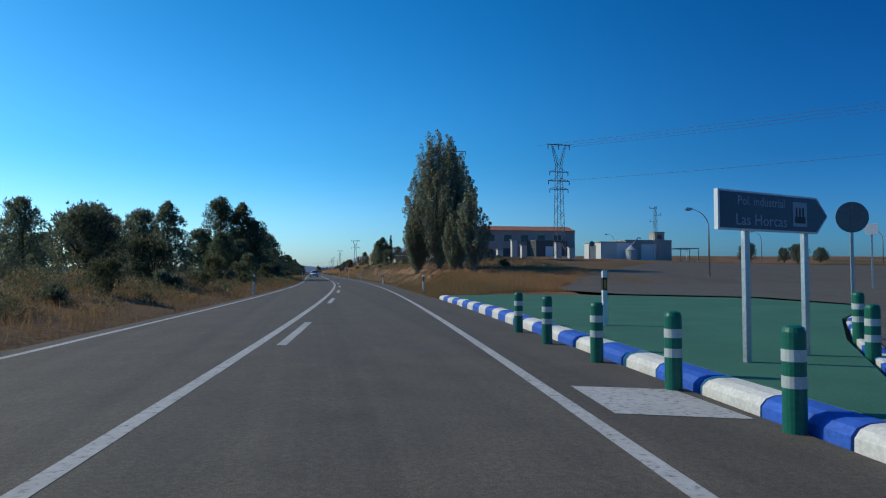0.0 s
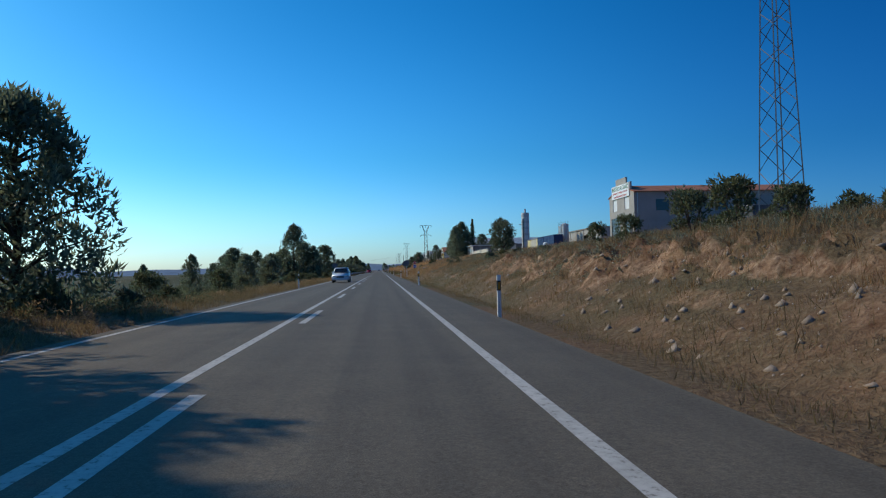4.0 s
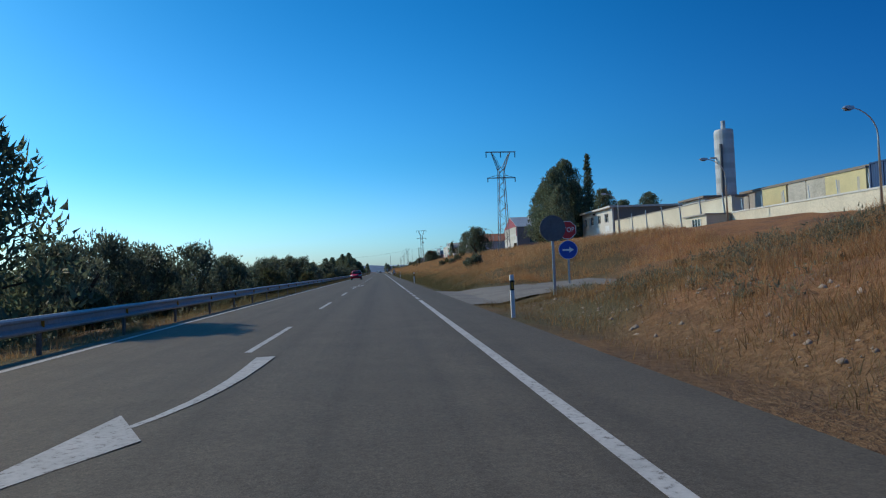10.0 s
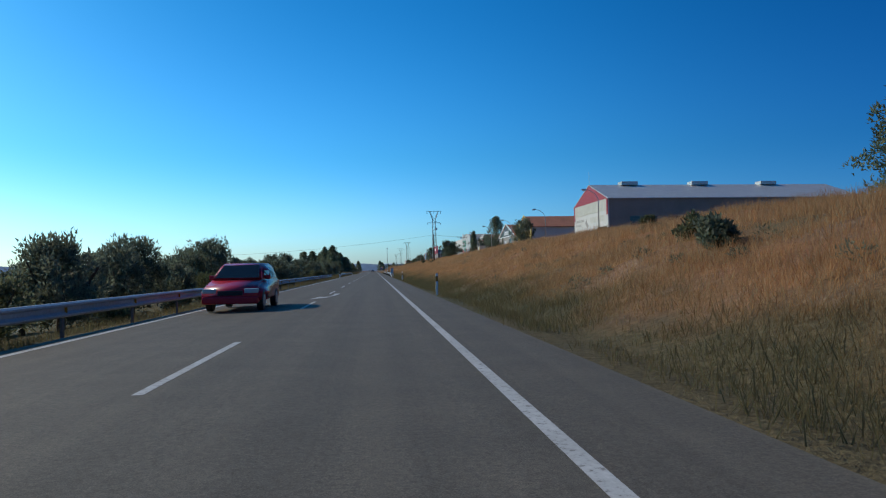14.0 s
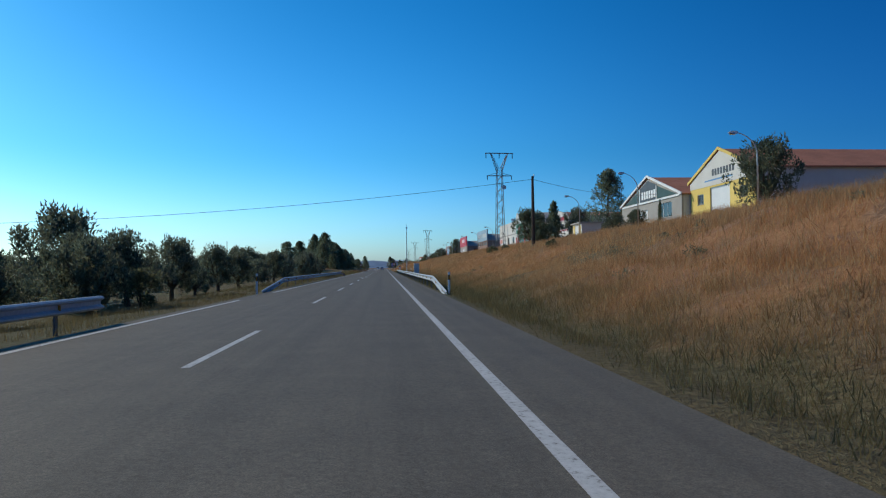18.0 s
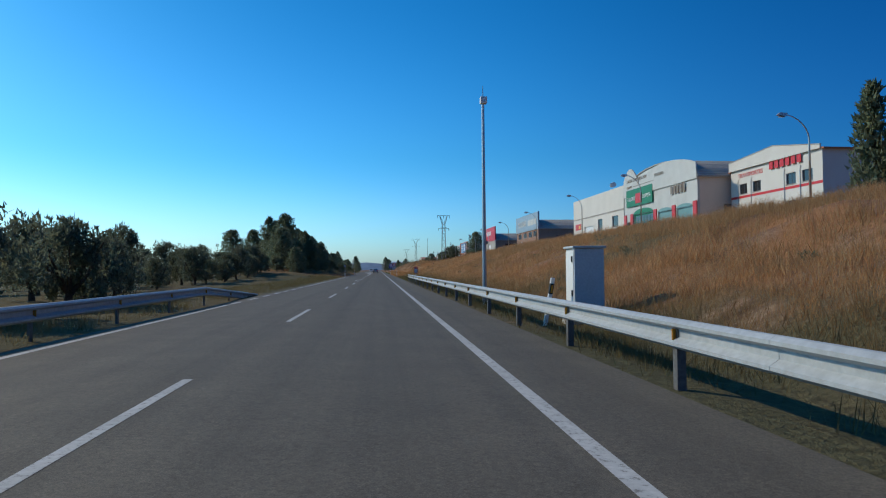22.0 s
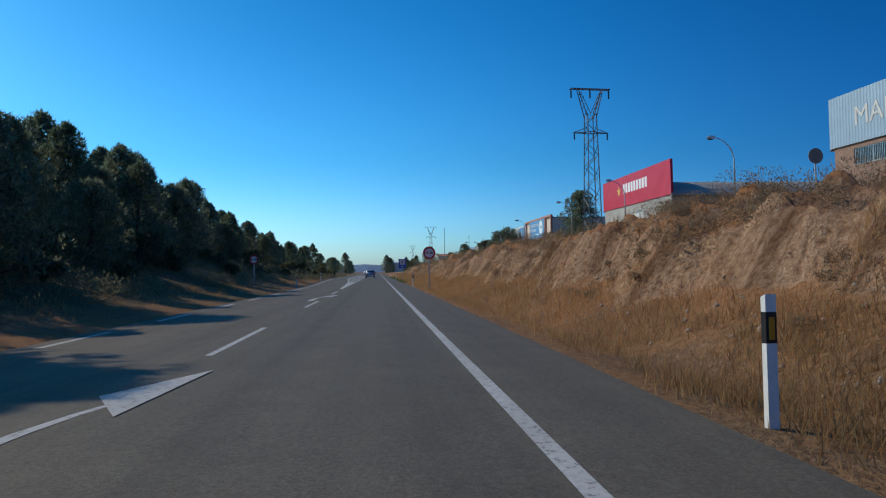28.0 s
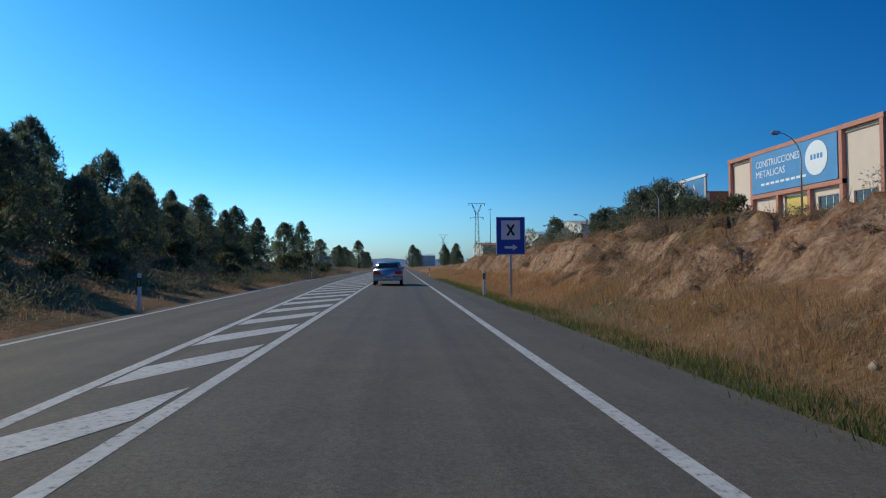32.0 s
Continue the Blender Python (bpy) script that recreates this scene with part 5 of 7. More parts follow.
# ---- power line ----
for x, y, top_z, base, crown, arms, ant in ((32.2, 107.1, 19.3, 1.35, 1.75, ((12.6, 1.5), (11.3, 1.7), (10.1, 1.5)), False), (22.9, 135.0, 23.2, 1.6, 2.5, ((17.3, 2.35),), False),
                                           (17.4, 316.6, 15.5, 1.3, 1.95, ((9.6, 1.85),), False), (18.2, 491.0, 16.6, 1.15, 1.95, ((10.3, 1.8),), True),
                                           (18.7, 645.0, 14.8, 1.1, 1.6, ((8.7, 1.4),), False), (23.8, 855.0, 18.6, 1.5, 2.4, ((13.0, 2.0),), False), (26.0, 1030.0, 18.0, 1.5, 2.4, ((12.5, 2.0),), False)):
    z = float(land(x, y)) - 0.1
    p = pylon(top_z - z, base, arms, crown, dish=ant)
    p.matrix_basis = pose(x, y, z, 0, 0, 4)
for a, b in (((31.2, 107.1, 19.0), (120, 20, 24)), ((33.5, 107.1, 19.0), (123, 21, 24)), ((28.8, 107.1, 19.0), (117, 19, 24)), ((31.2, 107.1, 14), (121, 18, 18))):
    pts = [tuple(Vector(a).lerp(Vector(b), k / 10) - Vector((0, 0, 6 * (k / 10) * (1 - k / 10)))) for k in range(11)]
    ob = structure("power_cable", tubed(pts, [0.02] * 11, 4), STEEL, "thin overhead power cable", "cable")

wood = thing("telegraph_pole", "dark weathered wooden telegraph pole on the grassy bank", "telegraph pole", 15.0, 457.8, float(land(15, 457.8)))
part("pole", tubed([(0, 0, -0.5), (0, 0, 4), (0, 0, 8.75 - float(land(15, 457.8)))], [0.16, 0.13, 0.1], 9), WOOD, wood)
part("insulator", tubed([(0.12, 0, 6.1), (0.12, 0, 6.35)], [0.04, 0.03], 6), WHITE, wood)
wood2 = copy_thing(wood, pose(-44, 452, float(land(-44, 452)) - 0.4))
for a, b, sag in (((15, 457.8, 8.5), (-44, 452, 4.4), 1.1), ((15, 457.8, 8.5), (36, 481, 9.8), 0.6)):
    pts = [tuple(Vector(a).lerp(Vector(b), k / 16) - Vector((0, 0, 4 * sag * (k / 16) * (1 - k / 16)))) for k in range(17)]
    structure("telephone_cable", tubed(pts, [0.015] * 17, 4), BLACK, "thin black cable sagging across the road", "cable")
for x, y, h in ((-60, 250, 9), (-48, 330, 9), (-55, 420, 9), (-46, 520, 9), (-30, 100, 8), (-44, 600, 9), (27.6, 779, 6.9), (34, 900, 20), (60, 1000, 22), (95, 1050, 26)):
    m = thing("utility_pole", "thin dark utility pole beyond the trees", "utility pole", x, y, float(land(x, y)) - 0.4)
    part("pole", tubed([(0, 0, 0), (0, 0, h * 0.5), (0, 0, h)], [0.15, 0.12, 0.08], 6), WOOD if x < 0 else DARK_STEEL, m)
    if x > 0:
        part("crossbar", boxed(-0.7, -0.05, h - 0.5, 0.7, 0.05, h - 0.4), DARK_STEEL, m)

# ---- street lamps of the service road ----
lamp = street_lamp(6.7)
spots = [(32.8, 274.0, 10.1), (31.2, 288.9, 9.8), (32.8, 318.0, 10.3)] + [(30.4, y, z) for y, z in ((340.0, 11.3), (398.0, 11.1), (423.5, 11.0), (450.0, 11.3), (473.0, 11.6), (494.4, 11.4), (521.0, 11.5), (548.5, 11.5), (568.8, 11.6), (595.0, 11.6), (620.0, 11.6), (645.4, 11.6), (668.0, 11.4), (688.3, 11.1), (716.6, 10.7), (742.0, 9.9), (769.0, 8.9), (790.0, 8.5))] + [(50, 196, 10.0), (62, 150, 9.5), (75, 120, 8.4), (90, 110, 8.2), (30.4, 69.2, 6.7)]
for k, (x, y, head) in enumerate(spots):
    z = float(land(x, y))
    m = pose(x, y, z) @ Matrix.Diagonal((1, 1, max(0.75, (head - z) / 6.7), 1))
    if k == 0:
        lamp.matrix_basis = m
    else:
        copy_thing(lamp, m)

# ---- buildings along the service road ----
WALL_GREY = plain("weathered_render_grey", (0.36, 0.34, 0.31), 0.9, 0, 12, 0.12, 0.4, 0.15)
WALL_WHITE = plain("white_render", (0.61, 0.597, 0.555), 0.85, 0, 14, 0.07, 0.35, 0.1)
WALL_CREAM = plain("cream_render", (0.70, 0.57, 0.46), 0.85, 0, 14, 0.08, 0.4, 0.1)
WALL_YELLOW = plain("yellow_render", (0.72, 0.54, 0.16), 0.85, 0, 14, 0.08, 0.4, 0.1)
# shade of the sunless hall sides put into the colour; also dark trim, lettering
WALL_SHADE = plain("shaded_brown_wall", (0.25, 0.22, 0.19), 0.9, 0, 6, 0.15, 0.4, 0.2)
BLOCK = plain("grey_concrete_block", (0.40, 0.38, 0.35), 0.9, 0, 5, 0.15, 0.5, 0.3)
BRICK = plain("red_brick", (0.36, 0.19, 0.13), 0.9, 0, 9, 0.25, 0.5, 0.3, shift=0.25)
def make_brick():
    m, n, l, b = material("brickwork", 0.9, 0.0, 0.2)
    tc, sep, com = n.new("ShaderNodeTexCoord"), n.new("ShaderNodeSeparateXYZ"), n.new("ShaderNodeCombineXYZ")
    l.new(tc.outputs["Object"], sep.inputs[0])
    l.new(sep.outputs["Y"], com.inputs["X"]), l.new(sep.outputs["Z"], com.inputs["Y"])
    t = n.new("ShaderNodeTexBrick")
    t.inputs["Scale"].default_value, t.inputs["Brick Width"].default_value, t.inputs["Row Height"].default_value, t.inputs["Mortar Size"].default_value = 1.0, 0.25, 0.065, 0.008
    t.inputs["Color1"].default_value, t.inputs["Color2"].default_value, t.inputs["Mortar"].default_value = (0.25, 0.12, 0.08, 1), (0.34, 0.19, 0.13, 1), (0.36, 0.31, 0.27, 1)
    l.new(com.outputs[0], t.inputs["Vector"])
    g = noise_of(n, l, tc.outputs["Object"], 0.9, 6)
    l.new(mix(n, l, 1.0, t.outputs["Color"], ramp(n, l, g, [(0.3, (0.75, 0.75, 0.75)), (0.65, (1.0, 1.0, 1.0))]), "MULTIPLY"), b.inputs["Base Color"])
    bump(n, l, t.outputs["Fac"], -0.5, 0.01, b)
    return m


MORTAR = make_brick()
TILE = plain("terracotta_tiles", (0.40, 0.16, 0.09), 0.85, 0, 7, 0.22, 0.5, 0.4)
FIBRE = corrugated("fibre_cement_roof", (0.40, 0.38, 0.34), 0.18, "Y", 0.9, 0.0, 0.05)
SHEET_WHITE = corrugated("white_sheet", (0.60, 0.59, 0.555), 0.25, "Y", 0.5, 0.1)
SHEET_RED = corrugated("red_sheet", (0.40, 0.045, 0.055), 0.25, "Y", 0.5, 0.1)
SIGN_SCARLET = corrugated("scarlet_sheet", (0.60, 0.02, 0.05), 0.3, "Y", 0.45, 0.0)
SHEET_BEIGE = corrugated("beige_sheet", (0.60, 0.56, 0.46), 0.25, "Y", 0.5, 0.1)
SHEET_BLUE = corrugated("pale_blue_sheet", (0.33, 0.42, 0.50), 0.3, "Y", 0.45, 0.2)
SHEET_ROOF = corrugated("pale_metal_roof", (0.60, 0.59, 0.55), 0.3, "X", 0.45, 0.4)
GREEN_DOOR = plain("green_door", (0.02, 0.20, 0.11), 0.5, 0, 20, 0.1, 1)
TEAL = plain("teal_panel", (0.16, 0.30, 0.30), 0.4, 0, 12, 0.1, 1)
DARK_PANEL = plain("dark_green_panel", (0.05, 0.09, 0.08), 0.5, 0, 12, 0.15, 1)
SLATE = plain("slate_panel", (0.09, 0.10, 0.11), 0.5, 0, 12, 0.15, 1)
PALE_DOOR = plain("pale_door", (0.70, 0.72, 0.72), 0.5, 0, 12, 0.06, 1)
ORANGE = plain("orange_red_beam", (0.50, 0.22, 0.15), 0.6, 0, 20, 0.12, 1)
BLUE_PANEL = plain("blue_panel", (0.10, 0.28, 0.52), 0.45, 0, 12, 0.08, 1)
NAVY = corrugated("navy_container", (0.03, 0.07, 0.17), 0.28, "Y", 0.5, 0.2)


def slab(top, name, y0, y1, z0, z1, mat, out=0.03, label="", x=0.0):
    return part(name, boxed(x - out, y0, z0, x, y1, z1), mat, top, label)


def stripes(top, name, y0, y1, z0, z1, mat, n, out=0.04, label="", x=0.0):
    """Writing shown as plain bars."""
    for k in range(n):
        a = y0 + (y1 - y0) * k / n
        part(name, boxed(x - out - 0.01, a, z0, x - out, a + (y1 - y0) / n * 0.72, z1), mat, top, label)


def letters(top, text, y, z, size, mat, width, x=-0.035):
    words("lettering", text, size, mat, top, (x, y, z), (90, 0, -90), 0.012, width)


# flea market hall
b = hall("market_hall", "grey rendered two-storey market hall with red tiled roof", 47, 213.3, 5.0, 12.2, 33, 9.0, 10.6, WALL_GREY, WALL_GREY, TILE,
         [(1.0, 5.0, 0.5, 4.9), (7.0, 11.4, 0.5, 4.9), (2.3, 4.5, 6.2, 8.4), (8.2, 10.4, 6.2, 8.4)])
part("parapet", boxed(-0.02, 1.6, 9.0, 0.3, 10.6, 11.0), WALL_GREY, b)
part("parapet_crown", boxed(-0.02, 3.6, 11.0, 0.3, 8.6, 12.1), WALL_GREY, b)
slab(b, "banner", 1.9, 10.4, 8.5, 10.9, SIGN_WHITE, 0.16, "white banner with green and red writing")
words("lettering", "RASTRO ALCAÑIZ", 1.1, GREEN_DOOR, b, (-0.175, 6.15, 10.3), (90, 0, -90), 0.01, 7.8)
words("lettering", "compra y venta de todo", 0.62, RED, b, (-0.175, 6.15, 9.55), (90, 0, -90), 0.01, 7.0)
words("lettering", "segunda mano y nuevo", 0.62, RED, b, (-0.175, 6.15, 8.9), (90, 0, -90), 0.01, 6.4)
for y0, y1 in ((1.0, 5.0), (7.0, 11.4)):
    d = part("gate", boxed(0.12, y0, 0.5, 0.18, y1, 4.9), GLASS, b, "dark glazed folding gate")
    for k in range(9):
        yy = y0 + (y1 - y0) * k / 8
        part("mullion", boxed(0.08, yy - 0.05, 0.5, 0.119, yy + 0.05, 4.9), STEEL, d)
for y0, y1 in ((2.3, 4.5), (8.2, 10.4)):
    window(b, y0, y1, 6.2, 8.4, WHITE, 1, pane=PALE_DOOR)
for k in range(5):
    part("side_window", boxed(4 + 5.5 * k, -0.02, 5.6, 6.4 + 5.5 * k, 0.0, 7.6), GLASS, b)
part("side_door", boxed(9, -0.025, 0.2, 12, -0.003, 3.4), SLATE, b)
part("drainpipe", tubed([(0.6, -0.08, 0), (0.6, -0.08, 9.0)], [0.06, 0.06], 6), STEEL, b)

# feed plant: long shed, silos, containers, yellow wall, tower
b = hall("long_shed", "long beige concrete shed with a low dark roof", 58, 262, 5.8, 70, 20, 5.0, 5.0, BLOCK, BLOCK, FIBRE, [(10, 15, 0, 3.5), (30, 36, 0, 3.5)])
part("roof_edge", boxed(-0.25, -0.2, 5.0, 0.0, 70.2, 5.35), WALL_SHADE, b)
for k in range(12):
    part("pilaster", boxed(-0.1, 2 + 6 * k, 0, -0.002, 2.4 + 6 * k, 5.0), CONCRETE, b)
YELLOW_RENDER = plain("faded_yellow_render", (0.62, 0.54, 0.30), 0.85, 0, 14, 0.14, 0.4, 0.1)
PATCHED = plain("patched_pale_render", (0.50, 0.47, 0.40), 0.9, 0, 8, 0.22, 0.5, 0.15)
for name, y0, y1, mat, label in (("yellow_wall", 36.5, 42.6, YELLOW_RENDER, "sunlit faded yellow wall"), ("pale_wall", 42.63, 45.8, PATCHED, "patched pale wall"), ("pale_wall", 45.9, 49.2, PATCHED, "patched pale wall"), ("yellow_wall", 49.6, 54.5, YELLOW_RENDER, "sunlit faded yellow wall")):
    part(name, boxed(-6.3, y0, 0.2, -6.0, y1, 3.95), mat, b, label)
part("wall_coping", boxed(-6.4, 36.4, 3.953, -5.9, 54.6, 4.15), WALL_SHADE, b)
for y0 in (37.4, 40.3, 46.9, 50.2):
    part("stain_strip", boxed(-6.31, y0, 0.4, -6.302, y0 + 0.35, 3.2), PATCHED, b)


def silo(x, y, z, r, h, label, ribs=True):
    t = thing("silo", label, "silo", x, y, z)
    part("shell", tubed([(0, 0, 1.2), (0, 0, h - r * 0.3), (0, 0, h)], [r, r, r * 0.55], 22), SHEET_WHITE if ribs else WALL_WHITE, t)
    part("cone", tubed([(0, 0, 0.2), (0, 0, 1.2)], [r * 0.3, r], 22), RUST, t)
    for k in range(4):
        a = math.pi / 4 + math.pi / 2 * k
        part("leg", boxed(r * 0.9 * math.cos(a) - 0.08, r * 0.9 * math.sin(a) - 0.08, -1.2, r * 0.9 * math.cos(a) + 0.08, r * 0.9 * math.sin(a) + 0.08, 1.3), STEEL, t)
    for k in range(6):
        a = 6.283 * k / 6
        part("rod", tubed([(r * math.cos(a), r * math.sin(a), h - 0.6), (r * math.cos(a), r * math.sin(a), h + 0.9)], [0.03, 0.02], 4), RUST, t)
    part("ladder", boxed(-r - 0.12, -0.2, 0.5, -r - 0.04, 0.2, h), STEEL, t)
    return t


silo(54, 280.2, 6, 1.05, 7.0, "rusty pale grain silo with rods on its top")
silo(54, 283.0, 6, 0.95, 6.6, "weathered pale grain silo with rods on its top")
silo(86.4, 290.0, 6, 1.1, 12.9, "weathered pale grain silo with rods on its top")
silo(84.2, 291.0, 6, 0.95, 12.0, "rusty pale grain silo with rods on its top")
TOWER_GREY = corrugated("weathered_tower_sheet", (0.55, 0.56, 0.56), 2.2, "Z", 0.6, 0.1)
t = thing("tower", "tall weathered grey feed tower with a dark pipe", "tower", 54, 329.2, 6)
part("shaft", tubed([(0, 0, -1.5), (0, 0, 14.0), (0, 0, 14.3)], [1.42, 1.38, 1.3], 20), TOWER_GREY, t)
part("cap", tubed([(0, 0, 14.3), (0, 0, 15.7)], [0.36, 0.32], 10), TOWER_GREY, t)
part("pipe", tubed([(-1.15, -1.1, -1), (-1.15, -1.1, 12)], [0.22, 0.22], 8), RUST, t)
part("lamp_arm", boxed(-2.3, -0.1, 10.0, -1.3, 0.1, 10.25), STEEL, t)
for k, (y0, ln) in enumerate(((277.5, 11.5), (289.3, 6.5))):
    c = thing("shipping_container", "dark blue ribbed shipping container in the yard", "container", 50, y0, 5.8)
    part("box", boxed(0, 0, 0.3, 2.6, ln, 3.9), NAVY, c)
    for q in range(int(ln / 1.6) + 1):
        part("rib", boxed(-0.06, q * 1.6, 0.3, -0.002, q * 1.6 + 0.14, 3.9), NAVY, c)
    part("top_rail", boxed(-0.08, 0, 3.9, 2.68, ln, 4.05), NAVY, c)
    part("skid", boxed(0.2, 0.1, -0.6, 2.4, ln - 0.1, 0.3), RUST, c)
t = thing("tank", "small white plastic tank beside the container", "tank", 48.6, 281, 5.7)
part("tank_body", tubed([(0, 0, -0.4), (0, 0, 1.9), (0, 0, 2.2)], [0.8, 0.8, 0.4], 14), WHITE, t)

# yard wall and office
w = thing("yard_wall", "long cream rendered yard wall with leaning steel posts", "wall", 34, 283, 4.0)
YARD_CREAM = plain("cream_yard_render", (0.66, 0.60, 0.47), 0.88, 0, 10, 0.14, 0.35, 0.15)
part("wall", boxed(0, 10, -1.5, 0.3, 39.5, 2.7), YARD_CREAM, w)
part("low_wall", boxed(-0.05, -14, -1.5, 0.25, 10, 1.15), YARD_CREAM, w)
part("low_coping", boxed(-0.1, -14, 1.153, 0.3, 9.95, 1.28), WALL_WHITE, w)
for k in range(8):
    part("fence_post", tubed([(0.1, -12.5 + 3 * k, 1.28), (0.1, -12.4 + 3 * k, 2.3)], [0.035, 0.03], 5), STEEL, w)
part("coping", boxed(-0.06, 10, 2.7, 0.36, 39.5, 2.8), CONCRETE, w)
for k in range(7):
    part("post", tubed([(-0.1, 11 + 4.4 * k, 0), (-0.05, 11.5 + 4.4 * k, 3.2)], [0.06, 0.05], 6), STEEL, w)
part("hut", boxed(-2.4, 10.2, -1.0, -0.1, 14.2, 1.1), YARD_CREAM, w, "small cream hut")
part("hut_roof", boxed(-2.6, 10.0, 1.103, -0.1, 14.4, 1.22), CONCRETE, w)
part("hut_window", boxed(-2.43, 11.2, 0.0, -2.402, 12.9, 0.8), GLASS, w)
for k in range(4):
    part("window_bar", boxed(-2.46, 11.2 + 0.53 * k, 0.0, -2.432, 11.28 + 0.53 * k, 0.8), WHITE, w)
part("shed", boxed(8, 30, -1, 13, 36, 4.6), WALL_WHITE, w, "white box-shaped shed with a flat roof")
part("shed_roof", boxed(7.6, 29.6, 4.6, 13.4, 36.4, 4.85), WALL_SHADE, w)
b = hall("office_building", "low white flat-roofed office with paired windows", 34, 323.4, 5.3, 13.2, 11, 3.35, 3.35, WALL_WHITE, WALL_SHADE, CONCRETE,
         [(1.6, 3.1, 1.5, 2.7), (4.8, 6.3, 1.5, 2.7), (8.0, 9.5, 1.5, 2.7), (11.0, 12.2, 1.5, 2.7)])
part("roof_slab", boxed(-0.5, -0.4, 3.36, 11.3, 13.5, 3.62), WALL_WHITE, b)
for y0, y1 in ((1.6, 3.1), (4.8, 6.3), (8.0, 9.5), (11.0, 12.2)):
    window(b, y0, y1, 1.5, 2.7, WHITE, 1)
for y0 in (1.4, 5.2):
    slab(b, "hatch", y0, y0 + 1.5, 0.2, 1.0, PALE_DOOR, 0.03)
part("floodlight", boxed(-0.3, 7.0, 2.9, -0.05, 7.25, 3.1), BLACK, b)

# metal works
b = hall("metal_workshop", "large workshop with red gable, beige sheeting and white painted base", 43, 428.4, 5.6, 19.0, 48, 7.4, 10.8, WALL_WHITE, WALL_SHADE, SHEET_ROOF, [(0.6, 5.2, 0.2, 2.6)])
slab(b, "beige_sheeting", 0.6, 18.4, 5.4, 7.42, SHEET_BEIGE, 0.06)
part("red_gable", prism(bmesh.new(), [(0, 7.42), (9.5, 10.75), (19.0, 7.42)], "x", -0.09, -0.002), SHEET_RED, b, "red ribbed gable sheeting")
for y0, y1 in ((-0.05, 0.6), (18.4, 19.05)):
    slab(b, "red_corner", y0, y1, 4.6, 7.42, SHEET_RED, 0.08)
stripes(b, "sign_bar", 1.8, 9.5, 3.6, 4.7, SHEET_BEIGE, 9, 0.0, "beige bars of painted writing")
letters(b, "CONSTRUCCIONES", 15.5, 4.4, 0.62, WALL_GREY, 4.9, -0.005)
letters(b, "METALICAS", 16.4, 3.6, 0.62, WALL_GREY, 3.2, -0.005)
part("painted_emblem", prism(bmesh.new(), [(10.3, 3.2), (11.2, 2.8), (12.4, 3.8), (11.6, 4.7), (11.2, 3.9)], "x", -0.012, -0.002), WALL_GREY, b)
for k in (6, 20, 34):
    part("roof_vent", boxed(k, 8.5, 10.85, k + 3.2, 10.5, 11.5), SHEET_ROOF, b)
for k in range(6):
    part("side_window", boxed(4 + 7 * k, -0.03, 2.6, 9 + 7 * k, -0.003, 4.2), GLASS, b)
part("flagpole", tubed([(0.0, 9.5, 10.6), (0.0, 9.5, 13.4)], [0.03, 0.02], 5), STEEL, b)
w = thing("boundary_wall", "low white boundary wall with dark gate posts", "wall", 36.5, 424, 5.0)
for k in range(9):
    part("panel", boxed(0, 4.3 * k, -0.6, 0.2, 4.3 * k + 3.8, 1.35), WALL_WHITE, w)
    part("gate_post", boxed(-0.05, 4.3 * k + 3.85, -0.6, 0.25, 4.3 * k + 4.2, 1.8), WALL_SHADE, w)

# yellow and white hall
b = hall("yellow_hall", "yellow hall with white gable, big pale door and brown roof", 37.5, 462.0, 4.9, 13.0, 26, 5.4, 8.1, WALL_YELLOW, WALL_WHITE, TILE,
         [(4.6, 8.6, 0, 4.4), (10.0, 11.4, 2.8, 3.9), (1.4, 2.8, 2.8, 3.9)])
part("white_gable", prism(bmesh.new(), [(0, 4.6), (0, 5.42), (6.5, 8.08), (13, 5.42), (13, 4.6)], "x", -0.04, -0.002), WALL_WHITE, b)
for s in (0, 1):
    part("verge_board", prism(bmesh.new(), [(-0.4 if not s else 13.4, 5.2), (6.5, 8.2), (6.5, 8.5), (-0.4 if not s else 13.4, 5.5)], "x", -0.2, -0.05), WALL_YELLOW, b)
roller_door(b, 4.6, 8.6, 0, 4.4, PALE_DOOR)
for y0, y1 in ((10.0, 11.4), (1.4, 2.8)):
    window(b, y0, y1, 2.8, 3.9, WALL_WHITE, 1, grille=True)
stripes(b, "sign_bar", 3.6, 8.2, 5.6, 6.3, SLATE, 8, 0.04, "dark bars of painted writing")
slab(b, "blue_stroke", 3.9, 9.6, 5.1, 5.25, BLUE_PANEL, 0.06)

# grey and green hall
b = hall("green_gable_hall", "white framed hall with dark green gable panels and a red roof", 36.5, 475.2, 4.6, 18.6, 26, 4.6, 7.6, WALL_GREY, WALL_WHITE, TILE,
         [(9.6, 12.6, 0, 3.6), (2.6, 6.4, 2.2, 4.0), (13.6, 15.6, 1.4, 3.2)])
part("gable_panel", prism(bmesh.new(), [(1.2, 4.75), (6.6, 4.75), (6.6, 6.35)], "x", -0.05, -0.002), DARK_PANEL, b)
part("gable_panel", prism(bmesh.new(), [(12.0, 4.75), (17.4, 4.75), (12.0, 6.35)], "x", -0.05, -0.002), DARK_PANEL, b)
part("centre_panel", prism(bmesh.new(), [(6.7, 4.7), (11.9, 4.7), (11.9, 6.5), (9.3, 7.3), (6.7, 6.5)], "x", -0.06, -0.002), SLATE, b)
for a, c in (((-0.3, 4.5), (9.3, 7.75)), ((9.3, 7.75), (18.9, 4.5))):
    part("white_beam", prism(bmesh.new(), [a, c, (c[0], c[1] + 0.28), (a[0], a[1] + 0.28)], "x", -0.25, -0.07), WHITE, b)
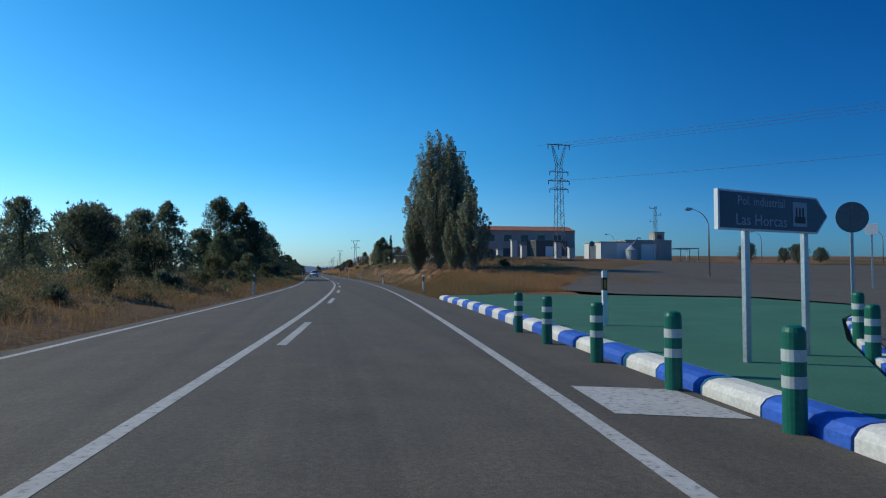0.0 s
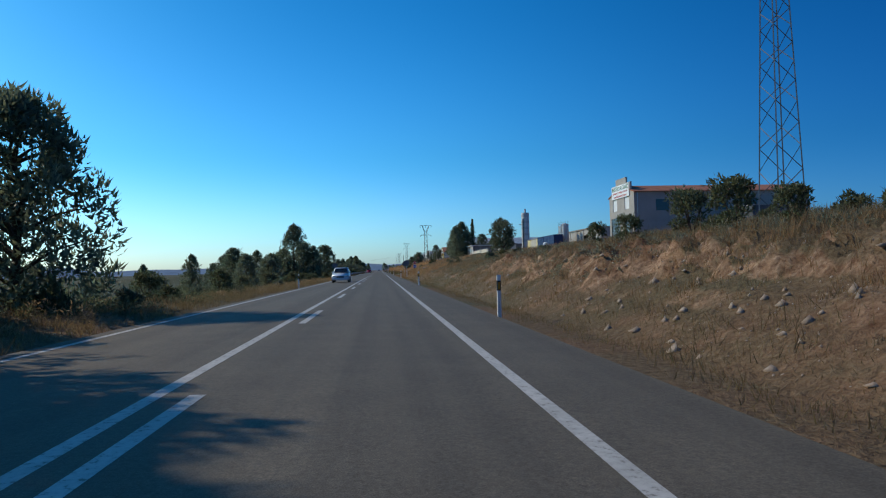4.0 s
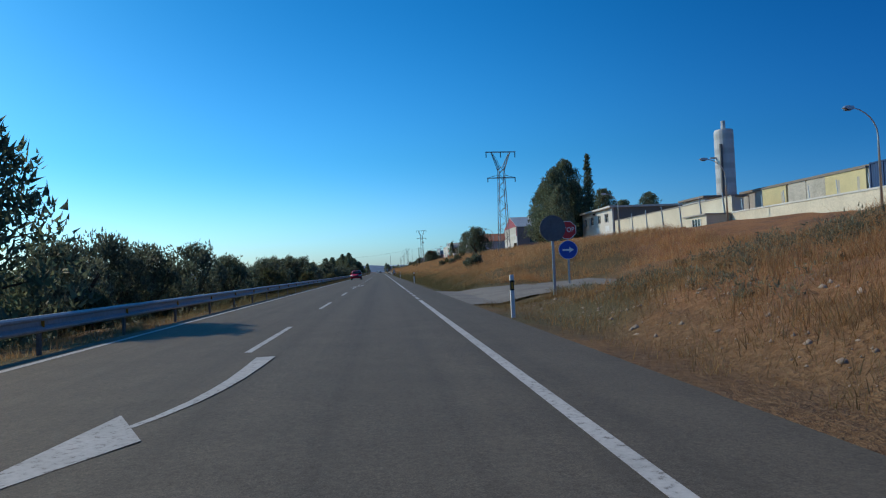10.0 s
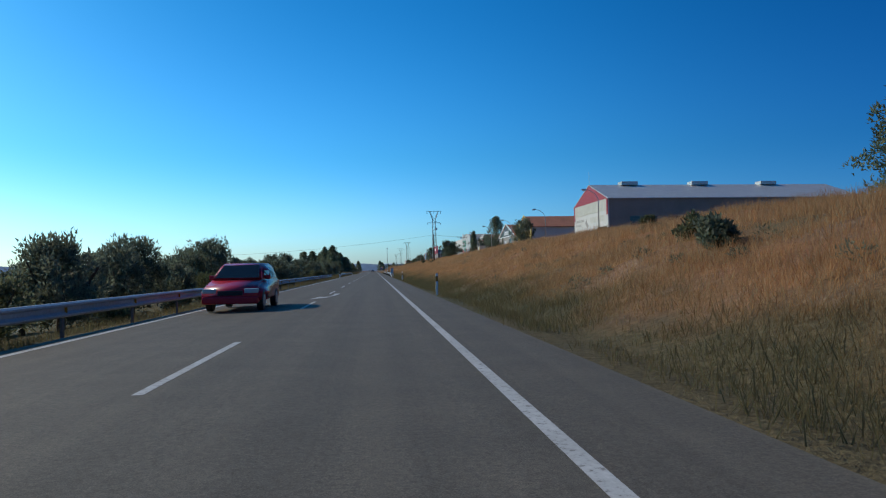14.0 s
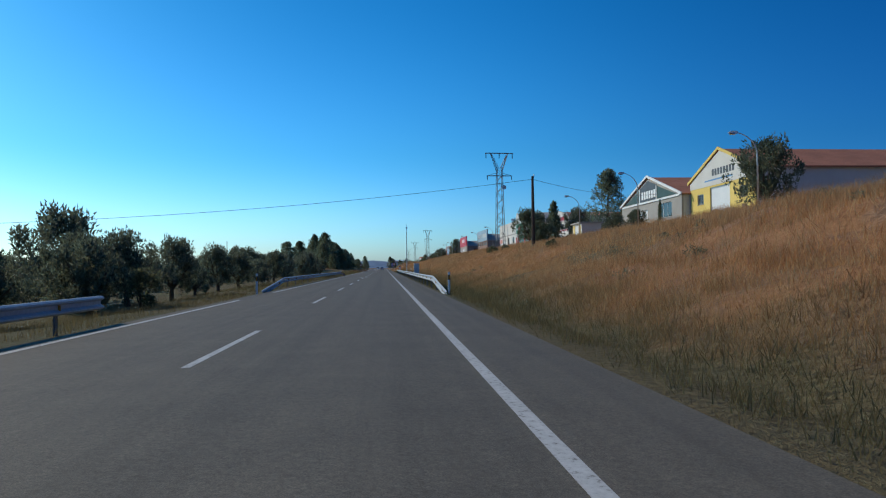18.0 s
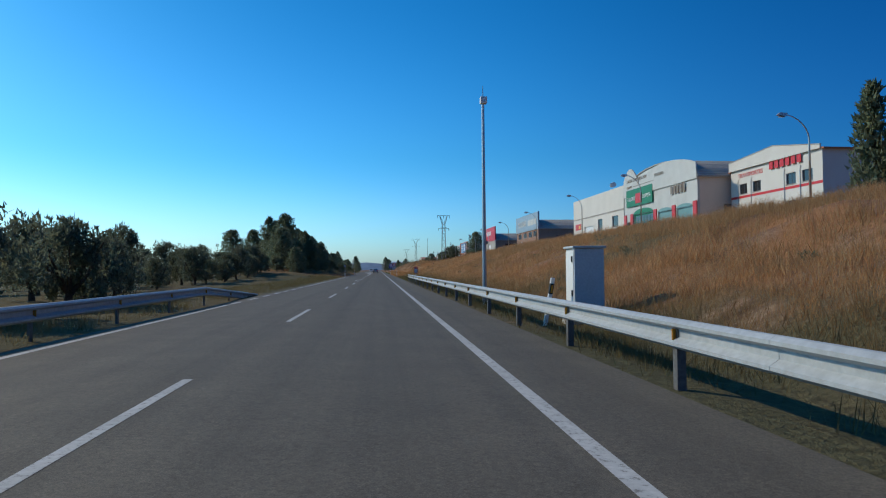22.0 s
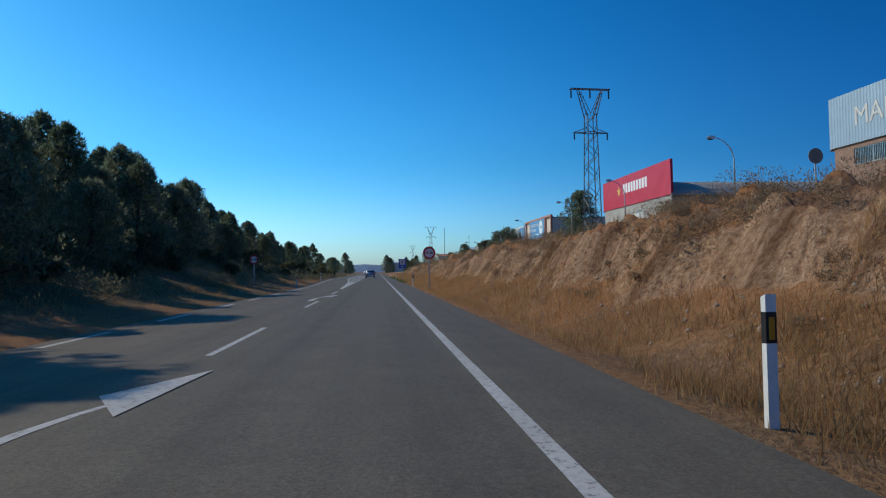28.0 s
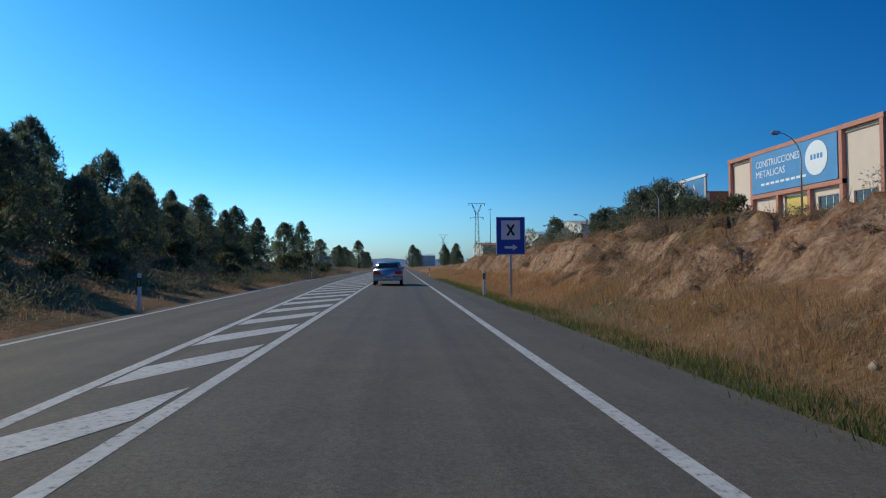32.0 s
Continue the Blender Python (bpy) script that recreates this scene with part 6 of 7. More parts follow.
part("white_beam", boxed(-0.12, 0.3, 4.45, -0.062, 18.3, 4.68), WHITE, b)
for yy in (6.65, 11.95):
    part("white_beam", boxed(-0.12, yy - 0.1, 4.69, -0.062, yy + 0.1, 6.4), WHITE, b)
stripes(b, "sign_bar", 7.0, 11.6, 5.0, 6.0, WHITE, 6, 0.06, "white bars of large writing")
roller_door(b, 9.6, 12.6, 0, 3.6, PALE_DOOR)
window(b, 2.6, 6.4, 2.2, 4.0, WHITE, 2)
window(b, 13.6, 15.6, 1.4, 3.2, WALL_WHITE, 1)
part("chimney", tubed([(4, 0.8, 4), (4, 0.8, 8.6)], [0.22, 0.22], 10), RUST, b)
k = thing("kiosk", "small white and yellow kiosk under the trees", "kiosk", 31.5, 497, 4.9)
part("body", boxed(0, 0, -0.5, 3, 4.5, 2.4), WALL_WHITE, k)
part("roof", boxed(-0.3, -0.3, 2.4, 3.3, 4.8, 2.6), CONCRETE, k)
for yy in (0.5, 3.4):
    part("yellow_panel", boxed(-0.04, yy, 0, -0.002, yy + 0.7, 2.2), WALL_YELLOW, k)
part("door", boxed(-0.04, 1.7, 0, -0.002, 2.8, 2.1), PALE_DOOR, k)

# haulage hall
b = hall("haulage_hall", "white haulage building with red stripe, red writing and tiled roof", 40.0, 532.8, 5.3, 14.4, 24, 6.0, 7.1, WALL_WHITE, WALL_WHITE, TILE,
         [(y0, y0 + 1.4, z0, z0 + 1.05) for y0 in (1.3, 3.6, 9.0, 11.4) for z0 in (0.9, 3.45)])
for y0 in (1.3, 3.6, 9.0, 11.4):
    for z0 in (0.9, 3.45):
        window(b, y0, y0 + 1.4, z0, z0 + 1.05, SLATE, 1)
    # thin upright tube, bent over at its top, beside each column of windows
    part("window_tube", tubed([(-0.06, y0 + 1.62, 0.2), (-0.06, y0 + 1.62, 4.6), (-0.06, y0 + 1.5, 5.0)], [0.035, 0.035, 0.03], 6), STEEL, b, "thin grey upright tube beside the windows")
slab(b, "red_stripe", 0, 14.4, 3.02, 3.26, RED, 0.02)
part("attic_wall", prism(bmesh.new(), [(0, 6.0), (0, 6.3), (6.6, 7.4), (14.4, 6.9), (14.4, 6.0)], "x", -0.24, -0.125), WALL_WHITE, b)
part("front_coping", prism(bmesh.new(), [(-0.05, 6.3), (6.6, 7.4), (14.45, 6.9), (14.45, 6.98), (6.6, 7.48), (-0.05, 6.38)], "x", -0.27, -0.1), CONCRETE, b)
letters(b, "TRANSPORTES", 10.8, 5.35, 0.62, RED, 4.4, -0.02)
stripes(b, "sign_bar", 2.6, 7.6, 5.25, 6.15, RED, 6, 0.02, "red bars of a painted name", -0.125)

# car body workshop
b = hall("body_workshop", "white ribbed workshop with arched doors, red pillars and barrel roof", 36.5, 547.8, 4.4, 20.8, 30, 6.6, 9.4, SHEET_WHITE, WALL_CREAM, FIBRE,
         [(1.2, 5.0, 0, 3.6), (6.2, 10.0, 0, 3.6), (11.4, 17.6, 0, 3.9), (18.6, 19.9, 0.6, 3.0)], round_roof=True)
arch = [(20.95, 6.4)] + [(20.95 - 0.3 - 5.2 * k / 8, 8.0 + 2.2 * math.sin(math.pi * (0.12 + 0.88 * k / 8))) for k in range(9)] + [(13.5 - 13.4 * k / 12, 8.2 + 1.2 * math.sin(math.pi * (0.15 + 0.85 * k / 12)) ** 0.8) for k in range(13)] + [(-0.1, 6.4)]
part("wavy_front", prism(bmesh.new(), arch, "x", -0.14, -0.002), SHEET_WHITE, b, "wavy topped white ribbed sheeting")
for y0, y1, z1, mat in ((1.2, 5.0, 3.6, TEAL), (6.2, 10.0, 3.6, TEAL), (11.4, 17.6, 3.9, GREEN_DOOR)):
    m, r = (y0 + y1) / 2, (y1 - y0) / 2
    roller_door(b, y0, y1, 0, z1, mat)
    ring = [(m - r * math.cos(math.pi * k / 10), z1 - 0.05 + r * 0.22 * math.sin(math.pi * k / 10)) for k in range(11)]
    part("door_arch", prism(bmesh.new(), ring, "x", -0.05, -0.002), mat, b)
    if mat == GREEN_DOOR:
        for k in range(6):
            part("door_pane", boxed(0.11, y0 + 0.3 + k * 0.95, 2.6, 0.124, y0 + 1.1 + k * 0.95, 3.6), GLASS, b)
for yy in (0.5, 5.6, 10.7, 18.1, 20.35):
    slab(b, "red_pillar", yy - 0.42, yy + 0.42, -0.2, 4.0, RED, 0.12)
slab(b, "green_board", 11.2, 19.6, 5.0, 7.3, GREEN_DOOR, 0.2, "dark green shop board with white lettering")
letters(b, "TALLERES", 17.9, 6.0, 0.7, SIGN_WHITE, 2.6, -0.215)
letters(b, "CHAPISTA", 12.9, 6.0, 0.7, SIGN_WHITE, 2.6, -0.215)
slab(b, "red_box", 14.4, 16.4, 5.3, 6.6, RED, 0.24)
letters(b, "TALLER DE REPARACION", 16.2, 8.5, 0.62, WALL_SHADE, 6.6, -0.16)
letters(b, "CHAPA", 18.6, 7.65, 0.55, WALL_SHADE, 1.9, -0.16)
letters(b, "PINTURA", 9.2, 8.2, 0.6, WALL_SHADE, 2.6, -0.16)
slab(b, "painted_rule", 10.8, 17.4, 7.62, 7.7, WALL_SHADE, 0.155)
stripes(b, "sign_bar", 2.6, 6.4, 5.3, 6.3, WALL_SHADE, 5, 0.15)
part("side_door", boxed(3, -0.03, 0.2, 7, -0.003, 3.6), SLATE, b)
part("side_door", boxed(12, -0.03, 0.2, 17, -0.003, 3.6), SLATE, b)

# low white workshop
b = hall("low_workshop", "low white flat-roofed workshop with roller door and red sign", 36.5, 568.9, 4.75, 23.4, 22, 7.6, 7.6, WALL_WHITE, WALL_WHITE, CONCRETE,
         [(13.0, 17.5, 0, 3.2), (8.8, 10.8, 2.2, 4.0), (2.2, 4.6, 2.4, 4.0)], parapet=0.4)
roller_door(b, 13.0, 17.5, 0, 3.2, PALE_DOOR)
window(b, 8.8, 10.8, 2.2, 4.0, SLATE, 2)
window(b, 2.2, 4.6, 2.4, 4.0, SLATE, 2)
slab(b, "string_course", 0, 23.4, 4.6, 4.8, CONCRETE, 0.05)
slab(b, "red_sign", 19.2, 22.2, 2.9, 3.9, RED, 0.06, "small red and yellow advertising panel")
slab(b, "yellow_patch", 19.5, 20.3, 3.1, 3.6, WALL_YELLOW, 0.07)
for q in (1.6, 2.4):
    part("dish", disc(bmesh.new(), 0.35, 2.0 + q, 2.05 + q, 8.6), WHITE, b)
part("aerial", tubed([(3, 6, 7.6), (3, 6, 9.6)], [0.04, 0.03], 5), STEEL, b)

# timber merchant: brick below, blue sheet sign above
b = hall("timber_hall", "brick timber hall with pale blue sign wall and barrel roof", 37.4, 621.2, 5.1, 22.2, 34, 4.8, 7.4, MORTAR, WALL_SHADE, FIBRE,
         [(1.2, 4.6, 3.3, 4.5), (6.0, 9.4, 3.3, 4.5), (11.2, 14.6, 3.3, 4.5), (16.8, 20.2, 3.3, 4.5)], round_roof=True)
part("sign_wall", boxed(-0.16, -0.3, 4.85, 0.18, 22.5, 8.7), SHEET_BLUE, b, "pale blue ribbed sheet metal sign wall")
for y0, y1 in ((1.2, 4.6), (6.0, 9.4), (11.2, 14.6), (16.8, 20.2)):
    window(b, y0, y1, 3.3, 4.5, STEEL, 1, grille=True)
letters(b, "MADERAS", 15.6, 6.7, 2.0, WALL_WHITE, 8.4, -0.18)
stripes(b, "sign_bar", 1.2, 9.8, 6.0, 7.3, WALL_WHITE, 6, 0.165, "whitish bars of large writing")
for k in range(4):
    part("side_opening", boxed(4 + 7 * k, -0.03, 1.6, 8 + 7 * k, -0.003, 3.4), SLATE, b)
part("lantern", boxed(-0.2, 16.0, 2.2, -0.02, 16.25, 2.7), WHITE, b)

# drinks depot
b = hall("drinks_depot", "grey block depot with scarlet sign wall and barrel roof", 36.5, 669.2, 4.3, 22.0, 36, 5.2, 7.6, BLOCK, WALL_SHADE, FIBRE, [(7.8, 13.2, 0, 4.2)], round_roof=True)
part("sign_wall", boxed(-0.14, -0.2, 5.25, 0.16, 22.2, 9.4), SIGN_SCARLET, b, "scarlet ribbed sign wall")
stripes(b, "sign_bar", 6.4, 14.6, 7.0, 8.3, SIGN_WHITE, 9, 0.145, "white bars of a brand name")
star = [(15.9 + (0.75 if k % 2 == 0 else 0.3) * math.sin(math.pi * k / 5), 7.5 + (0.75 if k % 2 == 0 else 0.3) * math.cos(math.pi * k / 5)) for k in range(10)]
part("sign_shape", prism(bmesh.new(), star, "x", -0.16, -0.141), WALL_YELLOW, b)
roller_door(b, 7.8, 13.2, 0, 4.2, PALE_DOOR, ribs=False)
part("door_mark", disc(bmesh.new(), 0.5, 0, 0.01, 0), RED, b).matrix_basis = pose(0.12, 10.5, 3.0, 0, 0, 90)
slab(b, "name_plate", 16.3, 19.4, 2.4, 3.4, SIGN_WHITE, 0.05)
stripes(b, "plate_bar", 16.6, 19.0, 2.8, 3.0, SLATE, 5, 0.05)
slab(b, "side_box", 1.6, 4.4, 0.4, 2.0, SLATE, 0.4)
for k in range(4):
    part("side_window", boxed(3 + 8 * k, -0.03, 2.4, 6.5 + 8 * k, -0.003, 4.2), GLASS, b)

# metal construction firm: cream bays in orange-red frames with a blue board
b = hall("framed_facade_hall", "cream hall with orange-red facade frames and a blue board", 34.6, 713.6, 3.6, 20.4, 30, 6.9, 6.9, WALL_CREAM, WALL_CREAM, FIBRE,
         [(8.3, 11.8, 0, 3.1), (1.0, 3.4, 0.8, 2.6), (5.0, 7.4, 0.8, 2.6), (13.0, 15.6, 0.4, 1.6)])
for yy in (0.0, 4.1, 7.9, 12.2, 16.2, 20.1):
    part("column", boxed(-0.35, yy, -0.5, -0.02, yy + 0.35, 7.5 if yy in (0.0, 20.1, 4.1, 16.2) else 3.6), ORANGE, b)
part("beam", boxed(-0.38, -0.1, 7.2, -0.02, 20.55, 7.55), ORANGE, b)
part("beam", boxed(-0.38, 4.1, 3.25, -0.02, 16.5, 3.6), ORANGE, b)
part("attic", boxed(-0.05, 0.0, 6.9, 0.2, 20.4, 7.3), WALL_CREAM, b)
slab(b, "blue_board", 4.5, 16.1, 3.65, 7.15, BLUE_PANEL, 0.42, "blue hoarding with white lettering")
letters(b, "CONSTRUCCIONES", 12.2, 6.2, 0.85, SIGN_WHITE, 6.4, -0.43)
letters(b, "METALICAS", 13.2, 5.3, 0.85, SIGN_WHITE, 4.4, -0.43)
part("white_disc", disc(bmesh.new(), 1.35, 0, 0.015, 0), SIGN_WHITE, b).matrix_basis = pose(-0.44, 6.9, 5.6, 0, 0, 90)
stripes(b, "disc_bar", 6.1, 7.7, 5.5, 5.9, BLUE_PANEL, 4, 0.445)
stripes(b, "board_bar", 8.2, 14.8, 4.3, 4.5, SIGN_WHITE, 9, 0.425)
roller_door(b, 8.3, 11.8, 0, 3.1, WALL_YELLOW)
for y0, y1, z0, z1 in ((1.0, 3.4, 0.8, 2.6), (5.0, 7.4, 0.8, 2.6), (13.0, 15.6, 0.4, 1.6)):
    window(b, y0, y1, z0, z1, WHITE, 2)
b = hall("blue_board_hall", "pale hall with a blue and white fascia board", 36.0, 742.0, 3.4, 24, 26, 5.5, 5.5, WALL_WHITE, TILE, FIBRE, [(4, 8, 0, 3.2), (14, 18, 0, 3.2)])
part("fascia", boxed(-0.2, 0, 4.6, 0, 24, 7.4), SHEET_WHITE, b)
part("fascia_frame", boxed(-0.3, -0.2, 7.3, 0, 24.2, 7.6), WHITE, b)
for y0, y1 in ((0.4, 5.2), (19.6, 23.6)):
    slab(b, "blue_panel", y0, y1, 4.8, 7.2, BLUE_PANEL, 0.23)
    part("white_mark", prism(bmesh.new(), [((y0 + y1) / 2 - 0.9, 5.2), ((y0 + y1) / 2 + 0.9, 5.2), ((y0 + y1) / 2, 6.8)], "x", -0.26, -0.233), SIGN_WHITE, b)
for y0, y1 in ((4, 8), (14, 18)):
    roller_door(b, y0, y1, 0, 3.2, PALE_DOOR)
for x, y, w, d, h, mat, roof, label in ((34, 785, 20, 22, 5, WALL_WHITE, FIBRE, "white flat-roofed hall far along the road"), (36, 830, 26, 24, 6, SHEET_BEIGE, SHEET_ROOF, "beige sheet metal hall far along the road"),
                                        (30, 890, 30, 24, 6, WALL_WHITE, TILE, "white hall with tiled roof far along the road"), (-60, 1120, 60, 20, 7, WALL_WHITE, SHEET_ROOF, "long white building at the far end of the road"), (8, 1150, 50, 20, 8, WALL_WHITE, SHEET_ROOF, "pale building at the far end of the road")):
    b = hall("distant_hall", label, x, y, float(land(x, y)), w, d, h, h + 1.2, mat, mat, roof, [(3, 7, 0, 3.5), (w - 8, w - 4, 0, 3.5)])
    for y0 in (3, w - 8):
        roller_door(b, y0, y0 + 4, 0, 3.5, PALE_DOOR)
# beyond the junction
for x, y, w, d, h, mat, label in ((47.5, 126, 7, 5, 3.3, WALL_WHITE, "white flat-roofed plant building beyond the junction"), (52.6, 126.6, 7, 9.0, 3.8, BLOCK, "grey plant building with tanks beyond the junction"), (64, 205, 14, 10, 5, SLATE, "dark low shed beside the market hall")):
    b = hall("plant_building", label, x, y, float(land(x, y)), w, d, h, h, mat, mat, CONCRETE, [(2, 5, 0, 3)])
    roller_door(b, 2, 5, 0, 3, SLATE)
    part("side_door", boxed(3, -0.03, 0.2, 6, -0.003, 3.2), PALE_DOOR, b)
for x, y, h in ((27, 112, 2.8), (29, 113.5, 2.0), (33.5, 111, 2.4), (36, 112, 1.8), (24.5, 111, 1.5)):
    t = thing("transformer_block", "white concrete equipment block by the pylon", "equipment", x, y, float(land(x, y)))
    part("block", boxed(-0.4, -0.4, -0.3, 0.4, 0.4, h, bevel=0.03), WALL_WHITE, t)
    part("cap", boxed(-0.5, -0.5, h, 0.5, 0.5, h + 0.12), CONCRETE, t)

t = thing("grain_bin", "small ribbed steel grain bin with a conical top beside the plant", "silo", 52.4, 124.2, float(land(52.4, 124.2)) - 0.1)
part("shell", tubed([(0, 0, 0), (0, 0, 2.2)], [1.0, 1.0], 20), RAIL, t)
part("cone_roof", tubed([(0, 0, 2.2), (0, 0, 2.9), (0, 0, 3.1)], [1.06, 0.25, 0.2], 20), RAIL, t)
part("feed_pipe", tubed([(0.1, 0, 3.0), (1.6, 0.6, 4.4), (2.2, 0.8, 4.3)], [0.09, 0.09, 0.09], 6), STEEL, t)
t = thing("plant_tower", "square grey block tower behind the plant roof", "tower", 61.2, 131.0, float(land(61.2, 131)))
part("shaft", boxed(-1.0, -1.0, -0.5, 1.0, 1.0, 5.6), BLOCK, t)
part("cap", boxed(-1.1, -1.1, 5.6, 1.1, 1.1, 5.75), CONCRETE, t)
part("hatch", boxed(-0.5, -1.03, 4.4, 0.5, -1.002, 5.2), SLATE, t)
t = thing("canopy", "open white steel canopy on thin posts beside the plant", "canopy", 63.0, 126.0, float(land(64, 126)))
part("roof", boxed(0, 0, 2.6, 3.8, 4.0, 2.75), WALL_WHITE, t)
for px, py in ((0.1, 0.1), (1.9, 0.1), (3.7, 0.1), (0.1, 3.9), (3.7, 3.9)):
    part("post", boxed(px - 0.05, py - 0.05, -0.4, px + 0.05, py + 0.05, 2.6), STEEL, t)
t = thing("lattice_pole", "slim grey steel power pole with three short arms", "utility pole", 57.3, 124.6, float(land(57.3, 124.6)) - 0.2)
for px, py in ((-0.28, -0.28), (0.28, -0.28), (0.28, 0.28), (-0.28, 0.28)):
    part("leg", bar(bmesh.new(), (px, py, 0), (px * 0.6, py * 0.6, 10.2), 0.05), DARK_STEEL, t)
bm = bmesh.new()
for k in range(14):
    q, w = (1 if k % 2 else -1), 0.28 - 0.008 * k
    bar(bm, (-q * w, -w, 0.73 * k), (q * w, -w, 0.73 * (k + 1)), 0.03)
    bar(bm, (-w, q * w, 0.73 * k), (-w, -q * w, 0.73 * (k + 1)), 0.03)
part("bracing", bm, DARK_STEEL, t)
for q, z in ((-1, 9.8), (1, 8.6), (-1, 7.4)):
    part("arm", bar(bmesh.new(), (0, 0, z), (q * 1.1, 0, z + 0.05), 0.06), DARK_STEEL, t)
    part("insulator", tubed([(q * 1.05, 0, z), (q * 1.05, 0, z + 0.4)], [0.06, 0.05], 6), GLASS, t)

# access track down to the road
bm = bmesh.new()
for k in range(6):
    x0, x1 = 4.9 + 1.3 * k, 4.9 + 1.3 * (k + 1)
    def edge(x, s):
        return 266.5 - 0.35 * max(0, x - 8) + s * (5.0 + 2.6 * max(0.0, 1 - (x - 4.9) / 3.5))
    vs = [bm.verts.new((x, edge(x, s), float(land(x, 266)) + (0.07 if x > 5.2 else 0.04))) for x, s in ((x0, -1), (x1, -1), (x1, 1), (x0, 1))]
    bm.faces.new(vs)
structure("access_track", bm, plain("worn_track", (0.21, 0.19, 0.165), 0.9, 0, 14, 0.22, 0.5, 0.3), "pale worn concrete track joining the road", "track")

# ---- cars as they stand in the lanes ----
SILVER = plain("silver_car_paint", (0.42, 0.43, 0.45), 0.25, 0.7, 60, 0.04, 1, 0.0, 0.5)
PEARL = plain("white_car_paint", (0.62, 0.63, 0.65), 0.25, 0.2, 60, 0.04, 1, 0.0, 0.5)
MAROON = plain("dark_red_car_paint", (0.45, 0.012, 0.03), 0.25, 0.0, 60, 0.06, 1, 0.0, 0.5)
car("silver_saloon", "silver four-door saloon seen from behind in the lane", SILVER, 1.1, 712.0, 0, z=-0.03)
car("white_hatchback", "white hatchback facing the other way in the opposite lane", PEARL, -1.75, 168.6, 180, True, z=-0.04)
car("red_hatchback", "dark red hatchback facing the other way in the opposite lane", MAROON, -2.0, 341.0, 180, True, z=-0.04)
car("white_van", "small pale car far along the road", PEARL, -1.8, 830.0, 180, True, z=-0.04)

# ---- trees ----
def spread(kinds, spots, seed, low=0.85, high=1.15, sink=0.15, wide=1.0):
    """Sets trees out: the first of each kind is moved, the rest are copies."""
    rng = random.Random(seed)
    used = set()
    for x, y, k, s in spots:
        ob = kinds[k % len(kinds)]
        q = s * rng.uniform(low, high)
        m = pose(x, y, float(land(x, y)) - sink, rng.uniform(-2, 2), rng.uniform(-2, 2), rng.uniform(0, 360)) @ Matrix.Diagonal((q * wide, q * wide, q * rng.uniform(0.95, 1.08), 1))
        if ob in used:
            c = copy_thing(ob, Matrix())
            c.matrix_basis = m
        else:
            ob.matrix_basis = m
            used.add(ob)


PINES = [pine(11, 8.5, 5.6, "dark green pine with an uneven rounded crown", 30, 0.05, 0.42), pine(12, 9.8, 5.2, "tall dark pine with a pointed ragged crown", 30, 0.05, 0.62), pine(13, 7.5, 5.8, "broad dark pine with low branches", 30, 0.04, 0.45), pine(14, 10.8, 6.2, "tall bushy pine on the verge", 32, 0.05, 0.52)]
r = random.Random(3)
spots = [(-14.8, 113.0, 3, 0.98), (-12.0, 113.6, 1, 0.98), (-10.0, 114.6, 0, 0.88), (-17.0, 112.0, 2, 0.85), (-9.4, 125.0, 2, 0.88), (-10.6, 119.5, 0, 0.72), (-13.5, 121.0, 1, 0.72), (-11.6, 107.5, 2, 0.6), (-10.0, 103.0, 2, 0.4), (-15.5, 124.0, 1, 0.7), (-13.8, 108.5, 0, 0.75)]
spots += [(-13.6, 75.5, 1, 0.64), (-16.0, 77.0, 2, 0.7), (-22, 70, 0, 0.6), (-26, 84, 2, 0.6), (-31, 92, 0, 0.6), (-20, 95, 2, 0.7)]
# pines before the first barrier
spots += [(-16.0, 243.0, 3, 1.15), (-14.2, 247.0, 0, 1.1), (-12.4, 245.0, 1, 0.9), (-10.8, 257.0, 2, 1.0), (-18.5, 244, 2, 0.95), (-20, 250, 0, 0.9), (-23, 238, 1, 0.8), (-18, 225, 2, 0.85), (-24, 222, 0, 0.9), (-17, 217, 2, 0.75), (-19.5, 211, 0, 0.7), (-28, 232, 3, 0.8), (-33, 245, 0, 0.8)]
for k in range(22):
    spots.append((-r.uniform(24, 60), r.uniform(140, 260), k, r.uniform(0.5, 0.8)))
# pine belt near the end
spots += [(-16.2, 613.5, 3, 1.0), (-11.4, 611, 0, 0.75), (-17.5, 612, 2, 0.9), (-16, 606, 0, 0.85), (-20, 617, 1, 0.95), (-10.5, 619, 2, 0.75), (-13.4, 622, 1, 0.78)]
for k in range(8):
    spots.append((-r.uniform(11.6, 13.2), 600 + 5.4 * k + r.uniform(-1, 1), k, r.uniform(0.55, 0.66)))
for k in range(30):
    y = 634 + 4.2 * k
    q = float(np.interp(y, (634, 655, 670, 685, 760), (0.94, 0.94, 0.84, 0.7, 0.6)))
    spots.append((-r.uniform(15.5, 17.5), y + r.uniform(-1, 1), k, q * r.uniform(0.8, 0.9)))
    spots.append((-r.uniform(18.5, 22), y + r.uniform(-2, 2), k + 1, q * r.uniform(0.85, 1.0)))
    if k % 2 == 0:
        spots.append((-r.uniform(24, 32), y + r.uniform(-2, 2), k + 2, q * r.uniform(1.0, 1.2)))
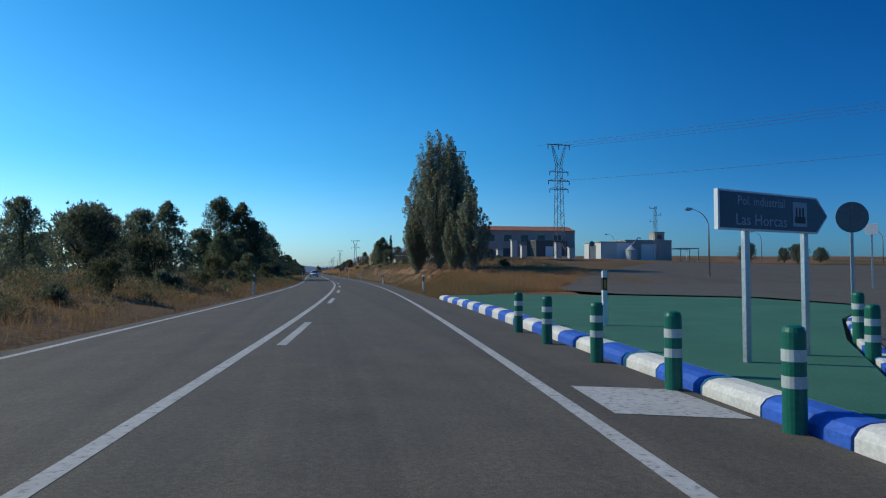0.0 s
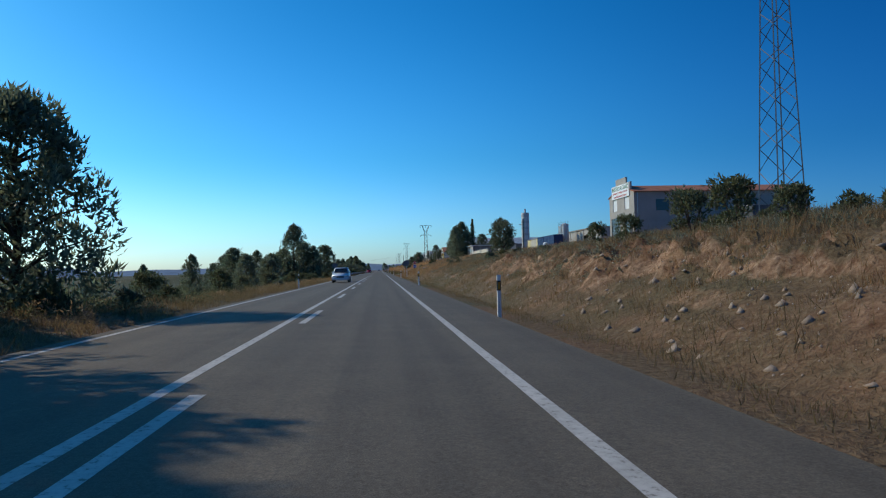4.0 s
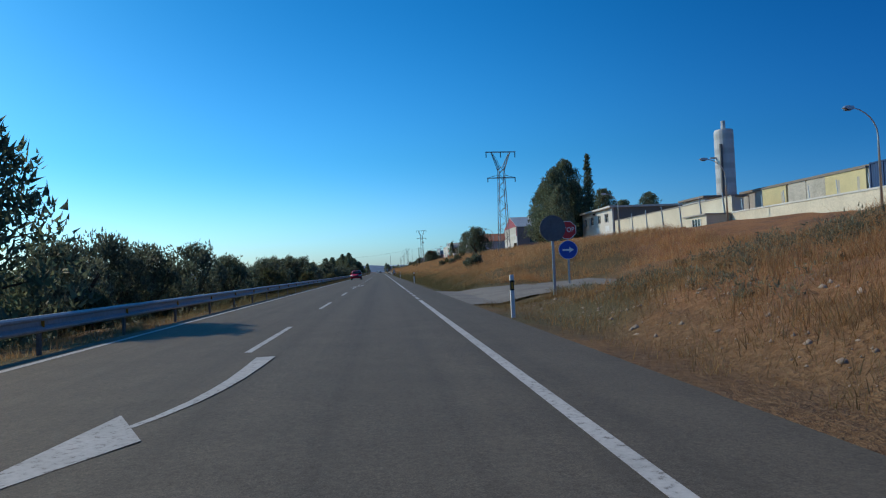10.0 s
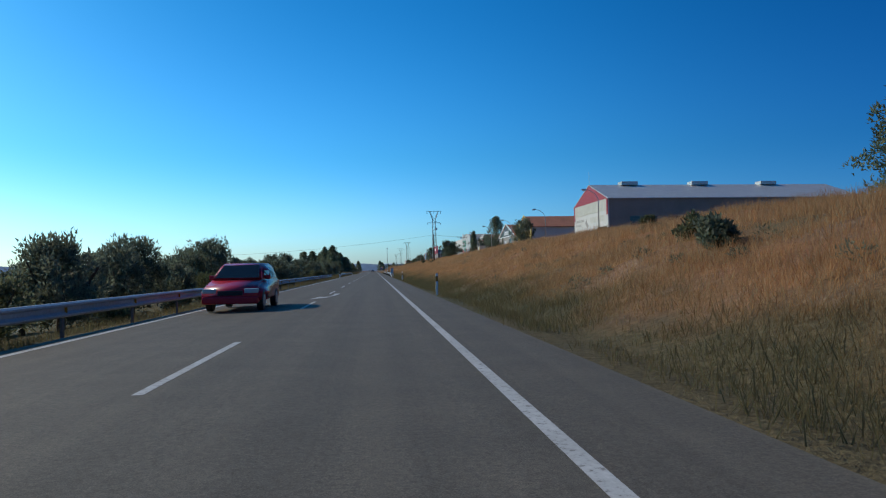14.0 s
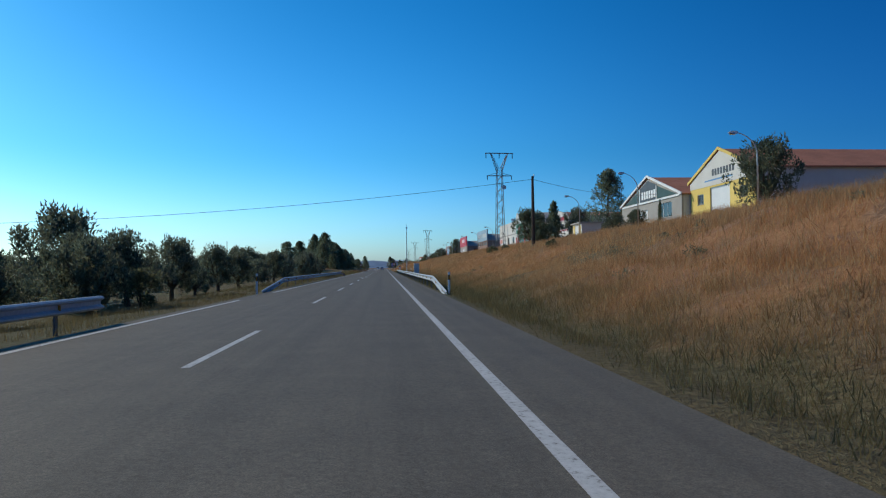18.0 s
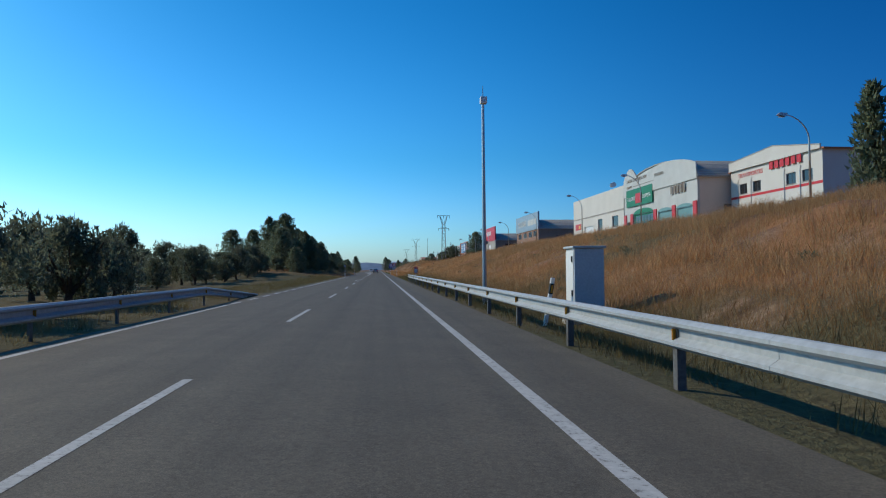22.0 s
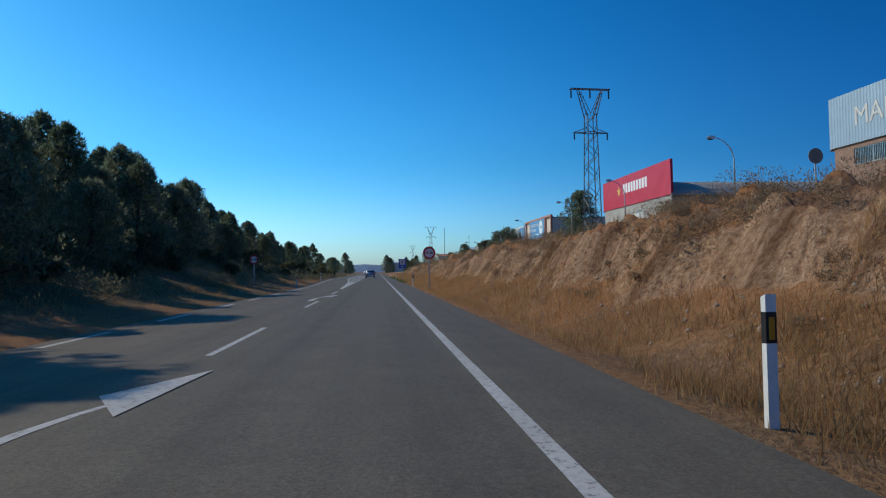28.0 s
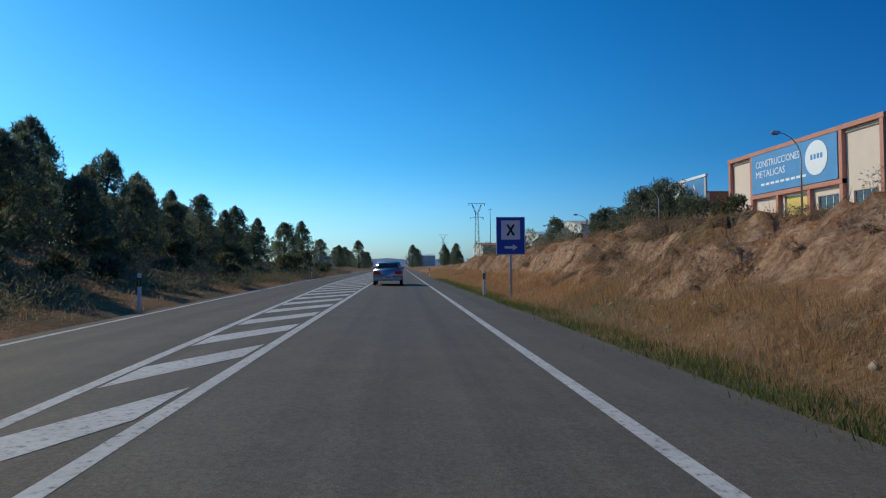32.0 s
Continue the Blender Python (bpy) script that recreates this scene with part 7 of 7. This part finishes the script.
# pines on the right-hand plateau
spots += [(32.5, 340.5, 3, 1.15), (34.6, 344, 0, 1.2), (30, 338, 3, 1.05), (30.2, 346, 3, 1.0), (31, 347, 1, 1.0), (40.6, 346, 0, 1.0), (29.5, 333.5, 1, 0.8), (33, 352, 2, 1), (42, 330, 0, 0.8), (46, 350, 2, 0.9),
          (36.5, 500, 3, 1.05), (35.4, 699.5, 0, 1.05), (26, 771, 2, 0.7), (7.5, 960, 3, 0.95), (10, 975, 0, 0.9), (13, 800, 2, 0.4)]
for k in range(16):
    spots.append((r.uniform(12, 30), 815 + 14 * k, k, r.uniform(0.4, 0.6)))
    spots.append((-r.uniform(9, 26), 790 + 14 * k, k, r.uniform(0.6, 0.9)))
spread(PINES, spots, 5, 0.93, 1.07, wide=1.22)

OLIVES = [olive(21, 4.6, 5.2, "grey-green olive tree with a gnarled trunk"), olive(22, 4.0, 4.4, "low olive tree with a loose crown"), olive(23, 5.0, 4.6, "tall olive tree with an open crown")]
spots = []
for k in range(46):
    spots.append((-r.uniform(8.6, 11.5), 262 + 3.9 * k, k, r.uniform(0.55, 0.78) + 0.16 * (k < 28)))
    spots.append((-r.uniform(13, 22), 258 + 4.1 * k, k + 1, r.uniform(0.7, 0.98)))
for k in range(26):
    near = (8.5, 12) if 442 + 6.3 * k < 515 else (16, 19)
    spots.append((-r.uniform(*near), 442 + 6.3 * k, k, r.uniform(0.55, 0.85)))
    spots.append((-r.uniform(17, 26), 440 + 6.3 * k, k + 1, r.uniform(0.75, 1.0)))
    spots.append((-r.uniform(28, 45), 440 + 6.3 * k, k + 2, r.uniform(0.8, 1.1)))
for k in range(20):
    spots.append((-r.uniform(26, 60), 265 + 9 * k, k, r.uniform(0.9, 1.3)))
spots += [(34.0, 455, 2, 1.3), (21.3, 486.4, 2, 1.0), (23.4, 490, 0, 0.95), (20.6, 479, 1, 0.65), (33.5, 481, 1, 0.75), (32.4, 485.6, 0, 0.62), (37.2, 517, 2, 1.25), (15.7, 329.4, 0, 0.8), (33.2, 746, 2, 1.25), (32.4, 750.5, 0, 1.4), (31.0, 754.5, 2, 1.15), (29.6, 758, 1, 1.1)]
spots += [(15.6, 173.6, 2, 0.72)]
for k in range(10):
    spots.append((-r.uniform(11, 34), 36 + 6 * k, k, r.uniform(0.6, 1.0)))
for k in range(9):
    spots.append((66 + 8 * k, r.uniform(100, 125), k, r.uniform(0.5, 0.8)))
spread(OLIVES, spots, 6)

spread([poplar(31, 15.6, 8.0, "broad grey-green poplar with many upright plumes", 0.0, 66, 170)], [(10.3, 84.6, 0, 1.0)], 7, 0.99, 1.01)
spread([poplar(34, 13.5, 5.0, "tall grey-green poplar leafy to the ground", 0.0, 62, 110)], [(15.6, 97.5, 0, 1.0), (8.2, 85.2, 0, 0.66), (12.4, 84.2, 0, 0.66)], 17, 0.99, 1.01)
spread([poplar(32, 9.2, 3.8, "slender poplar with shimmering leaves", 0.02, 64, 54)], [(12.1, 77.6, 0, 1.0), (10.5, 78.8, 0, 0.7)], 8, 0.99, 1.01)
spread([poplar(35, 4.6, 1.5, "slim poplar sapling on the bank top", 0.02, 50, 16)], [(22.0, 206.8, 0, 0.68), (22.2, 204.0, 0, 0.58), (22.0, 201.4, 0, 0.74), (21.2, 199.6, 0, 0.4)], 18, 0.99, 1.01)
spread([poplar(33, 9.9, 4.8, "young poplar with a bare pale trunk", 0.2, 60, 64, 0.25)], [(15.2, 108.4, 0, 1.1), (18.2, 103, 0, 0.55)], 9, 0.99, 1.01)
spread([cypress(41, 13.2, 2.6, "narrow dark green cypress tree")], [(36.6, 340.7, 0, 1.02), (34.0, 338.2, 0, 0.7), (33.1, 336.9, 0, 0.64), (33.3, 473.9, 0, 0.26)], 10, 0.99, 1.01)
spread([cypress(42, 7.0, 3.4, "small dark conical conifer tree")], [(33.4, 518.8, 0, 1.08)], 11, 0.99, 1.01)

HEDGE_YS = np.linspace(702.2, 713.0, 10)
spread([cypress(43, 3.3, 1.3, "small dark cypress in a row along the hall")], [(34.1 + 0.15 * math.sin(3 * q), float(q), 0, 0.85 + 0.25 * math.sin(q * 1.9)) for q in HEDGE_YS], 19, 0.9, 1.1)

BROWN_SCRUB = leaves("brown_scrub_leaves", (0.17, 0.115, 0.07), (0.34, 0.24, 0.15), 0.7)
SHRUBS = [bush(51, 1.4, 2.0, "dusty green shrub on the bank"), bush(52, 1.0, 1.5, "low grey-green shrub on dry ground", OLIVE), bush(53, 2.6, 2.4, "tall leafy dark green shrub", None, 120), bush(54, 3.2, 3.6, "broad light green leafy shrub", POPLAR, 150), bush(55, 0.95, 1.5, "round dry brown-grey shrub on the rocky cut", BROWN_SCRUB, 460, 0.045)]
spots = [(r.uniform(11, 19), y, k if y < 135 else k % 2, r.uniform(0.4, 0.8)) for k, y in enumerate(np.linspace(84, 250, 36))]
spots += [(r.uniform(14, 21), y, k, r.uniform(0.5, 0.85)) for k, y in enumerate(np.linspace(96, 140, 30))]
spots += [(10.4, 296.5, 1, 1.15), (12.0, 326, 1, 0.8), (13.2, 330, 1, 0.9), (11.5, 336, 1, 0.8), (12.4, 339, 0, 0.8), (16.5, 352, 2, 0.4), (13.5, 446, 0, 0.6), (15.0, 470, 1, 0.7), (14.0, 473, 0, 0.6)]
spots += [(r.uniform(22, 29), y, 2, r.uniform(0.8, 1.4)) for y in np.linspace(720, 775, 14)]
spots += [(-r.uniform(6.4, 8.5) + float(bend(y)), y, k, r.uniform(0.5, 0.8)) for k, y in enumerate(np.linspace(25, 240, 60))]
spots += [(-r.uniform(5.6, 9), y, k, r.uniform(0.4, 0.8)) for k, y in enumerate(np.linspace(245, 430, 24))]
spots += [(-r.uniform(8.5, 12.5), y, k, r.uniform(0.6, 1.1)) for k, y in enumerate(np.linspace(600, 780, 58))]
spots = [(x, y, k % 3, q) for x, y, k, q in spots] + [(13.4, 738, 3, 1.0), (15.0, 741, 3, 1.1), (17.2, 744, 3, 0.95), (11.6, 746, 3, 0.8), (19.4, 739, 3, 0.9)] + [(r.uniform(10.5, 16), float(y), 4, r.uniform(0.55, 1.0)) for y in np.linspace(603, 745, 64)]
spread(SHRUBS, spots, 12, sink=0.05)


def scrub(label, n, xr, yr, tall, seed, mat, wide=0.45, count=110, size=0.075):
    """Knee-high tangled scrub over a stretch of ground, as one mesh of many leaf sprays."""
    rng = np.random.default_rng(seed)
    x, y = rng.uniform(*xr, n), rng.uniform(*yr, n)
    x = x + bend(y)
    ok = lumps(x, y, 4.5, seed) + 0.9 * rng.random(n) > 0.42
    x, y = x[ok], y[ok]
    h = tall * (0.4 + 0.8 * rng.random(len(x)))
    v, f = leaf_cloud(np.stack([x, y, rough_land(x, y) + 0.35 * h], -1), h * (wide / 0.45), count, size, rng, 0.5, 0.7, 0.2)
    tagged(raw("low_scrub", v, f, mat), label, "scrub", "", "stuff")


DRY_SCRUB = leaves("dry_scrub_leaves", (0.20, 0.13, 0.07), (0.38, 0.26, 0.145), 0.7)
GREY_SCRUB = leaves("grey_scrub_leaves", (0.13, 0.125, 0.08), (0.27, 0.25, 0.165), 0.7)
scrub("low dry grey-brown scrub on the bank", 900, (9.0, 22), (82, 262), 0.2, 1, DRY_SCRUB)
scrub("grey-green tussocks on the bank", 4200, (8.2, 16), (120, 262), 0.26, 15, GREY_SCRUB, 0.5, 60, 0.07)
scrub("low green-grey scrub on the bank", 3200, (11.5, 23), (84, 256), 0.42, 2, GREY_SCRUB)
scrub("dark tangled scrub on the left bank", 1300, (-13, -5.2), (20, 150), 0.55, 3, SHRUB)
scrub("dry tangled scrub on the left verge", 700, (-12, -4.6), (20, 250), 0.4, 4, DRY_SCRUB)
scrub("low brown weeds at the foot of the cut", 500, (7.2, 9.5), (598, 780), 0.2, 12, BROWN_SCRUB, 0.45, 260, 0.035)
scrub("grey-green bushes clinging to the rocky cut", 1100, (8.4, 13), (600, 740), 0.5, 13, BROWN_SCRUB, 0.45, 420, 0.042)
scrub("brown dry scrub along the top of the rocky cut", 2200, (12.2, 20), (602, 780), 0.42, 5, BROWN_SCRUB, 0.45, 190, 0.055)
scrub("dark scrub below the pines", 3600, (-16, -6.6), (598, 790), 0.6, 6, GREY_SCRUB, 0.6)
scrub("sparse dry scrub on the golden bank", 500, (8, 22), (284, 600), 0.32, 7, GREY_SCRUB)

# ---- dry grass ----
def make_straw(name, stops):
    m, n, l, b = material(name, 0.8, 0.0, 0.2)
    geo = n.new("ShaderNodeNewGeometry")
    c = ramp(n, l, geo.outputs["Random Per Island"], stops)
    big = noise_of(n, l, coords(n, l), 0.12, 4)
    c = mix(n, l, ramp(n, l, big, [(0.46, (0, 0, 0)), (0.66, (0.4, 0.4, 0.4))]), c, (0.21, 0.17, 0.09))
    c = mix(n, l, first_bank(n, l), c, mix(n, l, ramp(n, l, geo.outputs["Random Per Island"], [(0.3, (0, 0, 0)), (0.75, (1, 1, 1))]), (0.125, 0.105, 0.056), (0.30, 0.19, 0.10)))
    c = mix(n, l, verge_factor(n, l), c, (0.088, 0.095, 0.046))
    l.new(c, b.inputs["Base Color"])
    t, mx = n.new("ShaderNodeBsdfTranslucent"), n.new("ShaderNodeMixShader")
    mx.inputs[0].default_value = 0.6
    l.new(c, t.inputs["Color"])
    l.new(b.outputs[0], mx.inputs[1]), l.new(t.outputs[0], mx.inputs[2])
    l.new(mx.outputs[0], n["Material Output"].inputs["Surface"])
    return m


STRAW = make_straw("straw", [(0.0, (0.36, 0.175, 0.076)), (0.4, (0.50, 0.268, 0.122)), (0.8, (0.61, 0.37, 0.182)), (1.0, (0.44, 0.33, 0.178))])


def grass(name, label, n, xr, yr, tall, seed, keep=None, thick=1.0, mat=STRAW):
    """Upright, bending blades in tufts over a stretch of ground, as one mesh."""
    rng = np.random.default_rng(seed)
    x, y = rng.uniform(*xr, n), rng.uniform(*yr, n)
    x = x + bend(y)
    ok = (lumps(x, y, 3.2, 1) + 0.9 * rng.random(n)) > -0.1
    if keep:
        ok &= keep(x - bend(y), y)
    x, y = x[ok], y[ok]
    m = 15
    X = np.repeat(x, m) + rng.normal(0, 0.2, len(x) * m)
    Y = np.repeat(y, m) + rng.normal(0, 0.2, len(x) * m)
    Z = rough_land(X, Y) - 0.03
    h = np.repeat(tall * (0.4 + 0.7 * rng.random(len(x)) + 0.3 * lumps(x, y, 2.2, 6)), m) * (0.55 + 0.65 * rng.random(len(X)))
    a = rng.random(len(X)) * 6.283
    w = (0.0035 + 0.006 * rng.random(len(X))) * thick
    lean = 0.34 * h
    v = np.stack([np.stack([X - np.cos(a) * w, Y - np.sin(a) * w, Z], -1), np.stack([X + np.cos(a) * w, Y + np.sin(a) * w, Z], -1),
                  np.stack([X + lean * rng.normal(size=len(X)), Y + lean * rng.normal(size=len(X)), Z + h], -1)], 1)
    ob = raw(name, v.reshape(-1, 3), np.arange(len(X) * 3).reshape(-1, 3), mat)
    tagged(ob, label, "grass", "", "stuff")


def clear(off, y):
    return ~((np.abs(y - 266.5 + 0.35 * np.maximum(0, off - 8)) < 7.5) & (off < 24))


grass("dry_grass", "tall orange-brown grass beside the island", 9000, (5.0, 16), (50.5, 73), 0.5, 12, lambda off, y: off + bend(y) < np.interp(y, SIDE_Y, SIDE_X) - 0.6)
grass("dry_grass", "straw-coloured dry grass on the bank", 7000, (5.6, 10.5), (56, 260), 0.26, 1, clear)
grass("dry_grass", "straw-coloured dry grass on the upper bank", 10000, (10, 24), (62, 260), 0.5, 2, clear, 1.2)
grass("dry_grass", "golden tufts of grass between the stones", 9000, (7.5, 20), (188, 259), 0.4, 15, clear, 1.1)
grass("dry_grass", "golden dry grass on the bank", 17000, (5.5, 11), (258, 440), 0.34, 3, clear)
grass("dry_grass", "golden dry grass on the upper bank", 19000, (10, 23), (258, 440), 0.55, 4, clear, 1.3)
grass("dry_grass", "golden dry grass behind the barrier", 16000, (5.5, 11), (440, 606), 0.36, 5)
grass("dry_grass", "golden dry grass on the upper bank", 19000, (10, 24), (440, 606), 0.55, 6, None, 1.3)
grass("dry_grass", "yellow dry grass below the rocky bank", 12000, (5.6, 8.3), (600, 780), 0.28, 7)
grass("dry_grass", "dry grass above the rocky bank", 14000, (10.2, 24), (606, 780), 0.4, 8)
grass("dry_grass", "dry grass on the left verge", 9000, (-9, -4.1), (20, 240), 0.35, 9)
grass("dry_grass", "dry grass on the left verge", 9000, (-9, -4.4), (240, 600), 0.32, 10)
grass("dry_grass", "dry grass under the pines", 3000, (-12, -5.2), (600, 780), 0.3, 11, lambda off, y: off < left_line(y) - 0.9)

GREEN_GRASS = leaves("green_grass_blades", (0.08, 0.10, 0.03), (0.19, 0.22, 0.07), 0.7)
grass("green_grass", "low green grass along the edge of the carriageway", 3200, (4.95, 6.1), (668, 730), 0.2, 14, None, 1.3, GREEN_GRASS)

# a ledge of rock that juts out of the bank
ledge = thing("boulder", "jutting pale rock ledge with a dark hollow under it", "rock", 9.15, 205.0, float(land(9.15, 205.0)) - 0.05, 20)
for name, size, at in (("rock_slab", (0.5, 0.75, 0.2), (0.0, 0.0, 0.3)), ("rock_block", (0.35, 0.45, 0.3), (0.3, -0.6, 0.0)), ("rock_block", (0.4, 0.4, 0.28), (0.25, 0.7, 0.0))):
    bm = bmesh.new()
    bmesh.ops.create_icosphere(bm, subdivisions=3, radius=1.0)
    for v in bm.verts:
        q = 0.8 + 0.22 * float(lumps(v.co.x * 2 + at[1], v.co.y * 2 + v.co.z, 1.0, 3)) + 0.1 * float(lumps(v.co.x * 5, v.co.y * 5 + v.co.z * 4, 1.0, 8))
        v.co = Vector((v.co.x * size[0], v.co.y * size[1], v.co.z * size[2])) * q + Vector(at)
    part(name, bm, plain("ledge_rock", (0.22, 0.19, 0.16), 0.95, 0, 6, 0.3, 1.2, 0.4), ledge)

# loose stones on the cuts
rng = np.random.default_rng(5)
n = 15000
y = np.concatenate([rng.uniform(66, 258, 2 * n // 3), rng.uniform(600, 740, n // 3)])
x = np.where(rng.random(n) < 0.6, rng.uniform(6.4, 9.5, n), rng.uniform(8, 15, n)) + bend(y)
s = (0.016 + 0.085 * rng.random(n) ** 7) * np.where((y < 260) & (lumps(x, y, 3.0, 4) > 0), 1.25, 1.0)
base = np.array([(1, 0, 0), (-1, 0, 0), (0, 1, 0), (0, -1, 0), (0, 0, 0.8), (0, 0, -0.6)], float)
tri = np.array([(0, 2, 4), (2, 1, 4), (1, 3, 4), (3, 0, 4), (2, 0, 5), (1, 2, 5), (3, 1, 5), (0, 3, 5)])
v = base[None] * s[:, None, None] * (0.35 + 1.1 * rng.random((n, 6, 1))) + np.stack([x, y, rough_land(x, y) - s * 0.05], -1)[:, None]
f = (tri[None] + 6 * np.arange(n)[:, None, None]).reshape(-1, 3)
STONE = plain("pale_stone", (0.36, 0.285, 0.22), 0.95, 0, 9, 0.25, 1, 0.3)
tagged(raw("stones", v.reshape(-1, 3), f, STONE), "loose pale stones on the rocky bank", "stones", "", "stuff")
